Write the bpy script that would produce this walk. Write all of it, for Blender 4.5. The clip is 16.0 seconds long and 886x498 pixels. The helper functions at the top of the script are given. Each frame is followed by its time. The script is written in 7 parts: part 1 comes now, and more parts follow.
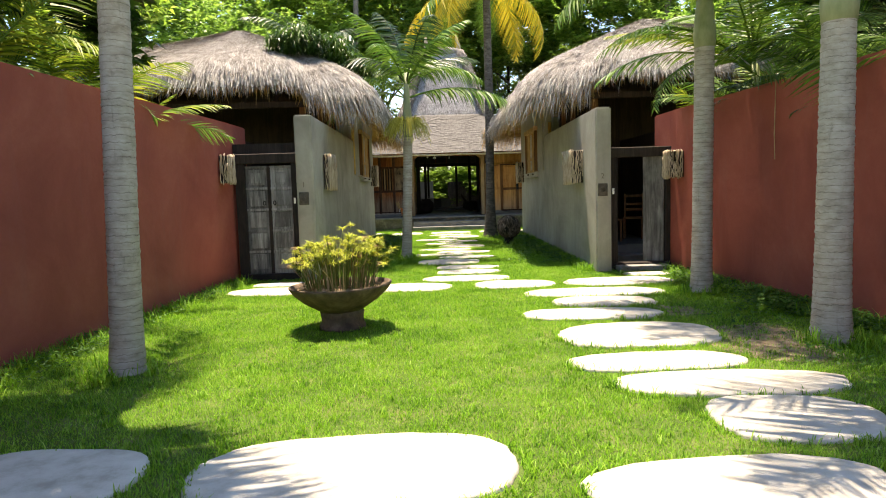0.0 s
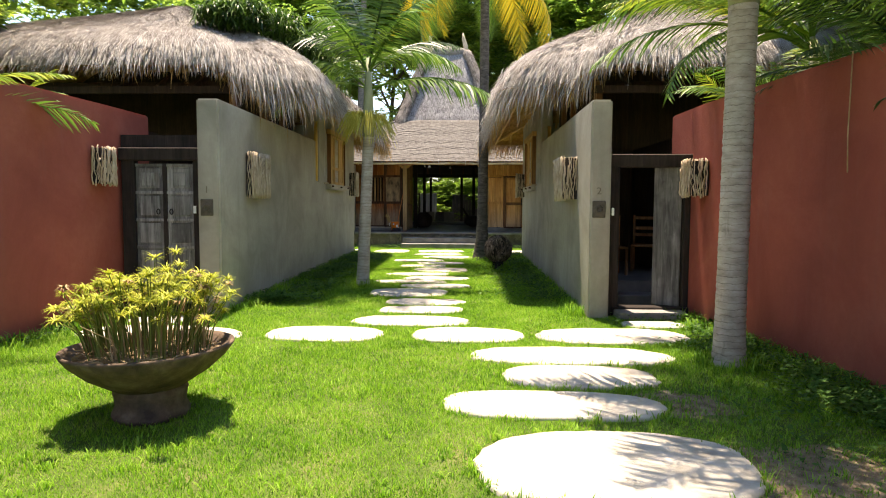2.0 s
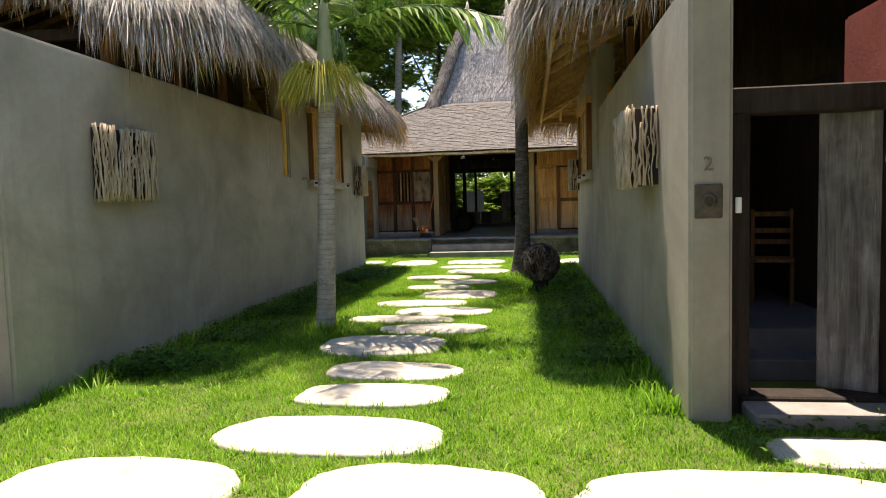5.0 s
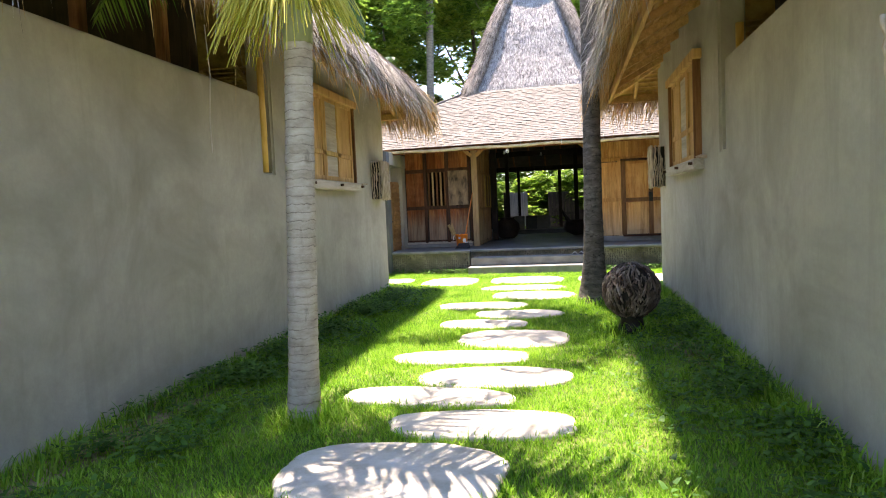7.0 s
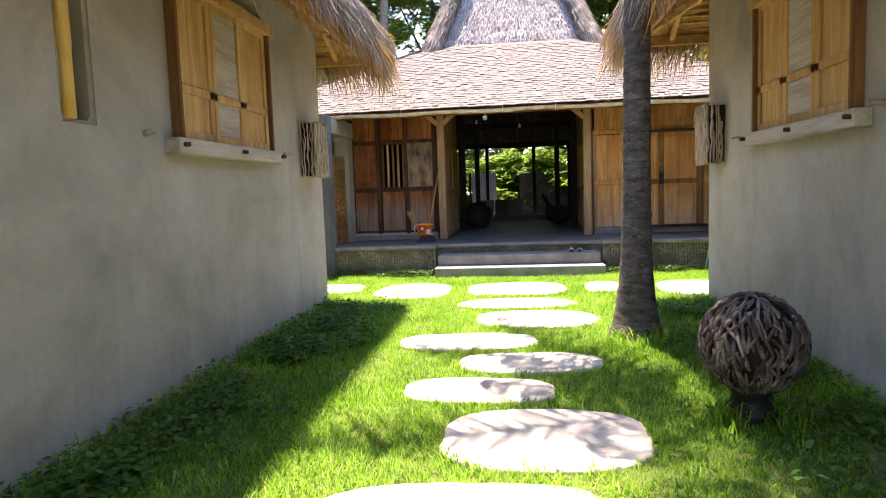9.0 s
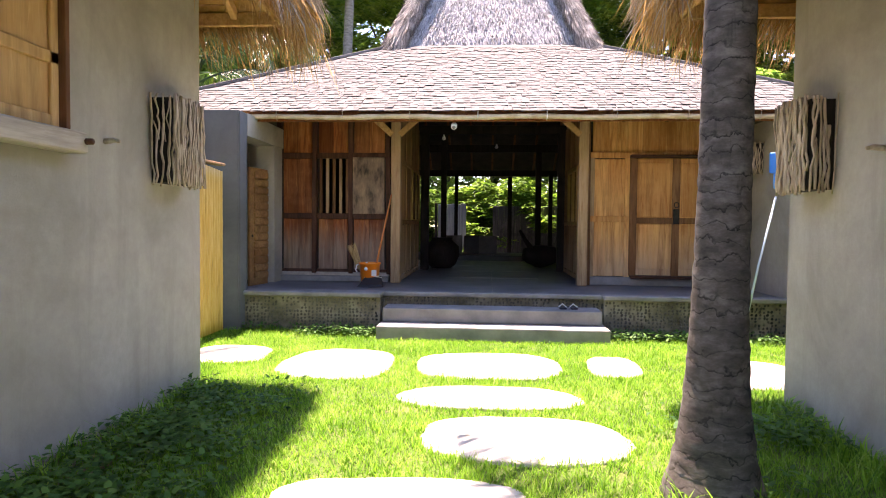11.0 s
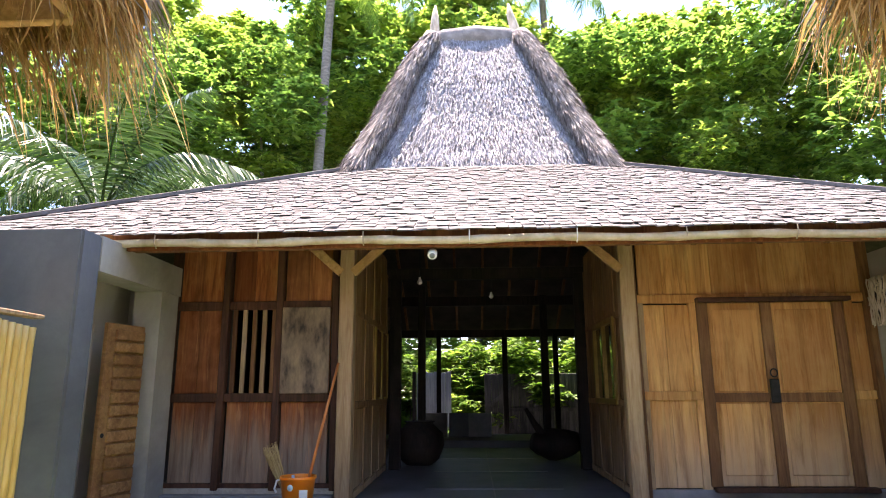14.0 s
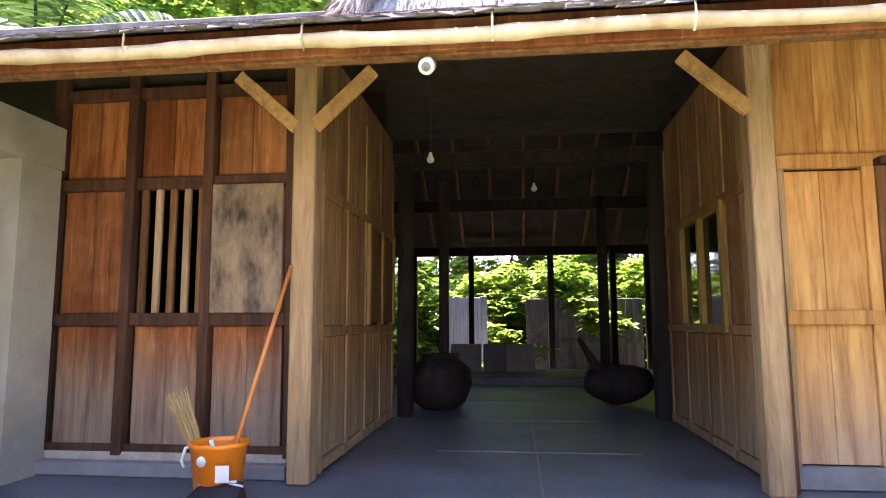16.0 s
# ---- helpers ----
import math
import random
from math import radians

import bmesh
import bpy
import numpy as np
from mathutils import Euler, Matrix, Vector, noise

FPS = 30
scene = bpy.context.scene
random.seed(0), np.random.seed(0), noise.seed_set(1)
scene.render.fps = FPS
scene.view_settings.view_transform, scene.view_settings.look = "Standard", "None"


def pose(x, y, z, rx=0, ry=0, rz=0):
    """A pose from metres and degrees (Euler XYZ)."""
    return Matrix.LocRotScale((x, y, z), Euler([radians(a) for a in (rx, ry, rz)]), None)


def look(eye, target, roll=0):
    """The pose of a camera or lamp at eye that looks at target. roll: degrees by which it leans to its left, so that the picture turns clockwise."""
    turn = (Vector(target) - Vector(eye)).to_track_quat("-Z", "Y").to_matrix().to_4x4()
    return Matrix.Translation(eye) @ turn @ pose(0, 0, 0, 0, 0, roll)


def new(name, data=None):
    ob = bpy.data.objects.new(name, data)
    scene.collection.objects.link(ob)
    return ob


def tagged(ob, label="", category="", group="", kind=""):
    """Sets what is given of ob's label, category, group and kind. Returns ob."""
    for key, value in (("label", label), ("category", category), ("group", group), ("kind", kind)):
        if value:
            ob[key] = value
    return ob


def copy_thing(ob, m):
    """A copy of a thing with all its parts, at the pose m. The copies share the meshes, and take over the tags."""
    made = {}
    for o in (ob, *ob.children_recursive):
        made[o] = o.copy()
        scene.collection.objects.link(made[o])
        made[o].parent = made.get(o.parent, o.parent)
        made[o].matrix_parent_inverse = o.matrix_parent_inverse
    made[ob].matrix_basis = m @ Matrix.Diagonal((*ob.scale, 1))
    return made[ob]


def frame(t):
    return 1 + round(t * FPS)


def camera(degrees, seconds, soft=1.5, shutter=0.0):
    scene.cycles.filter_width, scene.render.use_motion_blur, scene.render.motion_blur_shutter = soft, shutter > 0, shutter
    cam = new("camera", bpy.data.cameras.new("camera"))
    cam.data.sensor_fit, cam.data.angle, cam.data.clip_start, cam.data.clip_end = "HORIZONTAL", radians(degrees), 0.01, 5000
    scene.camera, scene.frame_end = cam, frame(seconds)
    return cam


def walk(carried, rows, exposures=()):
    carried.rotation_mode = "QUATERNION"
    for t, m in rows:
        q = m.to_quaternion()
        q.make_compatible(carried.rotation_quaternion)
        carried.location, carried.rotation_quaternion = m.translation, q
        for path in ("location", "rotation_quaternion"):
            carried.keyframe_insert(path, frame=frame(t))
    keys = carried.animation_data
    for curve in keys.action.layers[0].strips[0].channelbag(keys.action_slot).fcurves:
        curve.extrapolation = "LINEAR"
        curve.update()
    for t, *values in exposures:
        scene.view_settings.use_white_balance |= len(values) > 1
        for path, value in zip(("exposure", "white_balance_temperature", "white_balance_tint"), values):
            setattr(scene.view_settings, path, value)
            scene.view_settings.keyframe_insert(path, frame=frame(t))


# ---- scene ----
cam = camera(69.2, 16.0, soft=1.05)
METRES, EYE, TILT, LEAN, TURN = 22.7, 1.5, -1.0, 0.0, -0.2
ROWS = [
    (0.0, 0.0, 0.0, 0.0, -0.12, -4.16, 1.7),
    (0.5, 0.0084, 0.0318, 0.0015, 0.28, -3.45, 1.68),
    (1.0, 0.0192, 0.061, 0.0023, 0.66, -3.22, 0.84),
    (1.5, 0.0327, 0.0906, 0.0012, 2.02, -2.86, 2.67),
    (2.0, 0.0474, 0.1199, 0.0021, 2.09, -3.01, -0.29),
    (2.5, 0.061, 0.1469, 0.0022, 2.9, -3.16, 0.29),
    (3.0, 0.0722, 0.1711, 0.003, 3.79, -3.37, -1.36),
    (3.5, 0.0767, 0.2022, 0.003, 5.35, -3.21, 0.3),
    (6.0, 0.0685, 0.3712, 0.0048, 9.58, -2.77, 0.04),
    (6.5, 0.0607, 0.4042, 0.0056, 10.73, -2.57, -0.19),
    (7.0, 0.0509, 0.4404, 0.0067, 11.15, -2.5, 2.36),
    (7.5, 0.04, 0.4777, 0.008, 10.52, -2.9, 0.29),
    (8.0, 0.0289, 0.5162, 0.0068, 9.59, -3.12, 2.66),
    (8.5, 0.0243, 0.5522, 0.0081, 8.68, -4.18, -1.04),
    (9.0, 0.0172, 0.5871, 0.0101, 6.92, -4.24, 1.89),
    (11.5, 0.0112, 0.7478, 0.01, 3.31, 1.74, -1.47),
    (12.0, 0.0091, 0.7764, 0.0115, 2.61, 7.4, -1.95),
    (12.5, 0.0093, 0.8006, 0.0161, 2.36, 11.74, -1.93),
    (13.0, 0.0074, 0.8222, 0.0185, 2.48, 13.99, -0.73),
    (13.5, 0.0044, 0.8413, 0.0212, 2.64, 14.66, 0.29),
    (14.0, 0.0057, 0.8647, 0.02, 2.79, 13.38, 0.28),
    (14.5, 0.0046, 0.8945, 0.0191, 2.87, 10.4, 1.43),
    (15.0, 0.0069, 0.9207, 0.0171, 3.19, 9.57, 0.89),
    (15.5, 0.0079, 0.9459, 0.0183, 4.14, 8.43, 1.52),
    (16.0, 0.009, 0.9757, 0.0179, 6.69, 7.49, 0.08),
]
walk(cam, [(t, pose(0, 0, EYE, TILT, LEAN, TURN) @ pose(METRES * x, METRES * y, METRES * z, 90 + pitch, roll, yaw)) for t, x, y, z, yaw, pitch, roll in ROWS],
     [(0.0, 1.64, 8300, 15), (2.0, 1.65, 8400, 18), (3.5, 1.52, 8400, 20), (6.0, 1.4, 7700, 18), (7.0, 2.54, 7600, 24), (8.0, 2.78, 7600, 29), (9.0, 2.5, 7600, 32), (11.5, 2.62, 7400, 37), (12.5, 2.62, 7200, 33), (13.5, 2.72, 7100, 31), (14.5, 2.66, 7200, 34), (15.5, 2.98, 7200, 38), (16.0, 3.92, 7300, 39)])

# ---- world, sun, exposure ----
world = bpy.data.worlds.new("sky_world")
scene.world = world
world.use_nodes = True
wn = world.node_tree
sky = wn.nodes.new("ShaderNodeTexSky")
sky.sky_type = "NISHITA"
sky.sun_disc = False
SUN_EL, SUN_AZ = radians(76), radians(-14)      # azimuth from +y towards +x
sky.sun_elevation, sky.sun_rotation = SUN_EL, SUN_AZ
sky.air_density, sky.dust_density, sky.ozone_density = 1.0, 0.0, 4.0
wn.links.new(sky.outputs[0], wn.nodes["Background"].inputs[0])
wn.nodes["Background"].inputs[1].default_value = 0.15
sun_to = Vector((math.sin(SUN_AZ) * math.cos(SUN_EL), math.cos(SUN_AZ) * math.cos(SUN_EL), math.sin(SUN_EL)))
sun_data = bpy.data.lights.new("sun", "SUN")
sun_data.energy, sun_data.angle, sun_data.color = 4.6, radians(0.55), (1.0, 0.95, 0.87)
sun = new("sun", sun_data)
sun.matrix_world = look(sun_to * 60, (0, 0, 0))

# ---- materials ----


def shader(name, rough=0.8, metal=0.0, spec=0.3):
    m = bpy.data.materials.new(name)
    m.use_nodes = True
    nt = m.node_tree
    b = nt.nodes["Principled BSDF"]
    b.inputs["Roughness"].default_value = rough
    b.inputs["Metallic"].default_value = metal
    b.inputs["Specular IOR Level"].default_value = spec
    return m, nt, b


def coords(nt, scale=(1, 1, 1), source="Object"):
    tc = nt.nodes.new("ShaderNodeTexCoord")
    mp = nt.nodes.new("ShaderNodeMapping")
    mp.inputs["Scale"].default_value = scale
    nt.links.new(tc.outputs[source], mp.inputs[0])
    return mp.outputs[0]


def world_coords(nt, scale=(1, 1, 1)):
    g = nt.nodes.new("ShaderNodeNewGeometry")
    mp = nt.nodes.new("ShaderNodeMapping")
    mp.inputs["Scale"].default_value = scale
    nt.links.new(g.outputs["Position"], mp.inputs[0])
    return mp.outputs[0]


def noise_tex(nt, vec, scale, detail=5, rough=0.6, distortion=0.0):
    n = nt.nodes.new("ShaderNodeTexNoise")
    n.inputs["Scale"].default_value = scale
    n.inputs["Detail"].default_value = detail
    n.inputs["Roughness"].default_value = rough
    n.inputs["Distortion"].default_value = distortion
    nt.links.new(vec, n.inputs["Vector"])
    return n.outputs["Fac"]


def ramp(nt, fac, stops):
    r = nt.nodes.new("ShaderNodeValToRGB")
    els = r.color_ramp.elements
    while len(els) < len(stops):
        els.new(0.5)
    for e, (p, c) in zip(els, stops):
        e.position, e.color = p, (*c, 1)
    nt.links.new(fac, r.inputs[0])
    return r.outputs[0]


def mix(nt, fac, a, b, mode="MIX"):
    n = nt.nodes.new("ShaderNodeMix")
    n.data_type, n.blend_type = "RGBA", mode
    for value, socket in ((fac, n.inputs[0]), (a, n.inputs[6]), (b, n.inputs[7])):
        if isinstance(value, (int, float)):
            socket.default_value = value
        elif isinstance(value, tuple):
            socket.default_value = (*value, 1)
        else:
            nt.links.new(value, socket)
    return n.outputs[2]


def bump(nt, b, fac, strength=0.3, dist=0.01):
    n = nt.nodes.new("ShaderNodeBump")
    n.inputs["Strength"].default_value = strength
    n.inputs["Distance"].default_value = dist
    nt.links.new(fac, n.inputs["Height"])
    nt.links.new(n.outputs[0], b.inputs["Normal"])


def stucco(name, dark, mid, light, stain):
    m, nt, b = shader(name, 0.88, spec=0.2)
    v = world_coords(nt)
    big = noise_tex(nt, v, 0.9, 6, 0.6, 0.6)
    fine = noise_tex(nt, v, 14, 6, 0.7)
    streak = noise_tex(nt, world_coords(nt, (3.0, 3.0, 0.35)), 1.6, 5, 0.65, 0.4)
    c = ramp(nt, big, [(0.3, dark), (0.5, mid), (0.72, light)])
    c = mix(nt, ramp(nt, streak, [(0.52, (0, 0, 0)), (0.75, (0.55, 0.55, 0.55))]), c, stain)
    c = mix(nt, ramp(nt, fine, [(0.35, (0.25,) * 3), (0.65, (0, 0, 0))]), c, dark)
    nt.links.new(c, b.inputs["Base Color"])
    bump(nt, b, noise_tex(nt, v, 22, 8, 0.75), 0.35, 0.012)
    return m


def wood(name, stops, grain=(1.5, 1.5, 14), along="z", rough=0.75, island=False, low=None):
    """Wood with its grain along the given axis; low: (colour, z0, z1) rain-bleached lower part."""
    m, nt, b = shader(name, rough, spec=0.25)
    s = {"z": (14, 14, 1.1), "x": (1.1, 14, 14), "y": (14, 1.1, 14)}[along]
    v = world_coords(nt, s)
    g1 = noise_tex(nt, v, 1.6, 7, 0.65, 0.9)
    g2 = noise_tex(nt, world_coords(nt), 2.1, 4, 0.6)
    c = ramp(nt, g1, stops)
    inf = nt.nodes.new("ShaderNodeObjectInfo")
    geo = nt.nodes.new("ShaderNodeNewGeometry")
    both = nt.nodes.new("ShaderNodeMath")
    both.operation = "ADD"
    nt.links.new(inf.outputs["Random"], both.inputs[0])
    nt.links.new(geo.outputs["Random Per Island"], both.inputs[1])
    one = nt.nodes.new("ShaderNodeMath")
    one.operation = "FRACT"
    nt.links.new(both.outputs[0], one.inputs[0])
    c = mix(nt, ramp(nt, one.outputs[0], [(0.0, (0.8,) * 3), (0.75, (0.0,) * 3)]), c, stops[0][1])
    c = mix(nt, ramp(nt, g2, [(0.45, (0, 0, 0)), (0.75, (0.5, 0.5, 0.5))]), c, stops[-1][1])
    if low:
        col, z0, z1 = low
        g = nt.nodes.new("ShaderNodeNewGeometry")
        sp = nt.nodes.new("ShaderNodeSeparateXYZ")
        nt.links.new(g.outputs["Position"], sp.inputs[0])
        wob = nt.nodes.new("ShaderNodeMath")
        wob.operation = "MULTIPLY_ADD"
        nt.links.new(noise_tex(nt, world_coords(nt, (9, 9, 0.5)), 1.5, 4, 0.6), wob.inputs[0])
        wob.inputs[1].default_value = 0.7
        nt.links.new(sp.outputs["Z"], wob.inputs[2])
        mr = nt.nodes.new("ShaderNodeMapRange")
        mr.inputs["From Min"].default_value, mr.inputs["From Max"].default_value = z0 + 0.35, z1 + 0.35
        mr.inputs["To Min"].default_value, mr.inputs["To Max"].default_value = 0.8, 0.0
        nt.links.new(wob.outputs[0], mr.inputs["Value"])
        c = mix(nt, mr.outputs[0], c, col)
    # long dark streaks and blotches of weathering along the grain
    sv = {"z": (7, 7, 0.55), "x": (0.55, 7, 7), "y": (7, 0.55, 7)}[along]
    streak = noise_tex(nt, world_coords(nt, sv), 1.3, 5, 0.7, 0.5)
    c = mix(nt, ramp(nt, streak, [(0.46, (0, 0, 0)), (0.68, (0.66, 0.66, 0.66))]), c, tuple(q * 0.6 for q in stops[0][1]))
    pale = noise_tex(nt, world_coords(nt, tuple(q * 1.7 for q in sv)), 1.9, 4, 0.7, 0.3)
    c = mix(nt, ramp(nt, pale, [(0.58, (0, 0, 0)), (0.8, (0.5, 0.5, 0.5))]), c, tuple(min(0.8, q * 1.25) for q in stops[-1][1]))
    nt.links.new(c, b.inputs["Base Color"])
    bump(nt, b, g1, 0.5, 0.006)
    return m


def varied(name, stops, scale=6.0, rough=0.8, bump_scale=0, bump_strength=0.4, bump_dist=0.01, island=False, spec=0.25, transl=0.0, metal=0.0, stretch=(1, 1, 1)):
    m, nt, b = shader(name, rough, metal, spec)
    v = world_coords(nt, stretch)
    f = noise_tex(nt, v, scale, 5, 0.65)
    if island:
        g = nt.nodes.new("ShaderNodeNewGeometry")
        ad = nt.nodes.new("ShaderNodeMath")
        ad.operation = "MULTIPLY_ADD"
        nt.links.new(g.outputs["Random Per Island"], ad.inputs[0])
        ad.inputs[1].default_value = 0.6
        half = nt.nodes.new("ShaderNodeMath")
        half.operation = "MULTIPLY_ADD"
        nt.links.new(f, half.inputs[0])
        half.inputs[1].default_value, half.inputs[2].default_value = 1.0, -0.3
        nt.links.new(half.outputs[0], ad.inputs[2])
        f = ad.outputs[0]
    c = ramp(nt, f, stops)
    nt.links.new(c, b.inputs["Base Color"])
    if bump_scale:
        bump(nt, b, noise_tex(nt, v, bump_scale, 6, 0.7), bump_strength, bump_dist)
    if transl:
        tr = nt.nodes.new("ShaderNodeBsdfTranslucent")
        nt.links.new(c, tr.inputs[0])
        ms = nt.nodes.new("ShaderNodeMixShader")
        ms.inputs[0].default_value = transl
        nt.links.new(b.outputs[0], ms.inputs[1])
        nt.links.new(tr.outputs[0], ms.inputs[2])
        nt.links.new(ms.outputs[0], nt.nodes["Material Output"].inputs[0])
    return m


M = {}
M["red"] = stucco("red_stucco", (0.25, 0.06, 0.042), (0.33, 0.085, 0.058), (0.40, 0.12, 0.08), (0.30, 0.10, 0.075))
M["grey"] = stucco("grey_stucco", (0.25, 0.235, 0.19), (0.37, 0.345, 0.285), (0.46, 0.435, 0.365), (0.28, 0.265, 0.21))
M["cream"] = stucco("cream_stucco", (0.5, 0.46, 0.36), (0.58, 0.54, 0.43), (0.64, 0.6, 0.5), (0.5, 0.46, 0.36))
M["stone"] = varied("pale_sandstone", [(0.3, (0.33, 0.30, 0.245)), (0.5, (0.46, 0.43, 0.365)), (0.75, (0.56, 0.53, 0.465))], 5, 0.85, 30, 0.5, 0.01)
M["concrete"] = varied("grey_concrete", [(0.3, (0.15, 0.15, 0.145)), (0.55, (0.235, 0.23, 0.22)), (0.8, (0.31, 0.30, 0.28))], 3, 0.7, 40, 0.25, 0.006)
M["floor"] = varied("polished_cement", [(0.3, (0.065, 0.07, 0.08)), (0.55, (0.11, 0.115, 0.125)), (0.8, (0.17, 0.17, 0.18))], 1.6, 0.5, 25, 0.12, 0.004, spec=0.25)
M["soil"] = varied("lawn_soil", [(0.3, (0.05, 0.085, 0.016)), (0.5, (0.085, 0.135, 0.026)), (0.68, (0.15, 0.16, 0.055)), (0.8, (0.19, 0.15, 0.08))], 2.2, 0.95, 35, 0.8, 0.03)
M["grass"] = varied("grass_blades", [(0.2, (0.052, 0.168, 0.012)), (0.42, (0.152, 0.362, 0.022)), (0.66, (0.24, 0.468, 0.038)), (0.9, (0.385, 0.53, 0.115))], 1.3, 0.6, island=True, transl=0.4)
M["weed"] = varied("weed_leaves", [(0.2, (0.022, 0.08, 0.011)), (0.55, (0.055, 0.155, 0.021)), (0.9, (0.11, 0.235, 0.04))], 3, 0.6, island=True, transl=0.3)
M["thatch"] = varied("weathered_thatch", [(0.12, (0.15, 0.13, 0.115)), (0.38, (0.36, 0.325, 0.29)), (0.62, (0.55, 0.515, 0.475)), (0.9, (0.72, 0.69, 0.65))], 5, 0.9, 60, 0.9, 0.03, island=True)
M["thatch_gold"] = varied("dry_gold_thatch", [(0.15, (0.28, 0.145, 0.045)), (0.45, (0.56, 0.33, 0.11)), (0.85, (0.74, 0.52, 0.24))], 5, 0.85, 40, 0.6, 0.02, island=True, transl=0.38)
M["thatch_grey"] = varied("silver_grey_thatch", [(0.12, (0.13, 0.124, 0.122)), (0.35, (0.27, 0.262, 0.258)), (0.6, (0.41, 0.40, 0.395)), (0.9, (0.56, 0.55, 0.54))], 5, 0.9, 60, 0.9, 0.03, island=True)
M["thatch_hip"] = varied("brown_grey_hip_thatch", [(0.12, (0.06, 0.052, 0.046)), (0.38, (0.16, 0.14, 0.122)), (0.62, (0.28, 0.25, 0.222)), (0.9, (0.44, 0.405, 0.365))], 5, 0.92, 50, 0.9, 0.03, island=True)
M["shingle"] = wood("weathered_shingle", [(0.3, (0.088, 0.081, 0.073)), (0.5, (0.128, 0.12, 0.109)), (0.72, (0.168, 0.159, 0.147))], along="y", rough=0.88)
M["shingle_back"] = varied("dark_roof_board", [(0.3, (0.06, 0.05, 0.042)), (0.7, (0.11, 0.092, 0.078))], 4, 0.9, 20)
M["teak"] = wood("red_brown_teak", [(0.3, (0.13, 0.034, 0.011)), (0.45, (0.31, 0.088, 0.024)), (0.58, (0.43, 0.15, 0.042)), (0.78, (0.58, 0.28, 0.11))], low=((0.30, 0.235, 0.17), 1.0, 1.45))
M["teak_dark"] = wood("dark_teak_frame", [(0.3, (0.045, 0.02, 0.012)), (0.55, (0.09, 0.038, 0.02)), (0.8, (0.15, 0.07, 0.04))])
M["teak_pale"] = wood("pale_bleached_teak", [(0.3, (0.33, 0.125, 0.034)), (0.45, (0.61, 0.285, 0.088)), (0.7, (0.74, 0.42, 0.155))], low=((0.62, 0.43, 0.25), 0.7, 1.4))
M["passage"] = wood("dull_brown_passage_board", [(0.3, (0.19, 0.09, 0.036)), (0.5, (0.38, 0.205, 0.085)), (0.75, (0.50, 0.30, 0.145))], low=((0.44, 0.32, 0.20), 0.7, 1.3))
M["teak_mid"] = wood("brown_door_frame", [(0.3, (0.11, 0.045, 0.018)), (0.5, (0.21, 0.095, 0.036)), (0.75, (0.32, 0.17, 0.075))])
M["post"] = wood("bleached_post", [(0.28, (0.25, 0.145, 0.07)), (0.5, (0.40, 0.26, 0.135)), (0.75, (0.51, 0.36, 0.21))])
M["timber"] = wood("fresh_yellow_timber", [(0.28, (0.42, 0.23, 0.08)), (0.5, (0.56, 0.34, 0.13)), (0.75, (0.66, 0.45, 0.2))])
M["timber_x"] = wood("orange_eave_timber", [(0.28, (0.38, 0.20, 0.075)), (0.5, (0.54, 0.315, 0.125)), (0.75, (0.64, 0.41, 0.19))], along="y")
M["sill"] = wood("bleached_sill", [(0.28, (0.36, 0.31, 0.24)), (0.5, (0.48, 0.43, 0.35)), (0.75, (0.58, 0.53, 0.45))], along="y")
M["white_wood"] = wood("whitewashed_wood", [(0.25, (0.05, 0.047, 0.044)), (0.42, (0.17, 0.165, 0.155)), (0.6, (0.32, 0.315, 0.30)), (0.8, (0.44, 0.435, 0.42))])
# black frames, and hall timbers whose shade is painted in
M["black_wood"] = wood("black_and_shaded_wood", [(0.3, (0.012, 0.009, 0.008)), (0.55, (0.03, 0.022, 0.018)), (0.8, (0.06, 0.045, 0.035))])
M["stained_board"] = varied("mould_stained_board", [(0.33, (0.045, 0.035, 0.028)), (0.5, (0.20, 0.14, 0.09)), (0.7, (0.36, 0.25, 0.15))], 3.5, 0.8, 40, 0.4, 0.005, stretch=(2, 2, 0.8))
M["bamboo"] = varied("yellow_bamboo", [(0.15, (0.30, 0.155, 0.03)), (0.5, (0.62, 0.38, 0.085)), (0.85, (0.78, 0.56, 0.21))], 5, 0.5, island=True, spec=0.4, stretch=(3, 3, 0.5))
M["bamboo_pale"] = varied("pale_bamboo_gutter", [(0.3, (0.38, 0.28, 0.15)), (0.55, (0.54, 0.44, 0.28)), (0.8, (0.64, 0.56, 0.40))], 4, 0.5, spec=0.4, stretch=(1.5, 1, 1))
M["stick"] = varied("grey_driftwood_sticks", [(0.15, (0.13, 0.09, 0.06)), (0.45, (0.38, 0.295, 0.20)), (0.8, (0.66, 0.56, 0.44))], 9, 0.85, 50, 0.4, 0.005, island=True, stretch=(2, 2, 0.5))
M["vine"] = varied("dark_vine_sticks", [(0.2, (0.03, 0.02, 0.016)), (0.5, (0.095, 0.07, 0.056)), (0.85, (0.29, 0.24, 0.205))], 9, 0.85, 50, 0.4, 0.005, island=True)


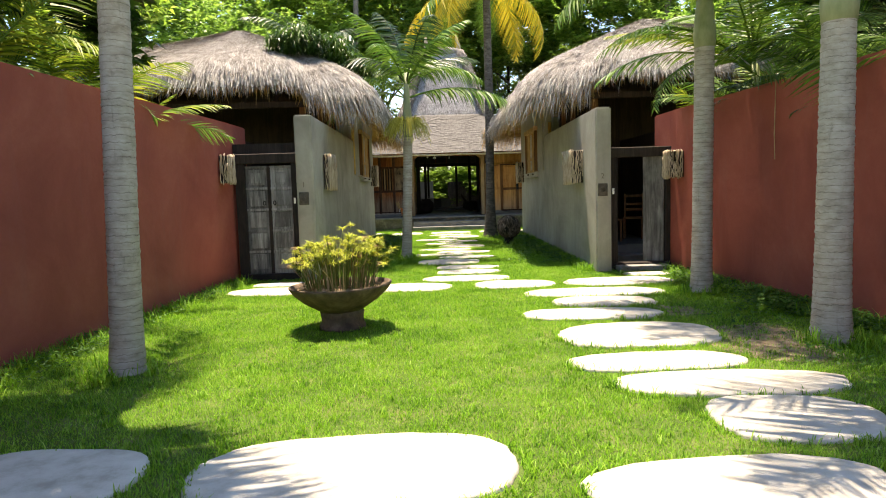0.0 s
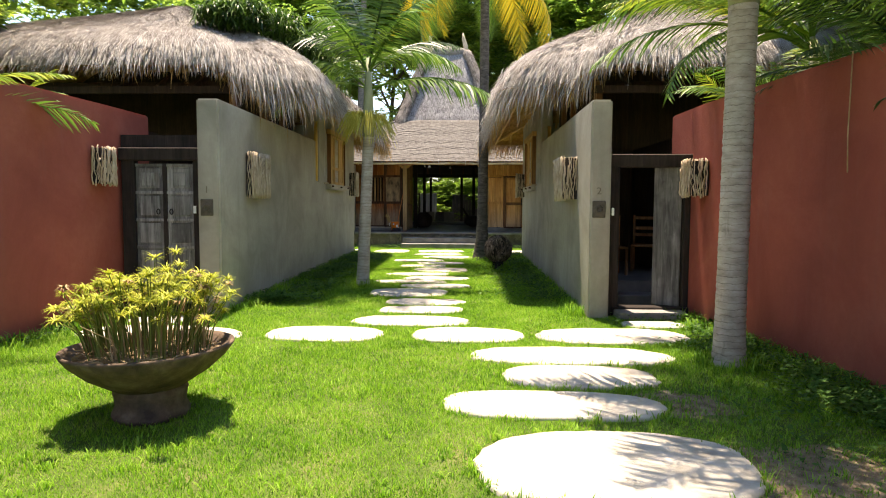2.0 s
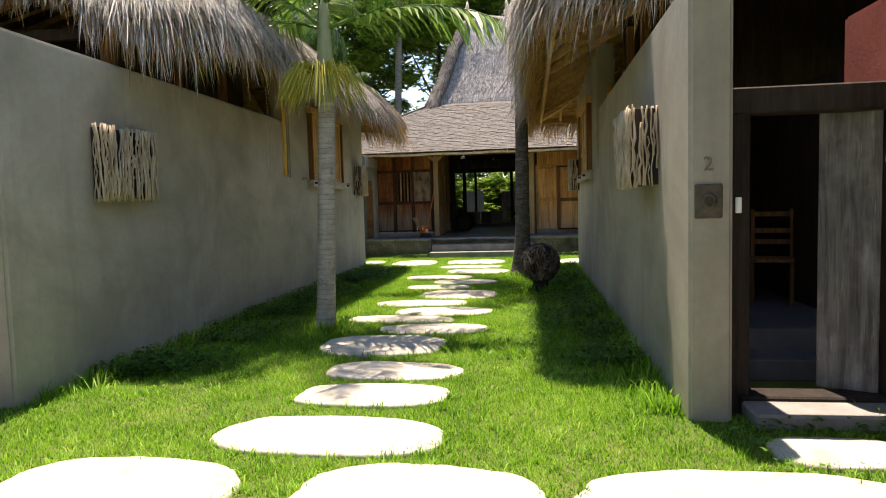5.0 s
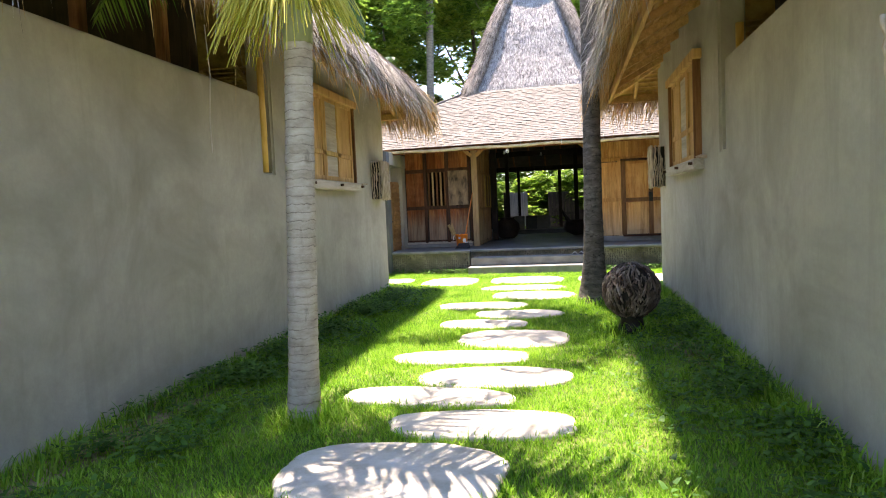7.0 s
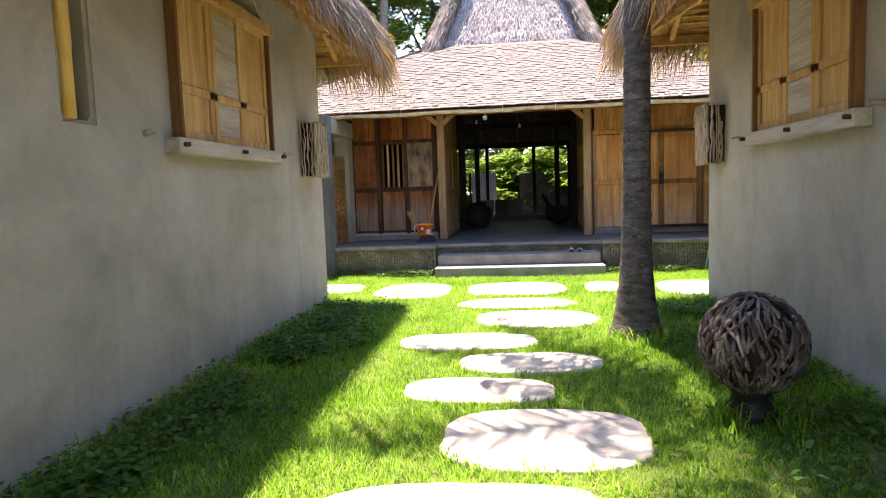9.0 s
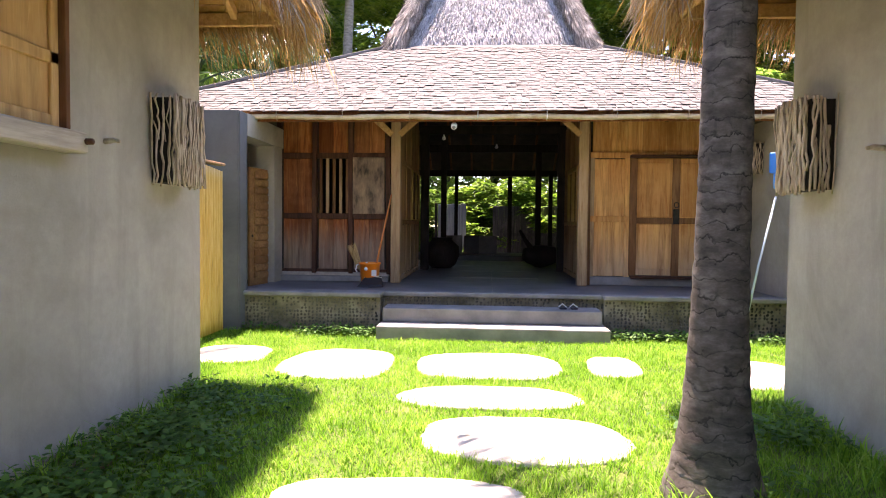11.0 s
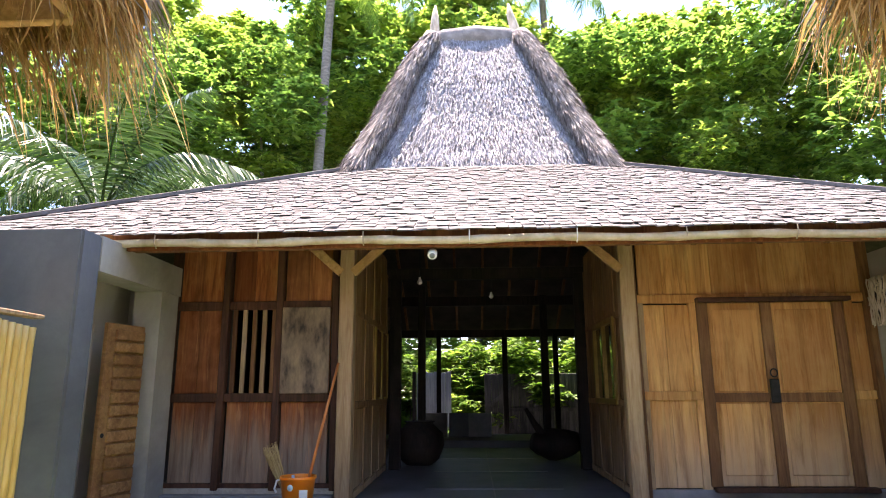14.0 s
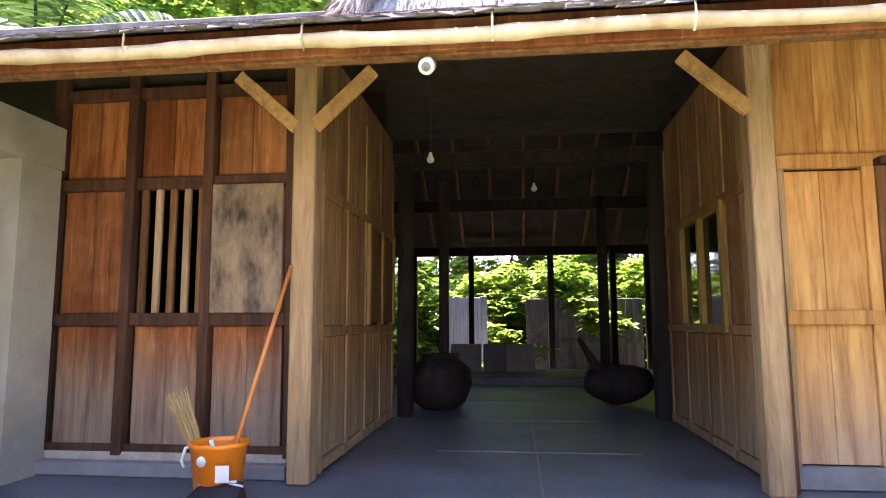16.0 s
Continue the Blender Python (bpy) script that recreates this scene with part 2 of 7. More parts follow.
def ringed_bark(name, dark, mid, light, ring, period, strength, uneven=2.2):
    """Palm bark: uneven horizontal leaf scars, drawn as thin dark rings with fine cracks."""
    m, nt, b = shader(name, 0.92, spec=0.15)
    v = world_coords(nt)
    c = ramp(nt, noise_tex(nt, world_coords(nt, (1, 1, 2.2)), 6, 6, 0.7), [(0.3, dark), (0.5, mid), (0.72, light)])
    w = nt.nodes.new("ShaderNodeTexWave")
    w.wave_type, w.bands_direction, w.wave_profile = "BANDS", "Z", "SAW"
    w.inputs["Scale"].default_value = 0.314 / period
    w.inputs["Distortion"].default_value, w.inputs["Detail"].default_value, w.inputs["Detail Scale"].default_value = uneven, 5.0, 3.0
    nt.links.new(v, w.inputs["Vector"])
    band = ramp(nt, w.outputs["Fac"], [(0.0, (1, 1, 1)), (0.07, (0.7, 0.7, 0.7)), (0.16, (0, 0, 0))])
    worn = ramp(nt, noise_tex(nt, world_coords(nt, (1, 1, 1.6)), 5, 4, 0.7), [(0.36, (0.3 * strength,) * 3), (0.58, (strength,) * 3)])
    c = mix(nt, mix(nt, 1.0, band, worn, "MULTIPLY"), c, ring)
    blotch = noise_tex(nt, world_coords(nt, (1, 1, 0.6)), 11, 5, 0.7, 0.4)
    c = mix(nt, ramp(nt, blotch, [(0.6, (0, 0, 0)), (0.72, (0.6, 0.6, 0.6))]), c, tuple(q * 0.6 for q in dark))
    crack = noise_tex(nt, world_coords(nt, (9, 9, 1.2)), 2.2, 5, 0.7)
    c = mix(nt, ramp(nt, crack, [(0.6, (0, 0, 0)), (0.76, (0.45, 0.45, 0.45))]), c, ring)
    nt.links.new(c, b.inputs["Base Color"])
    bump(nt, b, c, 0.5, 0.015)
    return m


M["palm_bark"] = ringed_bark("pale_ringed_palm_bark", (0.27, 0.235, 0.185), (0.40, 0.36, 0.305), (0.50, 0.465, 0.41), (0.12, 0.095, 0.07), 0.06, 0.8, 2.4)
M["grey_bark"] = ringed_bark("grey_coconut_bark", (0.09, 0.08, 0.07), (0.16, 0.145, 0.13), (0.23, 0.21, 0.19), (0.05, 0.043, 0.036), 0.12, 0.7)
M["coco_bark"] = ringed_bark("dark_coconut_bark", (0.05, 0.043, 0.037), (0.10, 0.088, 0.077), (0.20, 0.18, 0.16), (0.014, 0.012, 0.010), 0.09, 0.95, 7.0)
M["bush_leaf"] = varied("sunlit_bush_leaves", [(0.2, (0.05, 0.12, 0.012)), (0.5, (0.13, 0.26, 0.026)), (0.85, (0.30, 0.42, 0.06))], 0.5, 0.5, island=True, transl=0.55)
M["slate"] = stucco("dark_grey_stucco", (0.10, 0.105, 0.105), (0.14, 0.145, 0.145), (0.19, 0.195, 0.19), (0.12, 0.12, 0.11))
M["bark"] = varied("tree_bark", [(0.3, (0.06, 0.05, 0.035)), (0.7, (0.16, 0.13, 0.1))], 5, 0.95, 12, 0.8, 0.05)
M["shaft"] = varied("grey_green_crownshaft", [(0.3, (0.16, 0.2, 0.09)), (0.55, (0.30, 0.33, 0.19)), (0.8, (0.42, 0.42, 0.28))], 4, 0.55, stretch=(1, 1, 0.4))
M["leaf"] = varied("tree_leaves", [(0.2, (0.06, 0.14, 0.02)), (0.5, (0.165, 0.31, 0.045)), (0.85, (0.33, 0.48, 0.09))], 0.5, 0.4, island=True, transl=0.62, spec=0.5)
M["leaf_light"] = varied("light_tree_leaves", [(0.2, (0.10, 0.19, 0.024)), (0.5, (0.24, 0.38, 0.045)), (0.85, (0.42, 0.52, 0.10))], 0.5, 0.4, island=True, transl=0.62, spec=0.5)
M["leaf_dark"] = varied("dark_tree_leaves", [(0.2, (0.02, 0.055, 0.010)), (0.5, (0.05, 0.12, 0.016)), (0.85, (0.12, 0.22, 0.03))], 0.5, 0.42, island=True, transl=0.35, spec=0.4)
M["frond"] = varied("green_palm_frond", [(0.2, (0.05, 0.13, 0.02)), (0.5, (0.11, 0.23, 0.03)), (0.85, (0.21, 0.33, 0.06))], 1.0, 0.45, island=True, transl=0.35)
M["frond_dark"] = varied("dark_palm_frond", [(0.2, (0.015, 0.045, 0.013)), (0.5, (0.038, 0.085, 0.022)), (0.85, (0.08, 0.145, 0.045))], 1.0, 0.4, island=True, transl=0.3, spec=0.4)
M["frond_yellow"] = varied("yellowing_palm_frond", [(0.2, (0.30, 0.30, 0.03)), (0.5, (0.52, 0.40, 0.03)), (0.85, (0.66, 0.50, 0.06))], 1.0, 0.5, island=True, transl=0.4)
M["frond_lime"] = varied("yellow_green_palm_frond", [(0.2, (0.12, 0.22, 0.02)), (0.5, (0.24, 0.34, 0.035)), (0.85, (0.42, 0.44, 0.06))], 1.0, 0.5, island=True, transl=0.4)
M["flower"] = varied("palm_flower_spray", [(0.3, (0.40, 0.38, 0.05)), (0.7, (0.58, 0.54, 0.12))], 6, 0.6, island=True, transl=0.2)
M["umbel"] = varied("papyrus_umbel", [(0.2, (0.20, 0.27, 0.02)), (0.5, (0.36, 0.40, 0.04)), (0.85, (0.52, 0.50, 0.08))], 4, 0.6, island=True, transl=0.35)
M["stem"] = varied("papyrus_stem", [(0.3, (0.07, 0.12, 0.02)), (0.7, (0.20, 0.22, 0.06))], 6, 0.6, island=True)
M["dry"] = varied("dry_stem", [(0.3, (0.22, 0.13, 0.06)), (0.7, (0.48, 0.36, 0.2))], 6, 0.85, island=True)
M["pot"] = varied("mossy_terracotta", [(0.3, (0.055, 0.04, 0.03)), (0.5, (0.12, 0.085, 0.06)), (0.75, (0.24, 0.18, 0.13))], 6, 0.85, 30, 0.5, 0.01)
M["mulch"] = varied("dry_potting_soil", [(0.3, (0.12, 0.08, 0.045)), (0.7, (0.32, 0.23, 0.14))], 12, 0.95, 40, 0.9, 0.02)
M["orange"] = varied("orange_plastic", [(0.3, (0.82, 0.20, 0.008)), (0.7, (0.88, 0.25, 0.012))], 3, 0.38, spec=0.5)
M["handle_orange"] = varied("orange_wooden_handle", [(0.3, (0.55, 0.16, 0.04)), (0.7, (0.68, 0.24, 0.07))], 4, 0.45)
M["black"] = varied("black_plastic", [(0.3, (0.012, 0.012, 0.014)), (0.7, (0.025, 0.025, 0.028))], 4, 0.5)
M["white"] = varied("white_plastic", [(0.3, (0.70, 0.70, 0.68)), (0.7, (0.78, 0.78, 0.76))], 4, 0.4, spec=0.5)
M["blue"] = varied("blue_plastic", [(0.3, (0.006, 0.19, 0.62)), (0.7, (0.01, 0.26, 0.72))], 4, 0.4, spec=0.5)
M["blue_pale"] = varied("pale_blue_pole", [(0.3, (0.42, 0.55, 0.64)), (0.7, (0.52, 0.64, 0.72))], 4, 0.35, spec=0.5)
M["iron"] = varied("dark_iron", [(0.3, (0.02, 0.018, 0.016)), (0.7, (0.05, 0.045, 0.04))], 10, 0.6, metal=0.6)
M["brass"] = varied("aged_plaque", [(0.3, (0.05, 0.045, 0.035)), (0.7, (0.13, 0.11, 0.085))], 12, 0.6, 30, 0.3, 0.004)
M["sign"] = varied("bronze_number", [(0.3, (0.16, 0.14, 0.10)), (0.7, (0.22, 0.19, 0.14))], 8, 0.6)
M["pebble"] = varied("pebble_face", [(0.25, (0.022, 0.02, 0.018)), (0.5, (0.06, 0.054, 0.047)), (0.8, (0.15, 0.135, 0.11))], 4, 0.7, island=True)
M["mortar"] = varied("mossy_mortar", [(0.3, (0.10, 0.095, 0.062)), (0.5, (0.23, 0.205, 0.15)), (0.7, (0.38, 0.345, 0.265))], 3, 0.95, 30, 0.6, 0.015)
# near-black colour that carries the shade of the unlit rooms
M["room_shade"] = varied("interior_shade", [(0.3, (0.03, 0.025, 0.02)), (0.7, (0.06, 0.05, 0.04))], 2, 0.9)
# brown boards darkened so that their colour holds the deep shade
M["shade_brown"] = wood("shade_brown_board", [(0.3, (0.018, 0.011, 0.007)), (0.55, (0.045, 0.026, 0.015)), (0.8, (0.085, 0.05, 0.027))])
M["yellow_paint"] = varied("mustard_paint", [(0.3, (0.22, 0.13, 0.03)), (0.7, (0.34, 0.22, 0.055))], 6, 0.6)
M["bristle"] = varied("broom_bristle", [(0.3, (0.30, 0.20, 0.08)), (0.7, (0.50, 0.36, 0.17))], 6, 0.9, island=True)
M["white_gate"] = wood("white_painted_board", [(0.28, (0.24, 0.27, 0.30)), (0.5, (0.36, 0.40, 0.44)), (0.75, (0.46, 0.50, 0.54))])
# weathered grey, darkened so the sunlit fence reads as standing in shade
M["fence_wood"] = wood("weathered_shaded_fence_board", [(0.28, (0.04, 0.038, 0.036)), (0.5, (0.10, 0.095, 0.09)), (0.75, (0.18, 0.17, 0.16))])
M["louvre"] = wood("orange_brown_louvre", [(0.28, (0.20, 0.09, 0.03)), (0.5, (0.33, 0.165, 0.06)), (0.75, (0.44, 0.25, 0.10))], along="x")
glass_m, glass_nt, glass_b = shader("window_glass", 0.05, spec=0.5)
glass_b.inputs["Base Color"].default_value = (0.02, 0.025, 0.025, 1)
glass_b.inputs["Transmission Weight"].default_value = 0.5
M["glass"] = glass_m

# ---- shape helpers ----


def link_mesh(name, verts, faces, material, smooth=False):
    me = bpy.data.meshes.new(name)
    me.from_pydata(verts, [], faces)
    me.materials.append(material)
    if smooth:
        me.polygons.foreach_set("use_smooth", [True] * len(me.polygons))
    me.update()
    return me


def part(name, bm, material, parent=None, label="", smooth=False):
    """One mesh object from a bmesh (or a ready mesh), under a thing or a part."""
    if isinstance(bm, bmesh.types.BMesh):
        me = bpy.data.meshes.new(name)
        bm.to_mesh(me)
        bm.free()
        me.materials.append(material)
        if smooth:
            me.polygons.foreach_set("use_smooth", [True] * len(me.polygons))
    else:
        me = bm
    ob = new(name, me)
    if parent:
        ob.parent = parent
    return tagged(ob, label)


def thing(name, label, category, group="", m=None):
    ob = new(name)
    ob.empty_display_size = 0.2
    if m is not None:
        ob.matrix_world = m
    return tagged(ob, label, category, group)


def struct(name, bm, material, label="", smooth=False, category=""):
    ob = part(name, bm, material, None, label, smooth)
    return tagged(ob, "", category, "", "structure")


def slab(bm, x0, x1, y0, y1, z0, z1, bevel=0.0, segs=1):
    r = bmesh.ops.create_cube(bm, size=1, matrix=Matrix.Translation(((x0 + x1) / 2, (y0 + y1) / 2, (z0 + z1) / 2)) @ Matrix.Diagonal((x1 - x0, y1 - y0, z1 - z0, 1)))
    if bevel:
        es = list({e for v in r["verts"] for e in v.link_edges})
        bmesh.ops.bevel(bm, geom=es, offset=bevel, segments=segs, affect="EDGES", profile=0.6)
    return r["verts"]


def box(x0, x1, y0, y1, z0, z1, bevel=0.0, segs=1):
    bm = bmesh.new()
    slab(bm, x0, x1, y0, y1, z0, z1, bevel, segs)
    return bm


def beam_matrix(a, b):
    a, b = Vector(a), Vector(b)
    q = (b - a).to_track_quat("X", "Z")
    return Matrix.Translation((a + b) / 2) @ q.to_matrix().to_4x4(), (b - a).length


def beam(bm, a, b, w, h, bevel=0.006):
    """A squared timber from a to b, w wide and h high."""
    m, length = beam_matrix(a, b)
    r = bmesh.ops.create_cube(bm, size=1, matrix=m @ Matrix.Diagonal((length, w, h, 1)))
    if bevel:
        es = list({e for v in r["verts"] for e in v.link_edges})
        bmesh.ops.bevel(bm, geom=es, offset=bevel, segments=1, affect="EDGES")


def tube_data(points, radii, n=8, wob=0.0, cap=True):
    """Vertices and faces of a round limb through points with their radii."""
    verts, faces = [], []
    pts = [Vector(p) for p in points]
    side = None
    for i, p in enumerate(pts):
        d = (pts[min(i + 1, len(pts) - 1)] - pts[max(i - 1, 0)]).normalized()
        if side is None:
            side = d.orthogonal().normalized()
        side = (side - d * side.dot(d)).normalized()
        up = d.cross(side)
        for k in range(n):
            a = 2 * math.pi * k / n
            r = radii[i] * (1 + wob * noise.noise(Vector((math.cos(a) * 2, math.sin(a) * 2, i * 0.7))))
            verts.append(p + side * (math.cos(a) * r) + up * (math.sin(a) * r))
    for i in range(len(pts) - 1):
        for k in range(n):
            k2 = (k + 1) % n
            faces.append((i * n + k, i * n + k2, (i + 1) * n + k2, (i + 1) * n + k))
    if cap:
        faces.append(tuple(range(n - 1, -1, -1)))
        faces.append(tuple(range((len(pts) - 1) * n, len(pts) * n)))
    return verts, faces


def tube(name, points, radii, material, n=8, wob=0.0):
    v, f = tube_data(points, radii, n, wob)
    return link_mesh(name, v, f, material, True)


def joined(name, pieces, material, smooth=False):
    """One mesh from many (verts, faces)."""
    verts, faces, k = [], [], 0
    for v, f in pieces:
        verts += v
        faces += [tuple(i + k for i in q) for q in f]
        k += len(v)
    return link_mesh(name, verts, faces, material, smooth)


def lathe(name, profile, material, n=40, wob=0.0):
    verts, faces = [], []
    for i, (r, z) in enumerate(profile):
        for k in range(n):
            a = 2 * math.pi * k / n
            rr = r * (1 + wob * noise.noise(Vector((math.cos(a) * 1.5, math.sin(a) * 1.5, z * 3))))
            verts.append((rr * math.cos(a), rr * math.sin(a), z))
    for i in range(len(profile) - 1):
        for k in range(n):
            k2 = (k + 1) % n
            faces.append((i * n + k, i * n + k2, (i + 1) * n + k2, (i + 1) * n + k))
    faces.append(tuple(range(n - 1, -1, -1)))
    faces.append(tuple(range((len(profile) - 1) * n, len(profile) * n)))
    return link_mesh(name, verts, faces, material, True)


def strips(name, base, tip, side, width, material, mid_out=None):
    """Many thin blades in one mesh: arrays of base, tip, side direction and width; mid_out bends each."""
    n = len(base)
    w = (side * width[:, None]) / 2
    mid = (base + tip) / 2 if mid_out is None else (base + tip) / 2 + mid_out
    co = np.empty((n, 5, 3), np.float32)
    co[:, 0], co[:, 1], co[:, 2], co[:, 3], co[:, 4] = base - w, base + w, mid + w * 0.8, mid - w * 0.8, tip
    idx = np.arange(n)[:, None] * 5
    loops = np.concatenate([idx + 0, idx + 1, idx + 2, idx + 3, idx + 3, idx + 2, idx + 4], axis=1).astype(np.int32)
    me = bpy.data.meshes.new(name)
    me.vertices.add(n * 5)
    me.vertices.foreach_set("co", co.ravel())
    me.loops.add(n * 7)
    me.loops.foreach_set("vertex_index", loops.ravel())
    me.polygons.add(n * 2)
    starts = (np.arange(n)[:, None] * 7 + np.array([0, 4])).astype(np.int32)
    me.polygons.foreach_set("loop_start", starts.ravel())
    me.update(calc_edges=True)
    me.materials.append(material)
    return me


def blades(name, base, tip, side, width, material):
    """Many single-triangle blades in one mesh."""
    n = len(base)
    w = (side * width[:, None]) / 2
    co = np.empty((n, 3, 3), np.float32)
    co[:, 0], co[:, 1], co[:, 2] = base - w, base + w, tip
    me = bpy.data.meshes.new(name)
    me.vertices.add(n * 3)
    me.vertices.foreach_set("co", co.ravel())
    me.loops.add(n * 3)
    me.loops.foreach_set("vertex_index", np.arange(n * 3, dtype=np.int32))
    me.polygons.add(n)
    me.polygons.foreach_set("loop_start", (np.arange(n) * 3).astype(np.int32))
    me.update(calc_edges=True)
    me.materials.append(material)
    return me


def unit(a):
    return a / np.maximum(np.linalg.norm(a, axis=1, keepdims=True), 1e-6)

# ---- ground ----
bm = bmesh.new()
bmesh.ops.create_grid(bm, x_segments=60, y_segments=60, size=150, matrix=Matrix.Translation((0, 20, 0)))
struct("ground", bm, M["soil"], "green lawn ground reaching far off", category="ground")

# ---- boundary walls ----


def wall_strip(name, inner, outer, z0, z1, material, label, tops=None, bevel=0.02):
    """An upright wall along a line of plan points (inner face) with its outer face points."""
    bm = bmesh.new()
    n = len(inner)
    lo_i = [bm.verts.new((x, y, z0)) for x, y in inner]
    lo_o = [bm.verts.new((x, y, z0)) for x, y in outer]
    hi_i = [bm.verts.new((x, y, tops[k] if tops else z1)) for k, (x, y) in enumerate(inner)]
    hi_o = [bm.verts.new((x, y, tops[k] if tops else z1)) for k, (x, y) in enumerate(outer)]
    for k in range(n - 1):
        bm.faces.new((lo_i[k], lo_i[k + 1], hi_i[k + 1], hi_i[k]))
        bm.faces.new((lo_o[k + 1], lo_o[k], hi_o[k], hi_o[k + 1]))
        bm.faces.new((hi_i[k], hi_i[k + 1], hi_o[k + 1], hi_o[k]))
        bm.faces.new((lo_i[k + 1], lo_i[k], lo_o[k], lo_o[k + 1]))
    bm.faces.new((lo_i[0], hi_i[0], hi_o[0], lo_o[0]))
    bm.faces.new((lo_i[-1], lo_o[-1], hi_o[-1], hi_i[-1]))
    bmesh.ops.recalc_face_normals(bm, faces=bm.faces)
    sharp = [e for e in bm.edges if e.calc_face_angle(0) > 1.0]
    bmesh.ops.bevel(bm, geom=sharp, offset=bevel, segments=2, affect="EDGES")
    return struct(name, bm, material, label)


wall_strip("wall_red_west", [(-4.3, -4), (-3.9, 6), (-3.62, 11.15), (-3.6, 12.2)], [(-4.55, -4), (-4.15, 6), (-3.87, 11.15), (-3.85, 12.2)], -0.1, 2.78, M["red"], "tall terracotta red stuccoed garden wall")
wall_strip("wall_red_east", [(5.2, -4), (4.5, 6.5), (4.1, 11.1), (4.08, 12.2)], [(5.45, -4), (4.75, 6.5), (4.35, 11.1), (4.33, 12.2)], -0.1, 2.78, M["red"], "tall terracotta red stuccoed garden wall")
wall_strip("wall_red_south", [(-4.55, -4), (5.45, -4)], [(-4.55, -4.25), (5.45, -4.25)], -0.1, 2.78, M["red"], "terracotta red stuccoed wall closing the garden")

# grey lane walls: a low garden stretch, a narrow slot, then the taller house wall


def lane_wall(name, xa, xb, outline, label, shear=0.0):
    bm = bmesh.new()
    f0 = bm.faces.new([bm.verts.new((xa, y, z)) for y, z in outline])
    r = bmesh.ops.extrude_face_region(bm, geom=[f0])
    bmesh.ops.translate(bm, verts=[v for v in r["geom"] if isinstance(v, bmesh.types.BMVert)], vec=(xb - xa, 0, 0))
    bmesh.ops.recalc_face_normals(bm, faces=bm.faces)
    bmesh.ops.bevel(bm, geom=[e for e in bm.edges if e.calc_face_angle(0) > 1.0], offset=0.025, segments=3, affect="EDGES")
    for v in bm.verts:
        v.co.x += shear * (v.co.y - 11.2) / 10.5
    return struct(name, bm, M["grey"], label)


lane_wall("wall_lane_west", -2.17, -2.47, [(11.2, -0.1), (21.84, -0.1), (21.84, 3.85), (17.12, 3.85), (17.12, 2.0), (16.85, 2.0), (16.85, 2.88), (11.2, 2.88)], "grey-green stuccoed lane wall with a narrow upright slot", -0.03)
wall_strip("wall_house_west_end", [(-2.5, 21.56), (-8.0, 21.56)], [(-2.5, 21.82), (-8.0, 21.82)], -0.1, 3.85, M["grey"], "grey-green stuccoed gable-end house wall")
lane_wall("wall_lane_east", 2.73, 3.0, [(11.2, -0.1), (21.72, -0.1), (21.72, 3.85), (17.12, 3.85), (17.12, 1.97), (16.88, 1.97), (16.88, 2.86), (11.2, 2.86)], "grey-green stuccoed lane wall with a narrow upright slot", 0.06)
wall_strip("wall_house_east_end", [(3.06, 21.44), (8.4, 21.44)], [(3.06, 21.7), (8.4, 21.7)], -0.1, 3.85, M["grey"], "grey-green stuccoed gable-end house wall")
# added screens: their dark boards imitate shade behind the garden doors
struct("wall_terrace_west", box(-3.9, -3.8, 12.2, 16.0, 0, 2.6), M["shade_brown"], "added dark brown screen standing in for the terrace shade")
struct("wall_terrace_east", box(4.5, 4.6, 12.2, 16.0, 0, 2.6), M["shade_brown"], "added dark brown screen standing in for the terrace shade")
# board fronts of the two pavilions behind the garden doors, deep shade painted into their brown
struct("wall_pavilion_west", box(-8.0, -2.5, 16.0, 16.15, 0, 4.2), M["shade_brown"], "brown boarded pavilion front with deep shade put into its colour")
struct("wall_pavilion_east", box(3.02, 8.4, 16.0, 16.15, 0, 4.2), M["shade_brown"], "brown boarded pavilion front with deep shade put into its colour")
struct("floor_pavilion_west", box(-8.0, -2.5, 12.6, 16.0, -0.02, 0.34), M["floor"], "raised dark cement terrace of the pavilion")
struct("floor_pavilion_east", box(3.0, 8.4, 12.6, 16.0, -0.02, 0.34), M["floor"], "raised dark cement terrace of the pavilion")

# ---- thatched pavilion roofs ----
rng = np.random.default_rng(7)


def rounded_rect(x0, x1, y0, y1, r, n):
    """n points round a rectangle with rounded corners, evenly by angle-like parameter, counter-clockwise."""
    pts = []
    for cx, cy, a0 in ((x1 - r, y1 - r, 0), (x0 + r, y1 - r, 90), (x0 + r, y0 + r, 180), (x1 - r, y0 + r, 270)):
        for k in range(7):
            a = radians(a0 + 15 * k)
            pts.append((cx + r * math.cos(a), cy + r * math.sin(a)))
    pts = np.array(pts + [pts[0]])
    d = np.r_[0, np.cumsum(np.hypot(*np.diff(pts, axis=0).T))]
    s = np.linspace(0, d[-1], n, endpoint=False)
    return np.c_[np.interp(s, d, pts[:, 0]), np.interp(s, d, pts[:, 1])]


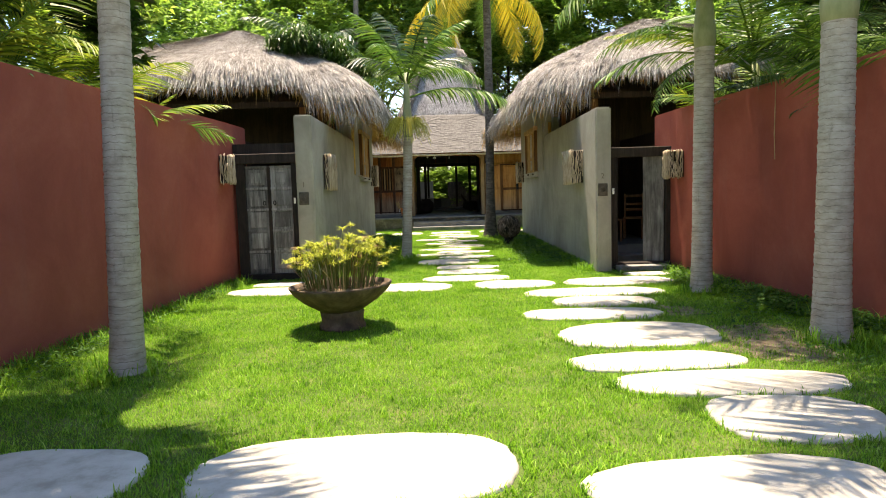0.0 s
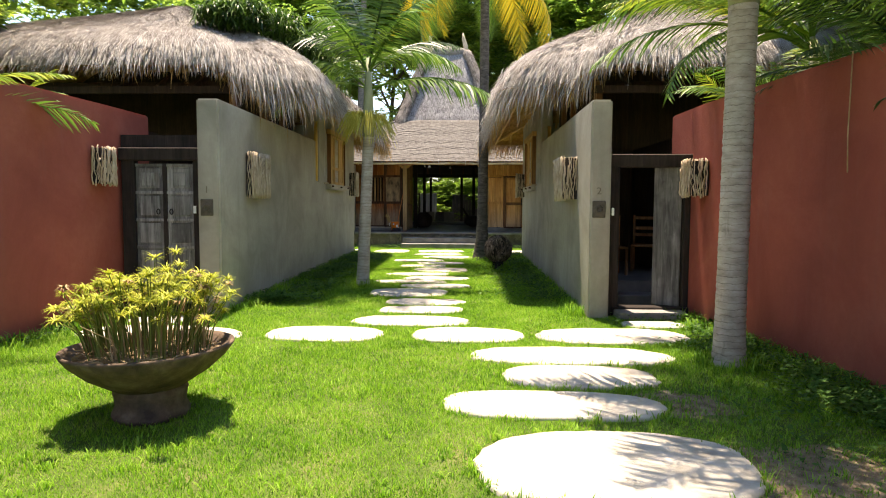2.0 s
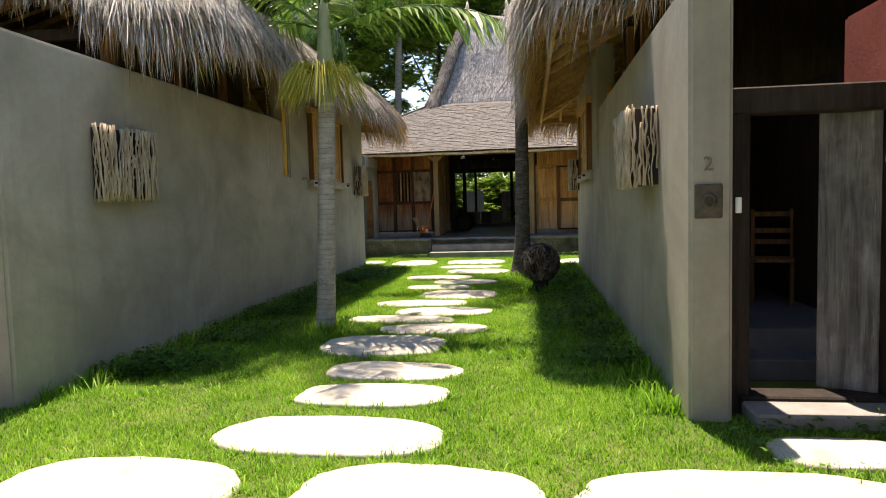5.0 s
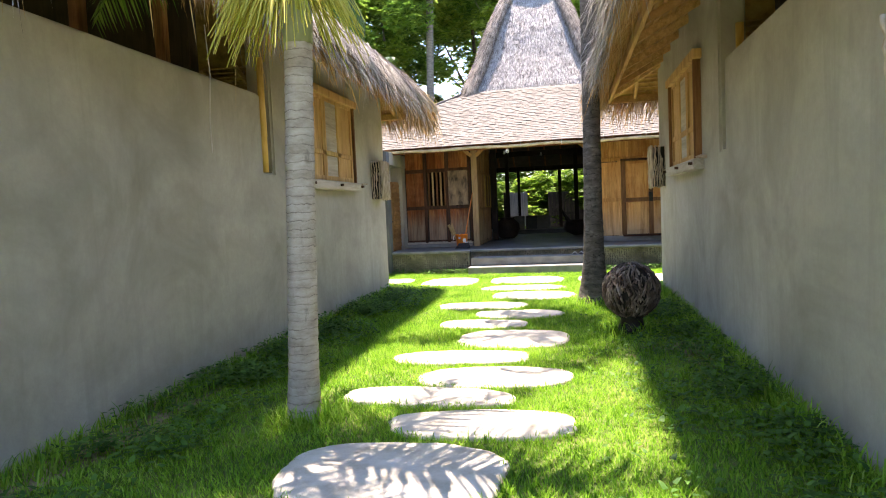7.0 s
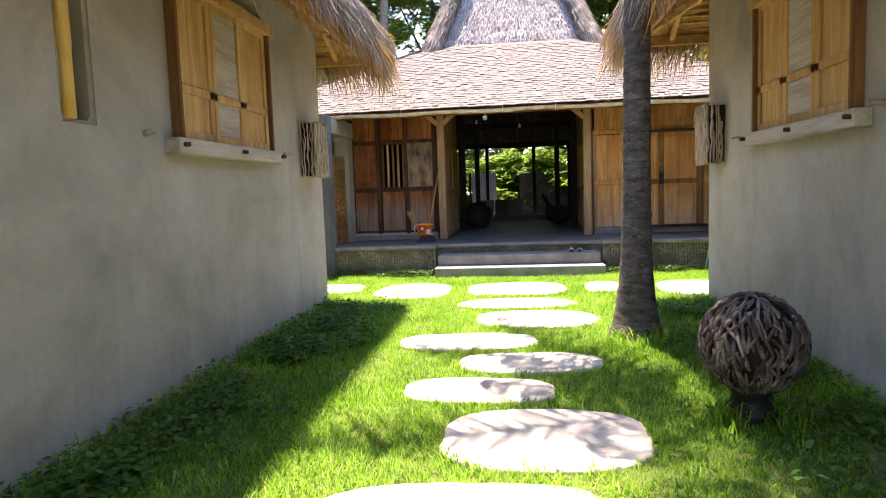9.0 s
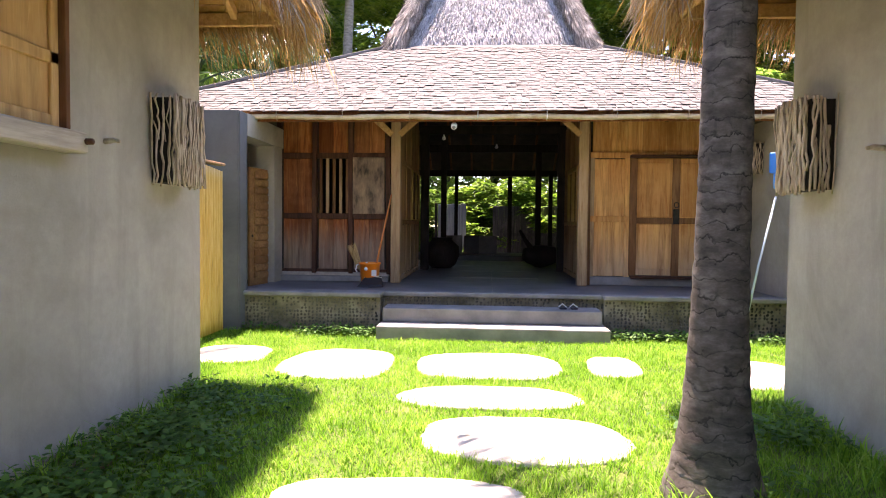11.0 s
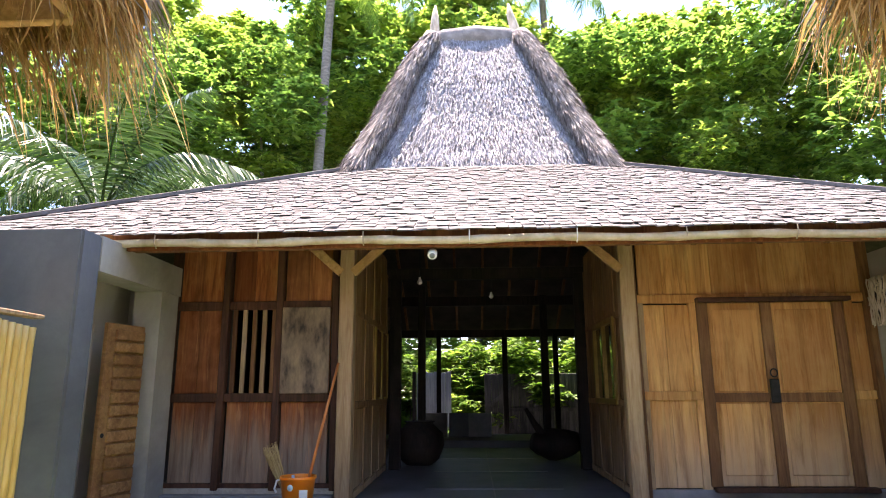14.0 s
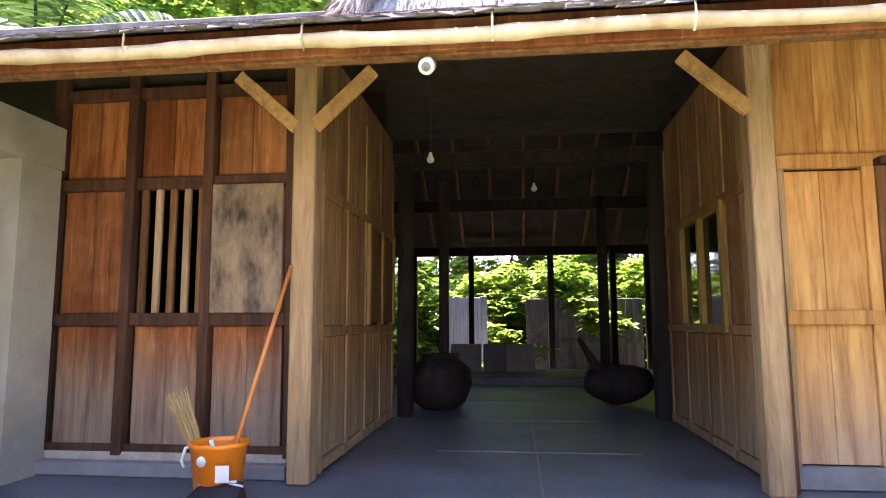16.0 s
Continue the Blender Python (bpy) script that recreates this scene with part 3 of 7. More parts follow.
def thatch_roof(name, label, x0, x1, y0, y1, ze, ridge, zr, strands, fringe, lane_x):
    """A thick hipped thatch roof over the eave rectangle; ridge: (x, y0, y1)."""
    roof = thing(name, label, "thatched roof")
    n, m = 120, 12
    eave = rounded_rect(x0, x1, y0, y1, 0.5, n)
    rx, ry0, ry1 = ridge
    top = np.c_[np.full(n, rx) + (eave[:, 0] - rx) * 0.03, np.clip(eave[:, 1], ry0, ry1)]

    def surface(u, v):
        """u: index round the eave, v: 0 eave to 1 ridge."""
        i = np.floor(u).astype(int) % n
        f = (u - np.floor(u))[:, None]
        e = eave[i] * (1 - f) + eave[(i + 1) % n] * f
        t = top[i] * (1 - f) + top[(i + 1) % n] * f
        p = e * (1 - v)[:, None] + t * v[:, None]
        back = np.clip((np.abs(e[:, 0] - lane_x) - 0.7) / 1.1, 0, 1)
        front = np.clip((y0 + 1.6 - e[:, 1]) / 1.0, 0, 1)
        lift = 0.34 * back * back * (3 - 2 * back) * front * (1 - v) ** 1.5
        z = ze + lift + 0.30 * (1 - np.exp(-v * 14)) + (zr - ze - 0.30) * (v ** 0.92)
        return np.c_[p, z]

    us = np.arange(n, dtype=float)
    rows = [surface(us, np.full(n, v)) for v in np.r_[0, np.linspace(0.02, 1, m - 1) ** 1.2]]
    under = surface(us, np.full(n, 0.0))
    under[:, 2] -= 0.12
    cen = np.array([rx, (ry0 + ry1) / 2])
    inner = under.copy()
    inner[:, :2] += (top - under[:, :2]) * 0.08
    inner[:, 2] += 0.06
    peak = np.c_[top, np.full(n, zr - 0.35)]
    rings = [peak, inner, under] + rows
    verts = np.concatenate(rings).tolist()
    faces = []
    for k in range(len(rings) - 1):
        for i in range(n):
            j = (i + 1) % n
            faces.append((k * n + i, k * n + j, (k + 1) * n + j, (k + 1) * n + i))
    faces.append(tuple((len(rings) - 1) * n + i for i in range(n)))
    body = link_mesh("thatch", verts, faces, M["thatch"], False)
    body.materials.append(M["thatch_gold"])
    for i in range(2 * n):
        body.polygons[i].material_index = 1
    part("thatch", body, None, roof)
    # loose straws over the slopes
    u = rng.uniform(0, n, strands)
    v = rng.uniform(0.0, 1.0, strands) ** 1.15
    p = surface(u, v)
    q = surface(u, np.maximum(v - 0.04, -0.0))
    down = unit(q - p + np.array([0, 0, -1e-3]))
    away = np.c_[p[:, :2] - np.c_[np.full(strands, rx), np.clip(p[:, 1], ry0, ry1)], np.zeros(strands)]
    away = unit(away)
    down = np.where((v < 0.05)[:, None], unit(away * 0.55 + np.array([0, 0, -0.9])), down)
    side = unit(np.cross(down, np.array([0, 0, 1.0]) + away * 0.2))
    length = rng.uniform(0.08, 0.26, strands) * np.where(v < 0.08, 1.8, 1.0)
    tip = p + down * length[:, None] + side * rng.normal(0, 0.05, strands)[:, None] + np.array([0, 0, 1]) * rng.uniform(-0.01, 0.05, strands)[:, None]
    p = p + np.array([0, 0, 0.012])
    me = strips("thatch_straw", p, tip, side, rng.uniform(0.006, 0.016, strands), M["thatch"], away * rng.uniform(0, 0.03, strands)[:, None])
    tagged(part("thatch_straw", me, None, roof), kind="stuff")
    # hanging fringe, longest at the corners
    u = rng.uniform(0, n, fringe)
    v = rng.uniform(0, 0.03, fringe)
    p = surface(u, v)
    p[:, 2] -= rng.uniform(-0.15, 0.2, fringe)
    away = unit(np.c_[p[:, :2] - np.c_[np.full(fringe, rx), np.clip(p[:, 1], ry0, ry1)], np.zeros(fringe)])
    clump = np.array([0.5 + 0.5 * noise.noise(Vector((a * 0.55, 1.7, ze))) for a in u])
    corner = np.exp(-np.min(np.abs(p[:, None, :2] - np.array([[x0, y0], [x1, y0], [x0, y1], [x1, y1]])[None]).sum(2), axis=1) / 0.7)
    length = rng.uniform(0.15, 0.55, fringe) * (0.6 + 0.8 * clump) * (1 + 0.8 * corner) + (rng.random(fringe) > 0.985) * 0.3
    trimmed = (np.abs(p[:, 0] - lane_x) > 1.4) & (p[:, 1] < y0 + 1.0)
    length *= np.where(trimmed, 0.5, 1.0)
    down = unit(away * rng.uniform(0.0, 0.5, fringe)[:, None] + np.array([0, 0, -1.0]) + rng.normal(0, 0.10, (fringe, 3)))
    side = unit(np.cross(down, away + rng.normal(0, 0.5, (fringe, 3))))
    tip = p + down * length[:, None]
    p = p - away * rng.uniform(0, 0.16, fringe)[:, None]
    out = away * rng.uniform(0.0, 0.09, fringe)[:, None]
    # more gold straw towards y1: sun shining through, put into the colour
    inside = rng.random(fringe) < np.where(p[:, 1] > y1 - 1.2, 0.85, 0.5)
    sunny = ~inside & (p[:, 1] > y1 - 1.6) & (rng.random(fringe) < 0.6)
    for sel, mat, nm in ((~inside & ~sunny, M["thatch"], "outer_fringe"), (sunny, M["thatch_gold"], "gold_fringe"), (inside, M["thatch_gold"], "inner_fringe")):
        pp = p - away * (0.12 if nm == "inner_fringe" else 0.0)
        tt = tip - away * (0.16 if nm == "inner_fringe" else 0.0)
        me = strips(nm, pp[sel], tt[sel], side[sel], rng.uniform(0.006, 0.018, fringe)[sel], mat, out[sel])
        tagged(part(nm, me, None, roof), kind="stuff")
    # eave board, rafters and battens below the overhang; the front ones are coloured dark to imitate shade
    ex0, ex1, ey0, ey1, ez = x0 + 0.38, x1 - 0.38, y0 + 0.38, y1 - 0.3, ze - 0.10
    for a, b in (((ex0, ey0, ez), (ex1, ey0, ez)), ((ex0, ey1, ez), (ex1, ey1, ez)), ((ex0, ey0, ez), (ex0, ey1, ez)), ((ex1, ey0, ez), (ex1, ey1, ez))):
        bm = bmesh.new()
        beam(bm, a, b, 0.05, 0.12)
        # front board: dark copy of the orange timber, painted as shaded
        part("eave_board", bm, M["shade_brown"] if a[1] == b[1] == ey0 else M["timber_x"], roof)
    slope = (zr - 0.5 - ez) / abs(rx - ex0)

    def rafter(a, run, rise):
        bm = bmesh.new()
        beam(bm, (a[0], a[1], ez + 0.03), (a[0] + run[0], a[1] + run[1], ez + 0.03 + rise), 0.06, 0.09)
        # front rafters take the same shaded colour
        part("rafter", bm, M["shade_brown"] if a[1] == ey0 else M["timber_x"], roof)

    ex = ex1 if abs(ex1 - lane_x) < abs(ex0 - lane_x) else ex0
    sx = 1.3 if ex == ex0 else -1.3
    for k in range(12):
        y = ey0 + (ey1 - ey0) * (k + 0.5) / 12
        rafter((ex, y), (sx, 0), 1.3 * slope)
    for k in range(8):
        x = ex + (sx / 1.3) * (0.45 + 0.62 * k)
        rafter((x, ey1), (0, -1.5), 1.5 * slope)
        if k < 5:
            rafter((x, ey0), (0, 1.5), 1.5 * slope)
    rafter((ex, ey1), (sx * 1.2, -1.56), 1.5 * slope)
    rafter((ex, ey0), (sx * 1.2, 1.56), 1.5 * slope)
    for k in range(14):
        d = 0.06 + 0.105 * k
        z = ez + 0.085 + d * slope
        s = sx / 1.3
        bm = bmesh.new()
        beam(bm, (ex + s * d, ey0 + d, z), (ex + s * d, ey1 - d, z), 0.035, 0.018, 0)
        part("batten", bm, M["timber_x"], roof)
        bm = bmesh.new()
        beam(bm, (ex + s * d, ey1 - d, z), (ex + s * 4.4, ey1 - d, z), 0.035, 0.018, 0)
        part("batten", bm, M["timber_x"], roof)
    return roof


thatch_roof("thatched_roof", "shaggy weathered grey thatched pavilion roof with hanging straw fringe", -8.2, -1.2, 12.72, 22.5, 3.42, (-4.75, 16.0, 19.4), 5.5, 85000, 20000, -1.2)
thatch_roof("thatched_roof", "shaggy weathered grey thatched pavilion roof with hanging straw fringe", 1.62, 8.7, 12.72, 22.45, 3.42, (5.2, 16.0, 19.4), 5.5, 85000, 20000, 1.62)

# ---- main house: platform and steps ----
PZ = 0.52
struct("floor", box(-2.95, 4.2, 24.98, 35.2, 0, PZ - 0.004, 0.01), M["floor"], "dark polished cement veranda floor")
bm = bmesh.new()
slab(bm, -2.98, -1.05, 24.62, 24.98, PZ - 0.06, PZ, 0.012)
struct("trim_platform_west", bm, M["concrete"], "grey cement edge of the veranda platform")
bm = bmesh.new()
slab(bm, -1.05, 1.86, 24.84, 24.98, PZ - 0.06, PZ, 0.012)
struct("trim_platform_middle", bm, M["concrete"], "grey cement edge of the veranda platform")
bm = bmesh.new()
slab(bm, 1.86, 4.35, 24.74, 24.98, PZ - 0.06, PZ, 0.012)
struct("trim_platform_east", bm, M["concrete"], "grey cement edge of the veranda platform")
PLAT = []
for nm, a, b, y in (("wall_platform_west", -2.95, -1.07, 24.68), ("wall_platform_middle", -1.07, 1.88, 24.9), ("wall_platform_east", 1.88, 4.35, 24.8)):
    PLAT.append((struct(nm, box(a, b, y, 25.0, -0.05, PZ - 0.06), M["mortar"], "mossy platform wall faced with small pebbles"), a, b, y))
steps = thing("entrance_steps", "two wide grey cement steps up to the veranda", "steps")
part("step", box(-1.02, 1.84, 24.1, 24.9, 0, 0.17, 0.018, 2), M["concrete"], steps)
part("step", box(-1.0, 1.8, 24.46, 24.9, 0.17, 0.35, 0.018, 2), M["concrete"], steps)

# ---- main house: roof ----
EY, EZ, TY, TZ = 25.2, 2.98, 28.6, 4.74      # eave and tower base of the front slope
EXL, EXR, TXL, TXR = -4.95, 5.65, -1.56, 2.27
BY, BTY = 35.0, 31.9
house_roof = thing("house_roof", "low hipped weathered wooden shingle roof with thatched tower", "shingle roof")
bm = bmesh.new()
e = [bm.verts.new(p) for p in ((EXL, EY, EZ), (EXR, EY, EZ), (EXR, BY, EZ), (EXL, BY, EZ))]
t = [bm.verts.new(p) for p in ((TXL, TY, TZ), (TXR, TY, TZ), (TXR, BTY, TZ), (TXL, BTY, TZ))]
for i in range(4):
    bm.faces.new((e[i], e[(i + 1) % 4], t[(i + 1) % 4], t[i]))
bmesh.ops.solidify(bm, geom=bm.faces[:], thickness=0.06)
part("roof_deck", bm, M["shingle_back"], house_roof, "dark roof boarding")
for a, b in (((EXL, EY, EZ), (TXL, TY, TZ)), ((EXR, EY, EZ), (TXR, TY, TZ)), ((EXL, BY, EZ), (TXL, BTY, TZ)), ((EXR, BY, EZ), (TXR, BTY, TZ))):
    bm = bmesh.new()
    d = Vector((0, 0, 0.085))
    beam(bm, Vector(a) + d, Vector(b) + d, 0.16, 0.05)
    part("hip_board", bm, M["shingle"], house_roof)
for k in range(17):
    x = -4.2 + 0.58 * k
    lim = min(1.0, (x - EXL) / (TXL - EXL), (EXR - x) / (EXR - TXR))
    for ya, yb in ((EY + 0.08, TY), (BY - 0.08, BTY)):
        bm = bmesh.new()
        beam(bm, (x, ya, EZ - 0.09), (x, ya + (yb - ya) * lim, EZ - 0.09 + (TZ - EZ) * lim), 0.05, 0.08)
        part("rafter", bm, M["teak_mid"], house_roof)
for yy, nm in ((25.3, "front"), (34.85, "back")):
    bm = bmesh.new()
    beam(bm, (-4.6, yy, EZ - 0.07), (5.3, yy, EZ - 0.06), 0.08, 0.09)
    part("eave_beam", bm, M["teak_mid"], house_roof)

# added slab: hides the bright tower inside, its dark colour imitates shade
struct("ceiling_hall", box(-1.75, 2.45, 28.45, 32.05, 4.42, 4.46), M["shingle_back"], "added dark ceiling standing in for shade inside the tower")
# thatched tower on the house
tower = thing("thatched_tower", "steep silver-grey thatched tower roof with two wooden horns", "thatched roof")
prof = [(0.0, -0.25), (0.0, 0.0), (0.06, 0.22), (0.2, 0.62), (0.4, 1.2), (0.62, 2.02), (0.82, 2.62), (1.0, 3.12)]


def tower_ring(f, grow=0.0):
    xa, xb = TXL + (-0.5 - TXL) * f, TXR + (1.22 - TXR) * f
    ya, yb = TY + (30.2 - TY) * f, BTY + (30.95 - BTY) * f
    return xa - grow, xb + grow, ya - grow, yb + grow


def tower_point(u, w):
    """u: place along the front from hip to hip 0..1, w: height fraction."""
    f = np.interp(w, [z / 3.12 for _, z in prof], [q for q, _ in prof])
    xa, xb = TXL + (-0.5 - TXL) * f, TXR + (1.22 - TXR) * f
    ya = TY + (30.2 - TY) * f
    sag = 0.10 * np.sin(np.pi * u) * (1 - w * 0.6)
    return np.c_[xa + (xb - xa) * u, ya + sag, TZ + w * 3.12]


bm = bmesh.new()
rings = []
for f, z in prof:
    xa, xb, ya, yb = tower_ring(f)
    ring = []
    for (ax, ay), (bx, by) in (((xa, ya), (xb, ya)), ((xb, ya), (xb, yb)), ((xb, yb), (xa, yb)), ((xa, yb), (xa, ya))):
        for k in range(8):
            s = k / 8
            px, py = ax + (bx - ax) * s, ay + (by - ay) * s
            sag = 0.10 * math.sin(math.pi * s) * (1 - z / 3.12 * 0.6)
            nx, ny = (by - ay), -(bx - ax)
            ln = math.hypot(nx, ny)
            ring.append(bm.verts.new((px - nx / ln * sag, py - ny / ln * sag, TZ + z)))
    rings.append(ring)
for r0, r1 in zip(rings, rings[1:]):
    for i in range(len(r0)):
        j = (i + 1) % len(r0)
        bm.faces.new((r0[i], r0[j], r1[j], r1[i]))
bm.faces.new(rings[-1])
bmesh.ops.recalc_face_normals(bm, faces=bm.faces)
part("thatch", bm, M["thatch_grey"], tower)
for sx in (0, 1):
    for front in (0, 1):
        pts, rad = [], []
        for f, z in prof[1:]:
            xa, xb, ya, yb = tower_ring(f)
            pts.append(((xb - 0.07 if sx else xa + 0.07), (ya - 0.07 if front else yb + 0.07), TZ + z - 0.02))
            rad.append(0.2 - 0.04 * z / 3.12)
        part("hip_roll", tube("hip_roll", pts, rad, M["thatch_hip"], 10, 0.25), None, tower, "bulging grey thatch roll")
part("ridge_roll", tube("ridge_roll", [(-0.62, 30.35, 7.72), (-0.2, 30.32, 7.84), (0.36, 30.32, 7.88), (0.9, 30.32, 7.85), (1.32, 30.35, 7.74)], [0.2, 0.23, 0.24, 0.23, 0.2], M["thatch_hip"], 12, 0.25), None, tower, "grey thatch ridge roll")
ns = 30000
u, w = rng.random(ns), rng.random(ns)
p = tower_point(u, w)
q = tower_point(u, np.maximum(w - 0.03, 0))
down = unit(q - p + np.array([0, -0.02, -0.03]))
tip = p + (down + np.array([0, -0.16, 0.0])) * rng.uniform(0.10, 0.24, ns)[:, None] + rng.normal(0, 0.02, (ns, 3))
side = np.tile(np.array([[1.0, 0, 0]]), (ns, 1)) + rng.normal(0, 0.25, (ns, 3))
me = strips("thatch_straw", p, tip, unit(side), rng.uniform(0.012, 0.03, ns), M["thatch_grey"], np.array([0, -1, 0.4]) * rng.uniform(0, 0.03, ns)[:, None])
tagged(part("thatch_straw", me, None, tower), kind="stuff")
# straws along the hip rolls and the flared foot
ns = 20000
w = rng.random(ns)
lr = rng.integers(0, 2, ns)
f = np.interp(w, [z / 3.12 for _, z in prof], [q for q, _ in prof])
cx = np.where(lr == 0, TXL + 0.07 + (-0.5 - TXL) * f, TXR - 0.07 + (1.22 - TXR) * f)
cy = TY + (30.2 - TY) * f - 0.07
a = rng.uniform(0, 2 * np.pi, ns)
r = 0.2 - 0.04 * w
p = np.c_[cx + r * np.cos(a), cy + r * np.sin(a), TZ + w * 3.12]
outw = np.c_[np.cos(a), np.sin(a), np.zeros(ns)]
tip = p + outw * rng.uniform(0.0, 0.11, ns)[:, None] + np.c_[np.where(lr == 0, -0.32, 0.32), np.full(ns, -0.3), np.full(ns, -0.9)] * rng.uniform(0.12, 0.34, ns)[:, None]
side = unit(np.cross(outw, np.array([0, 0, 1.0])) + rng.normal(0, 0.2, (ns, 3)))
me = strips("hip_straw", p, tip, side, rng.uniform(0.012, 0.028, ns), M["thatch_hip"])
tagged(part("hip_straw", me, None, tower), kind="stuff")
for x, lean in ((-0.42, 0.02), (1.14, -0.16)):
    part("horn", tube("horn", [(x, 30.55, 7.85), (x + lean * 0.3, 30.55, 8.2), (x + lean * 0.8, 30.55, 8.5), (x + lean, 30.55, 8.74)], [0.1, 0.095, 0.07, 0.02], M["stick"], 8, 0.1), None, tower, "weathered wooden roof horn")

# ---- main house: walls, posts, doors ----
FY = 26.35


def panel_board(x0, x1, z0, z1, y, material, parent, planks=2, proud=0.0):
    """A field of upright boards with narrow seams, facing -y."""
    for k in range(planks):
        a, b = x0 + (x1 - x0) * k / planks, x0 + (x1 - x0) * (k + 1) / planks
        part("board", box(a + 0.0015, b - 0.0015, y - proud, y + 0.03, z0, z1, 0.003), material, parent)


def rail(x0, x1, y0, y1, z0, z1, material, parent, name="rail", label=""):
    part(name, box(x0, x1, y0, y1, z0, z1, 0.006), material, parent, label)


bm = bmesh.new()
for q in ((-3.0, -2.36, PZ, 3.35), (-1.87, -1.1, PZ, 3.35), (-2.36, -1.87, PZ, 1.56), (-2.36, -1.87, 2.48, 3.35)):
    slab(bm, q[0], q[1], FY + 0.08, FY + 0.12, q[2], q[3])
front_w = struct("wall_front_west", bm, M["room_shade"], "red-brown teak panelled house front with barred window")
cols, rows = [-2.97, -2.40, -1.83, -1.24], [0.66, 1.545, 2.50, 3.16]
for i in range(3):
    for j in range(3):
        if j == 1 and i == 1:
            continue
        panel_board(cols[i] + 0.05, cols[i + 1] - 0.05, rows[j] + 0.045, rows[j + 1] - 0.045, FY + 0.02, M["teak"], front_w, 2)
for k, x in enumerate(cols):
    wob = 0.02 * (1.5 - k)
    bm = bmesh.new()
    beam(bm, (x - wob, FY, PZ + 0.12), (x, FY, 3.3), 0.10, 0.07)
    part("stile", bm, M["teak_dark"], front_w)
for z in rows:
    rail(cols[0] - 0.05, cols[3] + 0.05, FY - 0.012, FY + 0.05, z - 0.045, z + 0.045, M["teak_dark"], front_w)
for k in range(5):
    x = -2.33 + 0.105 * k
    part("window_bar", box(x, x + 0.045, FY - 0.005, FY + 0.03, 1.59, 2.455, 0.004), M["post"] if k % 2 else M["teak_mid"], front_w)
part("sliding_shutter", box(-1.84, -1.285, FY - 0.035, FY - 0.012, 1.585, 2.475, 0.006), M["stained_board"], front_w, "mould-stained sliding board shutter")
rail(-3.02, -1.2, FY - 0.03, FY + 0.06, PZ + 0.085, PZ + 0.14, M["sill"], front_w, "sill_board", "bleached sill board")
rail(-3.08, -1.2, FY - 0.12, FY + 0.1, PZ, PZ + 0.085, M["concrete"], front_w, "plinth", "grey cement plinth")

front_e = struct("wall_front_east", box(1.9, 4.2, FY + 0.08, FY + 0.12, PZ, 3.35), M["room_shade"], "bleached teak panelled house front with double door")
for x0, x1 in ((1.94, 2.44), (4.06, 4.2)):
    n = 2 if x1 - x0 > 0.3 else 1
    for z0, z1 in ((0.66, 1.50), (1.58, 2.46)):
        panel_board(x0, x1, z0, z1, FY + 0.02, M["teak_pale"], front_e, n)
panel_board(1.94, 4.2, 2.56, 3.36, FY + 0.02, M["teak_pale"], front_e, 9)
for x, mat in ((1.93, "post"), (2.48, "teak_pale"), (4.04, "teak_pale")):
    rail(x - 0.045, x + 0.045, FY - 0.008, FY + 0.05, PZ + 0.1, 2.5, M[mat], front_e, "stile")
for x0, x1, z in ((1.9, 2.5, 1.54), (4.0, 4.2, 1.54), (1.9, 4.2, 2.52)):
    rail(x0, x1, FY - 0.012, FY + 0.05, z - 0.045, z + 0.045, M["teak_pale"], front_e)
rail(1.9, 4.2, FY - 0.03, FY + 0.05, PZ, PZ + 0.13, M["concrete"], front_e, "plinth", "grey cement plinth")

door = tagged(thing("door_1", "closed bleached teak double door with iron lock", "double door"), kind="structure")
rail(2.50, 4.03, FY - 0.10, FY - 0.0, 2.475, 2.52, M["teak_dark"], door, "lintel_ledge", "dark wooden ledge")
rail(2.53, 4.06, FY - 0.10, FY - 0.0, 0.63, 0.675, M["teak_dark"], door, "threshold", "dark wooden threshold")
for x in (2.56, 3.2, 3.92):
    rail(x - 0.055, x + 0.055, FY - 0.035, FY + 0.03, 0.675, 2.475, M["teak_mid"], door, "door_stile")
for x0, x1 in ((2.615, 3.145), (3.255, 3.865)):
    leaf_o = part("door_leaf", box(x0, x1, FY - 0.012, FY + 0.03, 0.68, 2.47, 0.003), M["teak_pale"], door)
    for z0, z1 in ((0.78, 1.46), (1.58, 2.40)):
        part("door_panel", box(x0 + 0.035, x1 - 0.035, FY - 0.024, FY - 0.008, z0, z1, 0.008), M["teak_pale"], leaf_o)
    part("door_rail", box(x0, x1, FY - 0.03, FY, 1.475, 1.565, 0.004), M["teak_mid"], leaf_o)
part("lock", box(3.155, 3.245, FY - 0.062, FY - 0.034, 1.47, 1.70, 0.006), M["iron"], door, "dark iron hasp and padlock")
part("lock_ring", tube("lock_ring", [(3.2 + 0.035 * math.cos(a), FY - 0.06, 1.76 + 0.04 * math.sin(a)) for a in np.linspace(0, 6.28, 13)], [0.007] * 13, M["iron"], 6), None, door)

# posts and braces of the passage
for x, mat, w in ((-1.08, "post", 0.16), (1.775, "post", 0.15)):
    post = thing("veranda_post", "bleached square timber post carrying the eave beam", "post")
    bm = bmesh.new()
    beam(bm, (x, 26.2, PZ), (x, 26.2, 3.3), w, 0.15, 0.01)
    part("shaft", bm, M[mat], post)
    for s in ((-1, 1) if x < 0 else (-1,)):
        bm = bmesh.new()
        beam(bm, (x + s * 0.06, 26.14, 2.80), (x + s * 0.46, 26.12, 3.16), 0.05, 0.09)
        part("brace", bm, M["timber_x"], post)
dark_post = thing("corner_post", "dark stained timber corner post beside the panels", "post")
bm = bmesh.new()
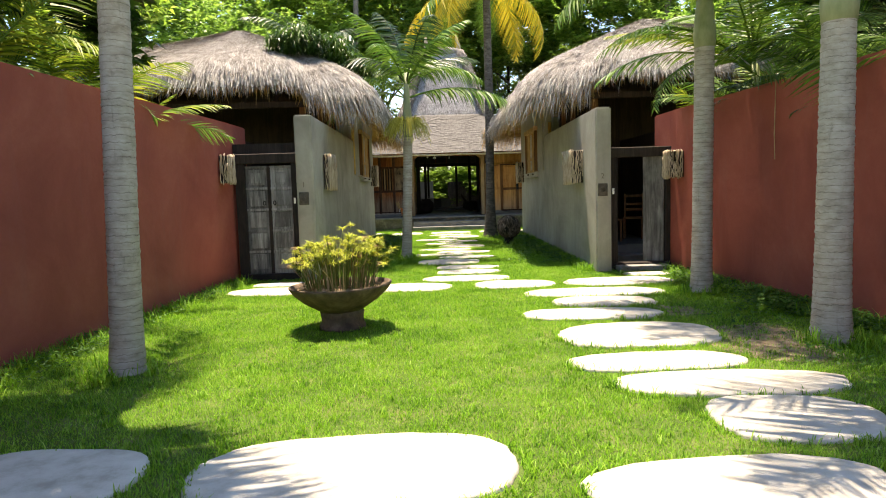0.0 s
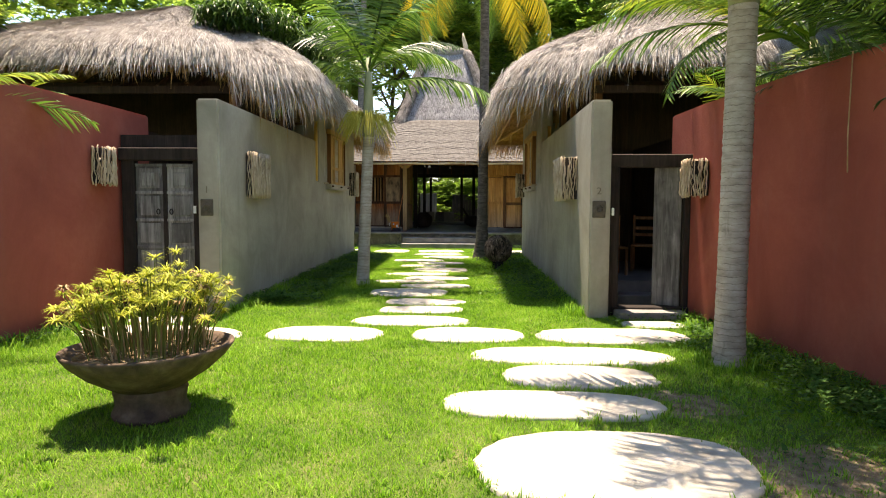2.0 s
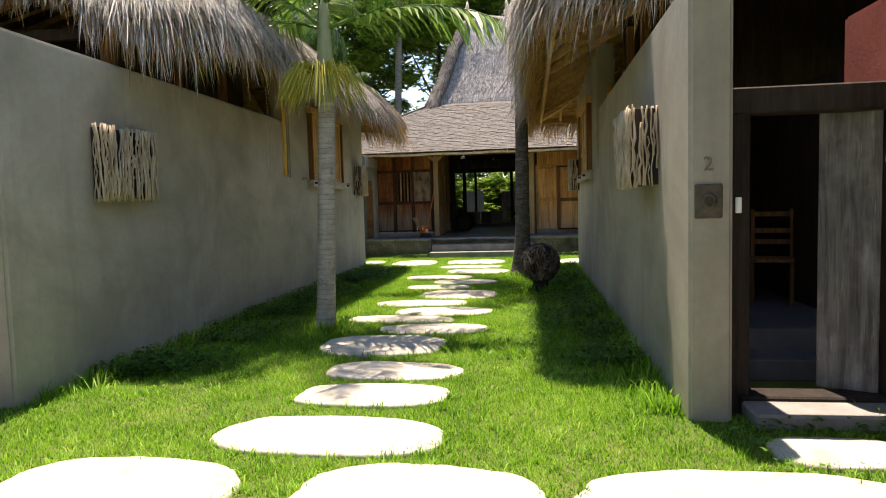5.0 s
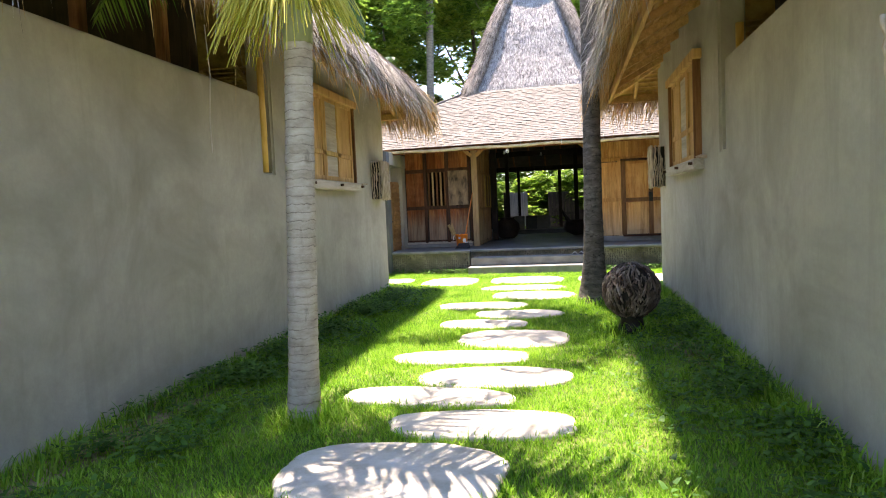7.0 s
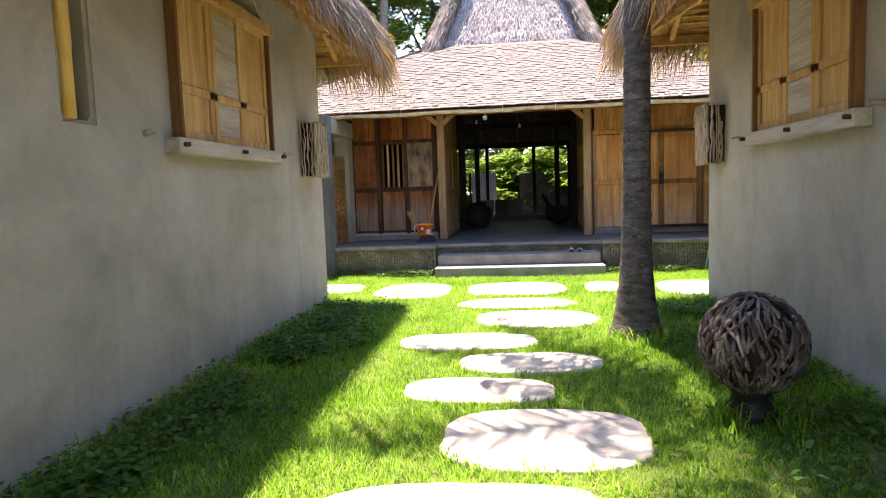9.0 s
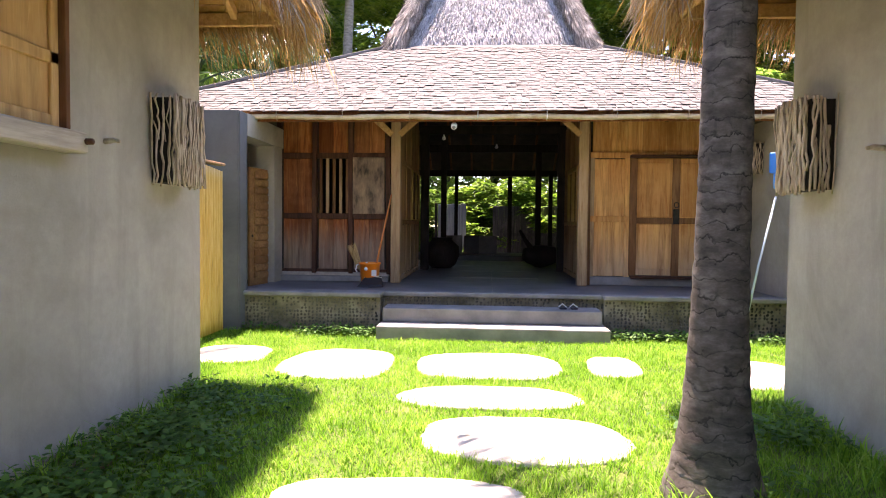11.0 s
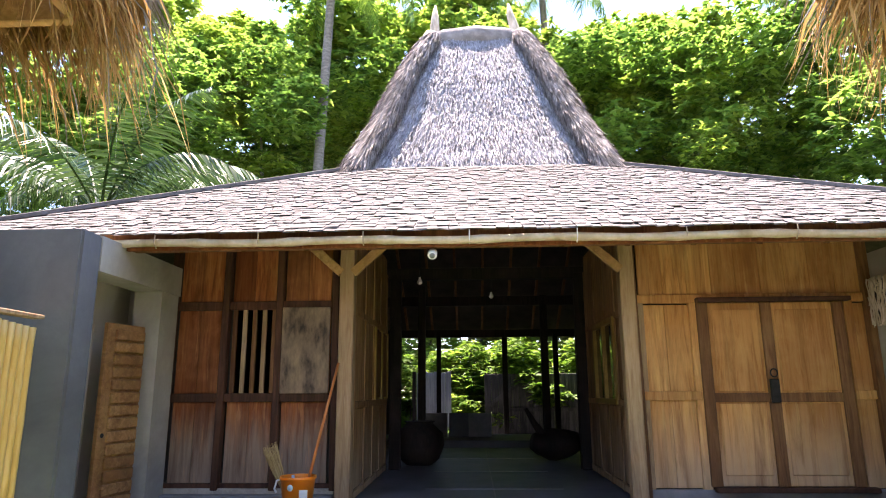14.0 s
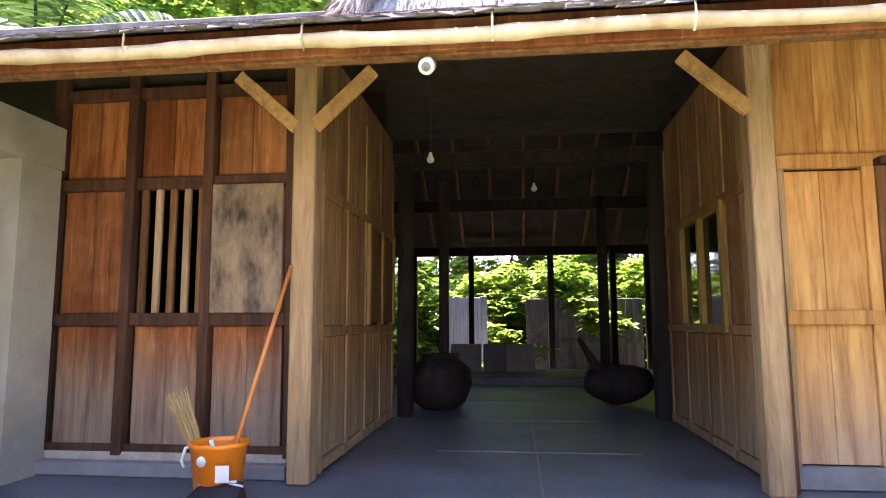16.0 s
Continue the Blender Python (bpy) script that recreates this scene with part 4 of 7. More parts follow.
beam(bm, (1.85, 26.27, PZ), (1.82, 26.27, 3.35), 0.1, 0.12, 0.01)
part("shaft", bm, M["teak_mid"], dark_post)
bm = bmesh.new()
beam(bm, (-3.3, 26.2, 3.36), (4.6, 26.2, 3.36), 0.14, 0.12)
tagged(part("front_beam", bm, M["timber_x"], None, "orange timber beam over the veranda posts"), category="beam")


def side_wall(name, x, face, window):
    """A panelled passage wall running in from the front; face: +1 when it faces +x."""
    w = struct(name, box(min(x, x - face * 0.05), max(x, x - face * 0.05), 26.43, 29.0, PZ, 3.55), M["room_shade"], "teak panelled passage wall in shade")
    ys = [26.45, 27.1, 27.72, 28.34, 28.95]
    for i in range(4):
        for z0, z1 in ((0.62, 1.42), (1.50, 2.40), (2.48, 3.5)):
            if z0 == 1.5 and i in window:
                continue
            for h in range(2):
                a = ys[i] + (ys[i + 1] - ys[i]) * h / 2
                b = ys[i] + (ys[i + 1] - ys[i]) * (h + 1) / 2
                xa, xb = sorted((x, x + face * 0.02))
                part("board", box(xa, xb, a + 0.002, b - 0.002, z0, z1, 0.003), M["passage"], w)
    for z in (0.57, 1.46, 2.44):
        xa, xb = sorted((x, x + face * 0.035))
        part("rail", box(xa, xb, 26.43, 29.0, z - 0.035, z + 0.035, 0.005), M["passage"], w)
    for y in ys:
        xa, xb = sorted((x, x + face * 0.032))
        part("stile", box(xa, xb, y - 0.03, y + 0.03, PZ, 3.28, 0.005), M["passage"], w)
    return w


side_w = side_wall("wall_passage_west", -1.06, 1, (2, 3))
win_w = tagged(thing("window_5", "shuttered brown wooden passage window", "window"), kind="structure")
part("shutter", box(-1.05, -1.02, 27.78, 28.88, 1.52, 2.38, 0.006), M["teak_mid"], win_w)
for y in (27.76, 28.32, 28.88):
    part("window_frame", box(-1.06, -1.0, y - 0.03, y + 0.03, 1.5, 2.4, 0.004), M["yellow_paint"], win_w)
side_e = side_wall("wall_passage_east", 1.86, -1, (1, 2))
win_e = tagged(thing("window_6", "passage window with mustard frame and dark panes", "window"), kind="structure")
for y in (27.13, 27.72, 28.31):
    part("window_frame", box(1.80, 1.88, y - 0.035, y + 0.035, 1.48, 2.42, 0.004), M["yellow_paint"], win_e)
for z in (1.47, 2.40):
    part("window_frame", box(1.80, 1.88, 27.1, 28.34, z - 0.03, z + 0.03, 0.004), M["yellow_paint"], win_e)
for y in (27.42, 28.02):
    part("pane", box(1.845, 1.851, y - 0.27, y + 0.27, 1.5, 2.38), M["glass"], win_e)
# closing walls of the two front rooms and of the rear hall: added to keep daylight out, shade painted into their
# colours
struct("floor_room_west", box(-2.9, -1.12, 26.47, 28.9, PZ, PZ + 0.006), M["room_shade"], "room floor with shade put into its dark colour")
struct("ceiling_room_west", box(-2.9, -1.12, 26.47, 28.9, 3.4, 3.44), M["room_shade"], "boarded room ceiling with shade put into its dark colour")
struct("wall_room_west_side", box(-3.0, -2.9, 26.47, 29.0, PZ, 3.5), M["shade_brown"], "boarded room wall with shade put into its dark colour")
struct("wall_room_west_back", box(-2.9, -1.12, 28.9, 29.0, PZ, 4.05), M["shade_brown"], "boarded room wall with shade put into its dark colour")
struct("wall_room_east_side", box(4.12, 4.22, 26.47, 29.0, PZ, 3.5), M["shade_brown"], "boarded room wall with shade put into its dark colour")
struct("wall_room_east_back", box(1.92, 4.12, 28.9, 29.0, PZ, 3.7), M["shade_brown"], "boarded room wall with shade put into its dark colour")
struct("wall_hall_west", box(-3.0, -2.9, 29.0, 33.6, PZ, 3.68), M["shade_brown"], "boarded hall wall with shade put into its dark colour")
struct("wall_hall_west_end", box(-3.0, -2.9, 33.6, 34.6, PZ, 3.1), M["shade_brown"], "boarded hall wall with shade put into its dark colour")
struct("wall_hall_east_end", box(4.12, 4.22, 33.6, 34.6, PZ, 3.1), M["shade_brown"], "boarded hall wall with shade put into its dark colour")
struct("wall_hall_east", box(4.12, 4.22, 29.0, 33.6, PZ, 3.6), M["shade_brown"], "boarded hall wall with shade put into its dark colour")
# hall posts and beams are coloured black to imitate the hall's shade
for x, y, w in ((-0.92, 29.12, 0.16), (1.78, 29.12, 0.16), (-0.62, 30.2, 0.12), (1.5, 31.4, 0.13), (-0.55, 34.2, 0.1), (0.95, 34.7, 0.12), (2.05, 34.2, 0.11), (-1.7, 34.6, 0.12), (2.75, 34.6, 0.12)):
    post = thing("hall_post", "timber post in the hall with shade put into its black colour", "post", "hall posts")
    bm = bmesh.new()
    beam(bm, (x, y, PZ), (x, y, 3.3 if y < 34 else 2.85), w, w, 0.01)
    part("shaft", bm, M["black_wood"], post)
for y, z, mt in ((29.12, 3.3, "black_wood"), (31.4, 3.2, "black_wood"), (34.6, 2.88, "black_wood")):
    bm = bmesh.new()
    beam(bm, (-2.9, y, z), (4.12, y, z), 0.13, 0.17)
    tagged(part("hall_beam", bm, M[mt], None, "timber tie beam under the roof, shade put into its black colour"), category="beam")
# floor joints
for k in range(6):
    x0 = 0.42
    struct("trim_floor_joint", box(x0 - 0.006, x0 + 0.006, 25.0 + k * 1.5, 26.44 + k * 1.5, PZ - 0.004, PZ + 0.001), M["concrete"], "pale cement floor joint")
for y in (27.3, 28.9, 30.6):
    struct("trim_floor_joint", box(-0.35, 1.2, y - 0.006, y + 0.006, PZ - 0.004, PZ + 0.0015), M["concrete"], "pale cement floor joint")
struct("floor_step", box(-2.9, 4.12, 32.6, 34.4, PZ - 0.01, PZ + 0.13, 0.01), M["floor"], "raised rear strip of the cement floor")

# bamboo gutter with joints and hangers
gutter = thing("bamboo_gutter", "pale bamboo rain gutter along the house eave", "gutter")
pts, rad = [], []
for k in range(53):
    x = -3.08 + 7.32 * k / 52
    pts.append((x, 25.1, 2.9 + 0.008 * math.sin(k * 0.5)))
    rad.append(0.036 + (0.007 if k % 6 == 0 else 0.0))
part("pipe", tube("pipe", pts, rad, M["bamboo_pale"], 10, 0.03), None, gutter)
for k in range(8):
    x = -2.6 + 0.93 * k
    part("hanger", tube("hanger", [(x, 25.14, 3.03), (x, 25.06, 2.98), (x, 25.05, 2.9), (x, 25.1, 2.855)], [0.006] * 4, M["white"] if k in (3, 4) else M["stick"], 6), None, gutter, "wire hanger")
part("fascia", box(-4.9, 5.55, 25.155, 25.19, 2.85, 3.01, 0.004), M["teak"], gutter, "red-brown fascia board")
cam_w = thing("security_camera", "small round white security camera under the eave", "security camera")
part("body", lathe("body", [(0.045, -0.06), (0.052, -0.04), (0.052, 0.05), (0.03, 0.07)], M["white"], 18), None, cam_w)
part("lens", lathe("lens", [(0.03, -0.066), (0.03, -0.058)], M["concrete"], 14), None, cam_w, "grey lens")
part("bracket", box(-0.02, 0.02, -0.02, 0.02, 0.06, 0.13), M["white"], cam_w)
cam_w.matrix_world = pose(-0.14, 25.2, 2.79, -62, 0, 0) @ Matrix.Scale(0.8, 4)
for x, y, z, d in ((0.495, 29.12, 2.97, 0.28), (-0.45, 27.65, 2.95, 1.25)):
    lamp = thing("light_bulb", "small white bulb hanging on a thin cable", "lamp")
    part("cable", tube("cable", [(x, y, z + 0.05), (x, y, z + d)], [0.005, 0.005], M["black"], 5), None, lamp)
    globe = part("bulb", lathe("bulb", [(0.012, 0.06), (0.018, 0.03), (0.034, 0.0), (0.03, -0.02), (0.012, -0.035)], M["white"], 14), None, lamp)
    globe.location = (x, y, z)

# ---- annex and east yard wall ----
wall_strip("wall_annex_front", [(-2.9, 24.5), (-9.0, 24.5)], [(-2.9, 24.78), (-9.0, 24.78)], -0.1, 2.9, M["slate"], "dark grey stuccoed annex wall")
struct("wall_annex_side_lintel", box(-3.2, -2.9, 24.78, 26.3, 2.6, 2.9), M["grey"], "grey stuccoed lintel over the annex opening")
struct("wall_annex_side_jamb", box(-3.2, -2.92, 25.93, 26.3, PZ - 0.3, 2.6), M["grey"], "grey stuccoed jamb of the annex opening")
struct("floor_annex", box(-5.0, -2.95, 24.78, 26.6, 0, PZ - 0.002), M["floor"], "cement floor of the annex lobby")
struct("wall_annex_inner_top", box(-3.55, -3.45, 24.78, 26.3, 2.25, 2.95), M["cream"], "cream stuccoed lobby wall")
struct("wall_annex_inner_side", box(-3.55, -3.45, 25.7, 26.3, PZ, 2.25), M["cream"], "cream stuccoed lobby wall")
struct("wall_annex_back", box(-5.0, -3.2, 26.3, 26.4, PZ, 2.95), M["cream"], "cream stuccoed lobby wall")
struct("wall_annex_room", box(-5.0, -4.9, 24.78, 26.3, PZ, 2.95), M["room_shade"], "room wall behind the annex door, shade put into its colour")
louvre = tagged(thing("door_2", "orange wooden louvred door standing ajar", "louvred door"), kind="structure")
part("door_frame", box(0, 0.5, -0.02, 0.02, 0, 1.7, 0.004), M["louvre"], louvre)
for k in range(14):
    part("slat", box(0.1, 0.48, -0.045, -0.018, 0.10 + k * 0.112, 0.19 + k * 0.112, 0.006), M["louvre"], louvre)
knob = part("door_handle", lathe("door_handle", [(0.022, -0.05), (0.03, -0.02), (0.012, 0.0)], M["iron"], 12), None, louvre, "dark iron knob")
knob.matrix_basis = pose(0.06, -0.03, 0.72, 90, 0, 0)
louvre.matrix_world = pose(-3.06, 25.24, PZ, 0, 0, 80)
part("pipe", tube("pipe", [(-4.05, 24.47, 0.0), (-4.05, 24.47, 2.85)], [0.03, 0.03], M["concrete"], 10), None, None, "grey plastic downpipe on the annex wall")
tagged(bpy.data.objects["pipe.001"] if "pipe.001" in bpy.data.objects else bpy.data.objects["pipe"], category="pipe")
gate = thing("bamboo_gate", "open yellow bamboo gate with wooden edge", "gate")
for k in range(11):
    y = 23.52 + 0.073 * k
    pts, rad = [], []
    h = 2.14 - 0.006 * k
    for j in range(16):
        pts.append((-3.06, y, 0.06 + (h - 0.06) * j / 15))
        rad.append(0.036 + (0.004 if (j + k * 2) % 5 == 0 else 0))
    part("cane", tube("cane", pts, rad, M["bamboo"], 8), None, gate)
part("edge_post", box(-3.1, -3.03, 23.42, 23.48, 0.03, 2.16, 0.005), M["teak_mid"], gate)
part("top_rail", box(-3.12, -3.02, 23.4, 24.34, 2.15, 2.18, 0.004), M["post"], gate)
part("latch", box(-3.03, -3.015, 23.43, 23.47, 0.95, 1.15), M["white"], gate, "white latch plate")
# added filler that stops daylight leaking in beside the yard wall
struct("wall_front_east_end", box(4.2, 4.275, 26.3, 26.5, PZ, 3.45), M["teak_mid"], "added brown filler board closing the gap beside the house front")
wall_strip("wall_yard_east", [(4.28, 26.4), (4.28, 23.2), (9.0, 23.0)], [(4.52, 26.4), (4.52, 23.4), (9.0, 23.25)], -0.1, 2.97, M["grey"], "grey stuccoed yard wall beside the veranda")
net = thing("pool_net", "blue plastic pool net on a long pole against the wall", "pool net")
part("pole", tube("pole", [(3.52, 24.5, 0.01), (3.75, 24.6, 1.0), (4.0, 24.68, 1.98)], [0.016, 0.014, 0.014], M["blue_pale"], 10), None, net, "pale blue pole")
bm = bmesh.new()
slab(bm, -0.16, 0.16, -0.02, 0.02, 0.0, 0.27, 0.03, 3)
ob = part("scoop", bm, M["blue"], net, "bright blue plastic scoop")
ob.matrix_basis = pose(4.04, 24.67, 2.12, -6, 0, -18)
bm = bmesh.new()
slab(bm, -0.12, 0.12, -0.05, 0.05, -0.2, 0.02, 0.03, 2)
ob = part("net_bag", bm, M["blue"], net)
ob.matrix_basis = pose(4.06, 24.69, 2.12, -6, 0, -18)

# ---- stick wall lamps ----


def stick_lamp(m, w, h, d, seed, sides=False, label="wall lamp made of bundled grey driftwood sticks"):
    """A lamp shade of upright sticks: w along the wall, h high, d proud; local x along the wall, -y out of it."""
    r = random.Random(seed)
    lamp = thing("wall_lamp", label, "wall lamp", "stick wall lamps", m)
    part("box", box(-w / 2 + 0.02, w / 2 - 0.02, -d + 0.03, 0, 0.02, h - 0.02), M["black_wood"], lamp, "dark inner box")
    spots = [(-w / 2 + (k + 0.5) * 0.02, -d) for k in range(int(w / 0.02))] + [(r.uniform(-w / 2, w / 2), -d - 0.012) for k in range(int(w / 0.04))]
    for s in (-1, 1):
        spots += [(s * w / 2, -d + (k + 0.5) * 0.022) for k in range(int(d / 0.022))]
    for x, y in spots:
        pts, x2 = [], x + r.gauss(0, 0.035)
        z0, z1 = r.uniform(-0.015, 0.02), h + r.uniform(-0.02, 0.015)
        if r.random() < 0.3:
            z1 = z0 + (z1 - z0) * r.uniform(0.5, 0.85)
            shift = r.choice((0.0, h - z1))
            z0, z1 = z0 + shift, z1 + shift
        for j in range(9):
            f = j / 8
            pts.append((x + (x2 - x) * f + r.uniform(-0.013, 0.013), y + r.uniform(-0.014, 0.006), z0 + (z1 - z0) * f))
        q = r.uniform(0.005, 0.0115)
        part("stick", tube("stick", pts, [q * r.uniform(0.7, 1.25) for _ in range(9)], M["stick"], 5), None, lamp)
    return lamp


stick_lamp(pose(-2.16, 12.64, 1.58, 0, 0, 90), 0.86, 0.68, 0.10, 1)
stick_lamp(pose(2.738, 12.6, 1.56, 0, 0, -90), 0.78, 0.64, 0.22, 2)
stick_lamp(pose(-2.2, 21.23, 1.71, 0, 0, 90), 0.5, 0.68, 0.19, 3)
stick_lamp(pose(2.786, 21.25, 1.69, 0, 0, -90), 0.46, 0.68, 0.2, 4)
stick_lamp(pose(-3.625, 10.86, 1.72, 0, 0, 90), 0.3, 0.49, 0.16, 5)
stick_lamp(pose(4.12, 10.97, 1.6, 0, 0, -90), 0.3, 0.47, 0.24, 6)
stick_lamp(pose(4.28, 25.98, 2.2, 0, 0, -90), 0.3, 0.46, 0.14, 7)

# ---- lane windows ----


def shutter_window(name, m, w, h, seed):
    """Three folding timber leaves, local x along the wall, -y out of it, origin at the foot of the middle."""
    win = tagged(thing(name, "closed fresh timber folding shutters over a bleached sill", "shuttered window", "", m), kind="structure")
    lw = w / 3
    for k in range(3):
        x0 = -w / 2 + k * lw
        tilt = (0.012, -0.012, 0.012)[k]
        leaf_o = part("shutter", box(x0 + 0.004, x0 + lw - 0.004, -0.03, 0.0, 0.0, h, 0.004), M["timber"], win)
        for z0, z1 in ((0.07, h * 0.30), (h * 0.30 + 0.07, h - 0.07)):
            for a, b, c, d in ((x0 + 0.004, x0 + 0.07, z0 - 0.07, z1 + 0.07), (x0 + lw - 0.07, x0 + lw - 0.004, z0 - 0.07, z1 + 0.07)):
                part("stile", box(a, b, -0.052, -0.028, max(c, 0), min(d, h), 0.005), M["timber"], leaf_o)
        for z in (0.0, h * 0.30, h - 0.07):
            part("rail", box(x0 + 0.07, x0 + lw - 0.07, -0.050, -0.028, z, z + 0.07, 0.005), M["timber"], leaf_o)
        if k == 1:
            part("panel", box(x0 + 0.07, x0 + lw - 0.07, -0.034, -0.0305, 0.07, h * 0.30), M["sill"], leaf_o, "sun-bleached panel")
            part("panel", box(x0 + 0.07, x0 + lw - 0.07, -0.034, -0.0305, h * 0.30 + 0.07, h - 0.07), M["sill"], leaf_o, "sun-bleached panel")
    part("side_jamb", box(-w / 2 - 0.04, -w / 2, -0.09, 0.0, 0, h, 0.004), M["teak_mid"], win)
    part("side_jamb", box(w / 2, w / 2 + 0.04, -0.09, 0.0, 0, h, 0.004), M["teak_mid"], win)
    part("head_board", box(-w / 2 - 0.12, w / 2 + 0.12, -0.11, 0.0, h - 0.02, h + 0.09, 0.008), M["timber"], win)
    sill_o = part("sill", box(-w / 2 - 0.155, w / 2 + 0.155, -0.125, 0.0, -0.13, -0.005, 0.01), M["sill"], win, "bleached heavy timber sill")
    for x in (-w / 2 - 0.1, 0.05, w / 2 + 0.12):
        part("peg", tube("peg", [(x, -0.13, -0.06), (x, -0.175, -0.06)], [0.02, 0.018], M["teak_dark"], 6), None, sill_o)
    return win


shutter_window("window_1", pose(-2.192, 18.98, 1.97, 0, 0, 90), 1.8, 1.2, 1)
shutter_window("window_2", pose(2.772, 18.98, 1.95, 0, 0, -90), 1.8, 1.17, 2)
for x, y, z, s in ((-2.19, 17.66, 1.97, 1), (-2.2, 20.4, 1.96, 1), (2.77, 17.78, 1.95, -1), (2.785, 20.45, 1.93, -1)):
    peg = tube("wall_peg", [(x - s * 0.02, y, z), (x + s * 0.07, y + 0.01, z + 0.01), (x + s * 0.12, y - 0.02, z)], [0.02, 0.018, 0.012], M["stick"], 6)
    tagged(part("wall_peg", peg, None, None, "short wooden peg sticking out of the wall"), category="peg", group="wall pegs")
for x, y, z0, z1 in ((-2.2, 16.915, 2.0, 3.3), (2.93, 16.95, 1.97, 3.2)):
    cane = tube("bamboo_cane", [(x, y, z0), (x, y, z0 + 0.4), (x, y, z0 + 0.42), (x, y, z0 + 0.8), (x, y, z1)], [0.04, 0.04, 0.045, 0.04, 0.04], M["bamboo"], 10)
    tagged(part("bamboo_cane", cane, None, None, "yellow bamboo cane standing in the wall slot"), category="bamboo")

# ---- garden doors, plaques, numbers ----


def garden_door(name, x0, x1, y, top, label, opened):
    d = tagged(thing(name, label, "double door"), kind="structure")
    part("door_frame", box(x0, x0 + 0.17, y - 0.02, y + 0.12, 0.0, top, 0.01), M["black_wood"], d)
    part("door_frame", box(x1 - 0.09, x1, y - 0.02, y + 0.12, 0.0, top, 0.01), M["black_wood"], d)
    part("door_frame", box(x0 - 0.02, x1 + 0.02, y - 0.05, y + 0.14, top - 0.15, top + 0.02, 0.01), M["black_wood"], d)
    part("threshold", box(x0 + 0.1, x1, y - 0.06, y + 0.16, 0, 0.13, 0.012), M["black_wood"], d)
    a, b = x0 + 0.17, x1 - 0.09
    mid = (a + b) / 2 - 0.0

    def leaf_at(m, w):
        leaf_o = part("door_leaf", box(0, w, 0, 0.035, 0.0, 1.9, 0.004), M["white_wood"], d, "weathered whitewashed leaf")
        leaf_o.matrix_basis = m
        for k in range(5):
            z0 = 0.05 + k * 0.372
            part("door_panel", box(0.05, w - 0.05, -0.013, 0.004, z0 + 0.03, z0 + 0.30, 0.008), M["white_wood"], leaf_o)
            part("door_rail", box(0.0, w, -0.02, 0.002, z0 + 0.322, z0 + 0.362, 0.004), M["white_wood"], leaf_o)
        part("door_panel", box(0.09, w - 0.11, -0.025, -0.01, 1.6, 1.78, 0.008), M["white_wood"], leaf_o)
        return leaf_o

    if opened:
        leaf_at(pose(b, y + 0.08, 0.13, 0, 0, 180 - 28) @ pose(0, 0, 0), 0.36)
        leaf_at(pose(a, y + 0.1, 0.13, 0, 0, 96), 0.36)
    else:
        leaf_at(pose(a, y + 0.04, 0.13), mid - a - 0.025)
        leaf_at(pose(mid + 0.025, y + 0.04, 0.13), b - mid - 0.03)
        part("cover_strip", box(mid - 0.03, mid + 0.03, y + 0.02, y + 0.07, 0.13, 2.03, 0.005), M["black_wood"], d)
        for s in (-1, 1):
            part("ring_pull", tube("ring_pull", [(mid + s * 0.09 + 0.022 * math.cos(q), y + 0.01, 1.38 + 0.035 * math.sin(q)) for q in np.linspace(0, 6.28, 13)], [0.008] * 13, M["iron"], 6), None, d, "dark iron ring pull")
    return d


garden_door("door_3", -3.56, -2.49, 11.33, 2.22, "closed weathered whitewashed double door in a black frame", False)
garden_door("door_4", 2.99, 4.1, 11.4, 2.15, "weathered whitewashed double door standing open in a black frame", True)
# no boarding belongs here: the black strip paints the dark gap
struct("wall_over_door_west", box(-3.6, -2.49, 11.4, 11.46, 2.24, 2.42), M["black_wood"], "added black strip standing in for shade above the garden door")
part_step = struct("trim_door_step", box(3.1, 4.0, 11.05, 11.36, 0, 0.1, 0.015), M["concrete"], "low grey stone door step")
for x, ch, nm in ((-2.345, "1", "one"), (2.845, "2", "two")):
    plaque = thing("doorbell_plaque", "dark carved square plaque with a round ornament", "plaque")
    part("plate", box(x - 0.085, x + 0.085, 11.18, 11.203, 1.33, 1.55, 0.008), M["brass"], plaque)
    part("ornament", tube("ornament", [(x + 0.035 * math.cos(q), 11.172, 1.44 + 0.04 * math.sin(q)) for q in np.linspace(0, 6.28, 15)], [0.014] * 15, M["brass"], 6), None, plaque)
    fc = bpy.data.curves.new("house_number", "FONT")
    fc.body, fc.size, fc.extrude, fc.align_x = ch, 0.13, 0.006, "CENTER"
    fc.materials.append(M["sign"])
    num = new("house_number", fc)
    num.matrix_world = pose(x, 11.192, 1.635, 90, 0, 0)
    tagged(num, "bronze house number %s on the grey wall end" % nm, "house number")
    sw = part("light_switch", box(x + (0.165 if x > 0 else -0.175), x + (0.195 if x > 0 else -0.145), 11.165, 11.2, 1.36, 1.46, 0.004), M["white"], None, "small white switch beside the door")
    tagged(sw, category="switch")

# chair and dark steps inside the open garden door


def chair(m):
    c = thing("wooden_chair", "brown wooden slat-back chair on the dark terrace", "chair", "terrace chairs", m)
    part("seat", box(-0.21, 0.21, -0.2, 0.22, 0.43, 0.47, 0.01), M["teak_mid"], c)
    for x in (-0.19, 0.19):
        part("leg", box(x - 0.02, x + 0.02, -0.19, -0.15, 0, 0.43, 0.004), M["teak_mid"], c)
        part("leg", box(x - 0.02, x + 0.02, 0.18, 0.22, 0, 0.98, 0.004), M["teak_mid"], c)
    for z in (0.6, 0.72, 0.9):
        part("back_slat", box(-0.17, 0.17, 0.19, 0.21, z, z + 0.055, 0.004), M["teak_mid"], c)
    return c


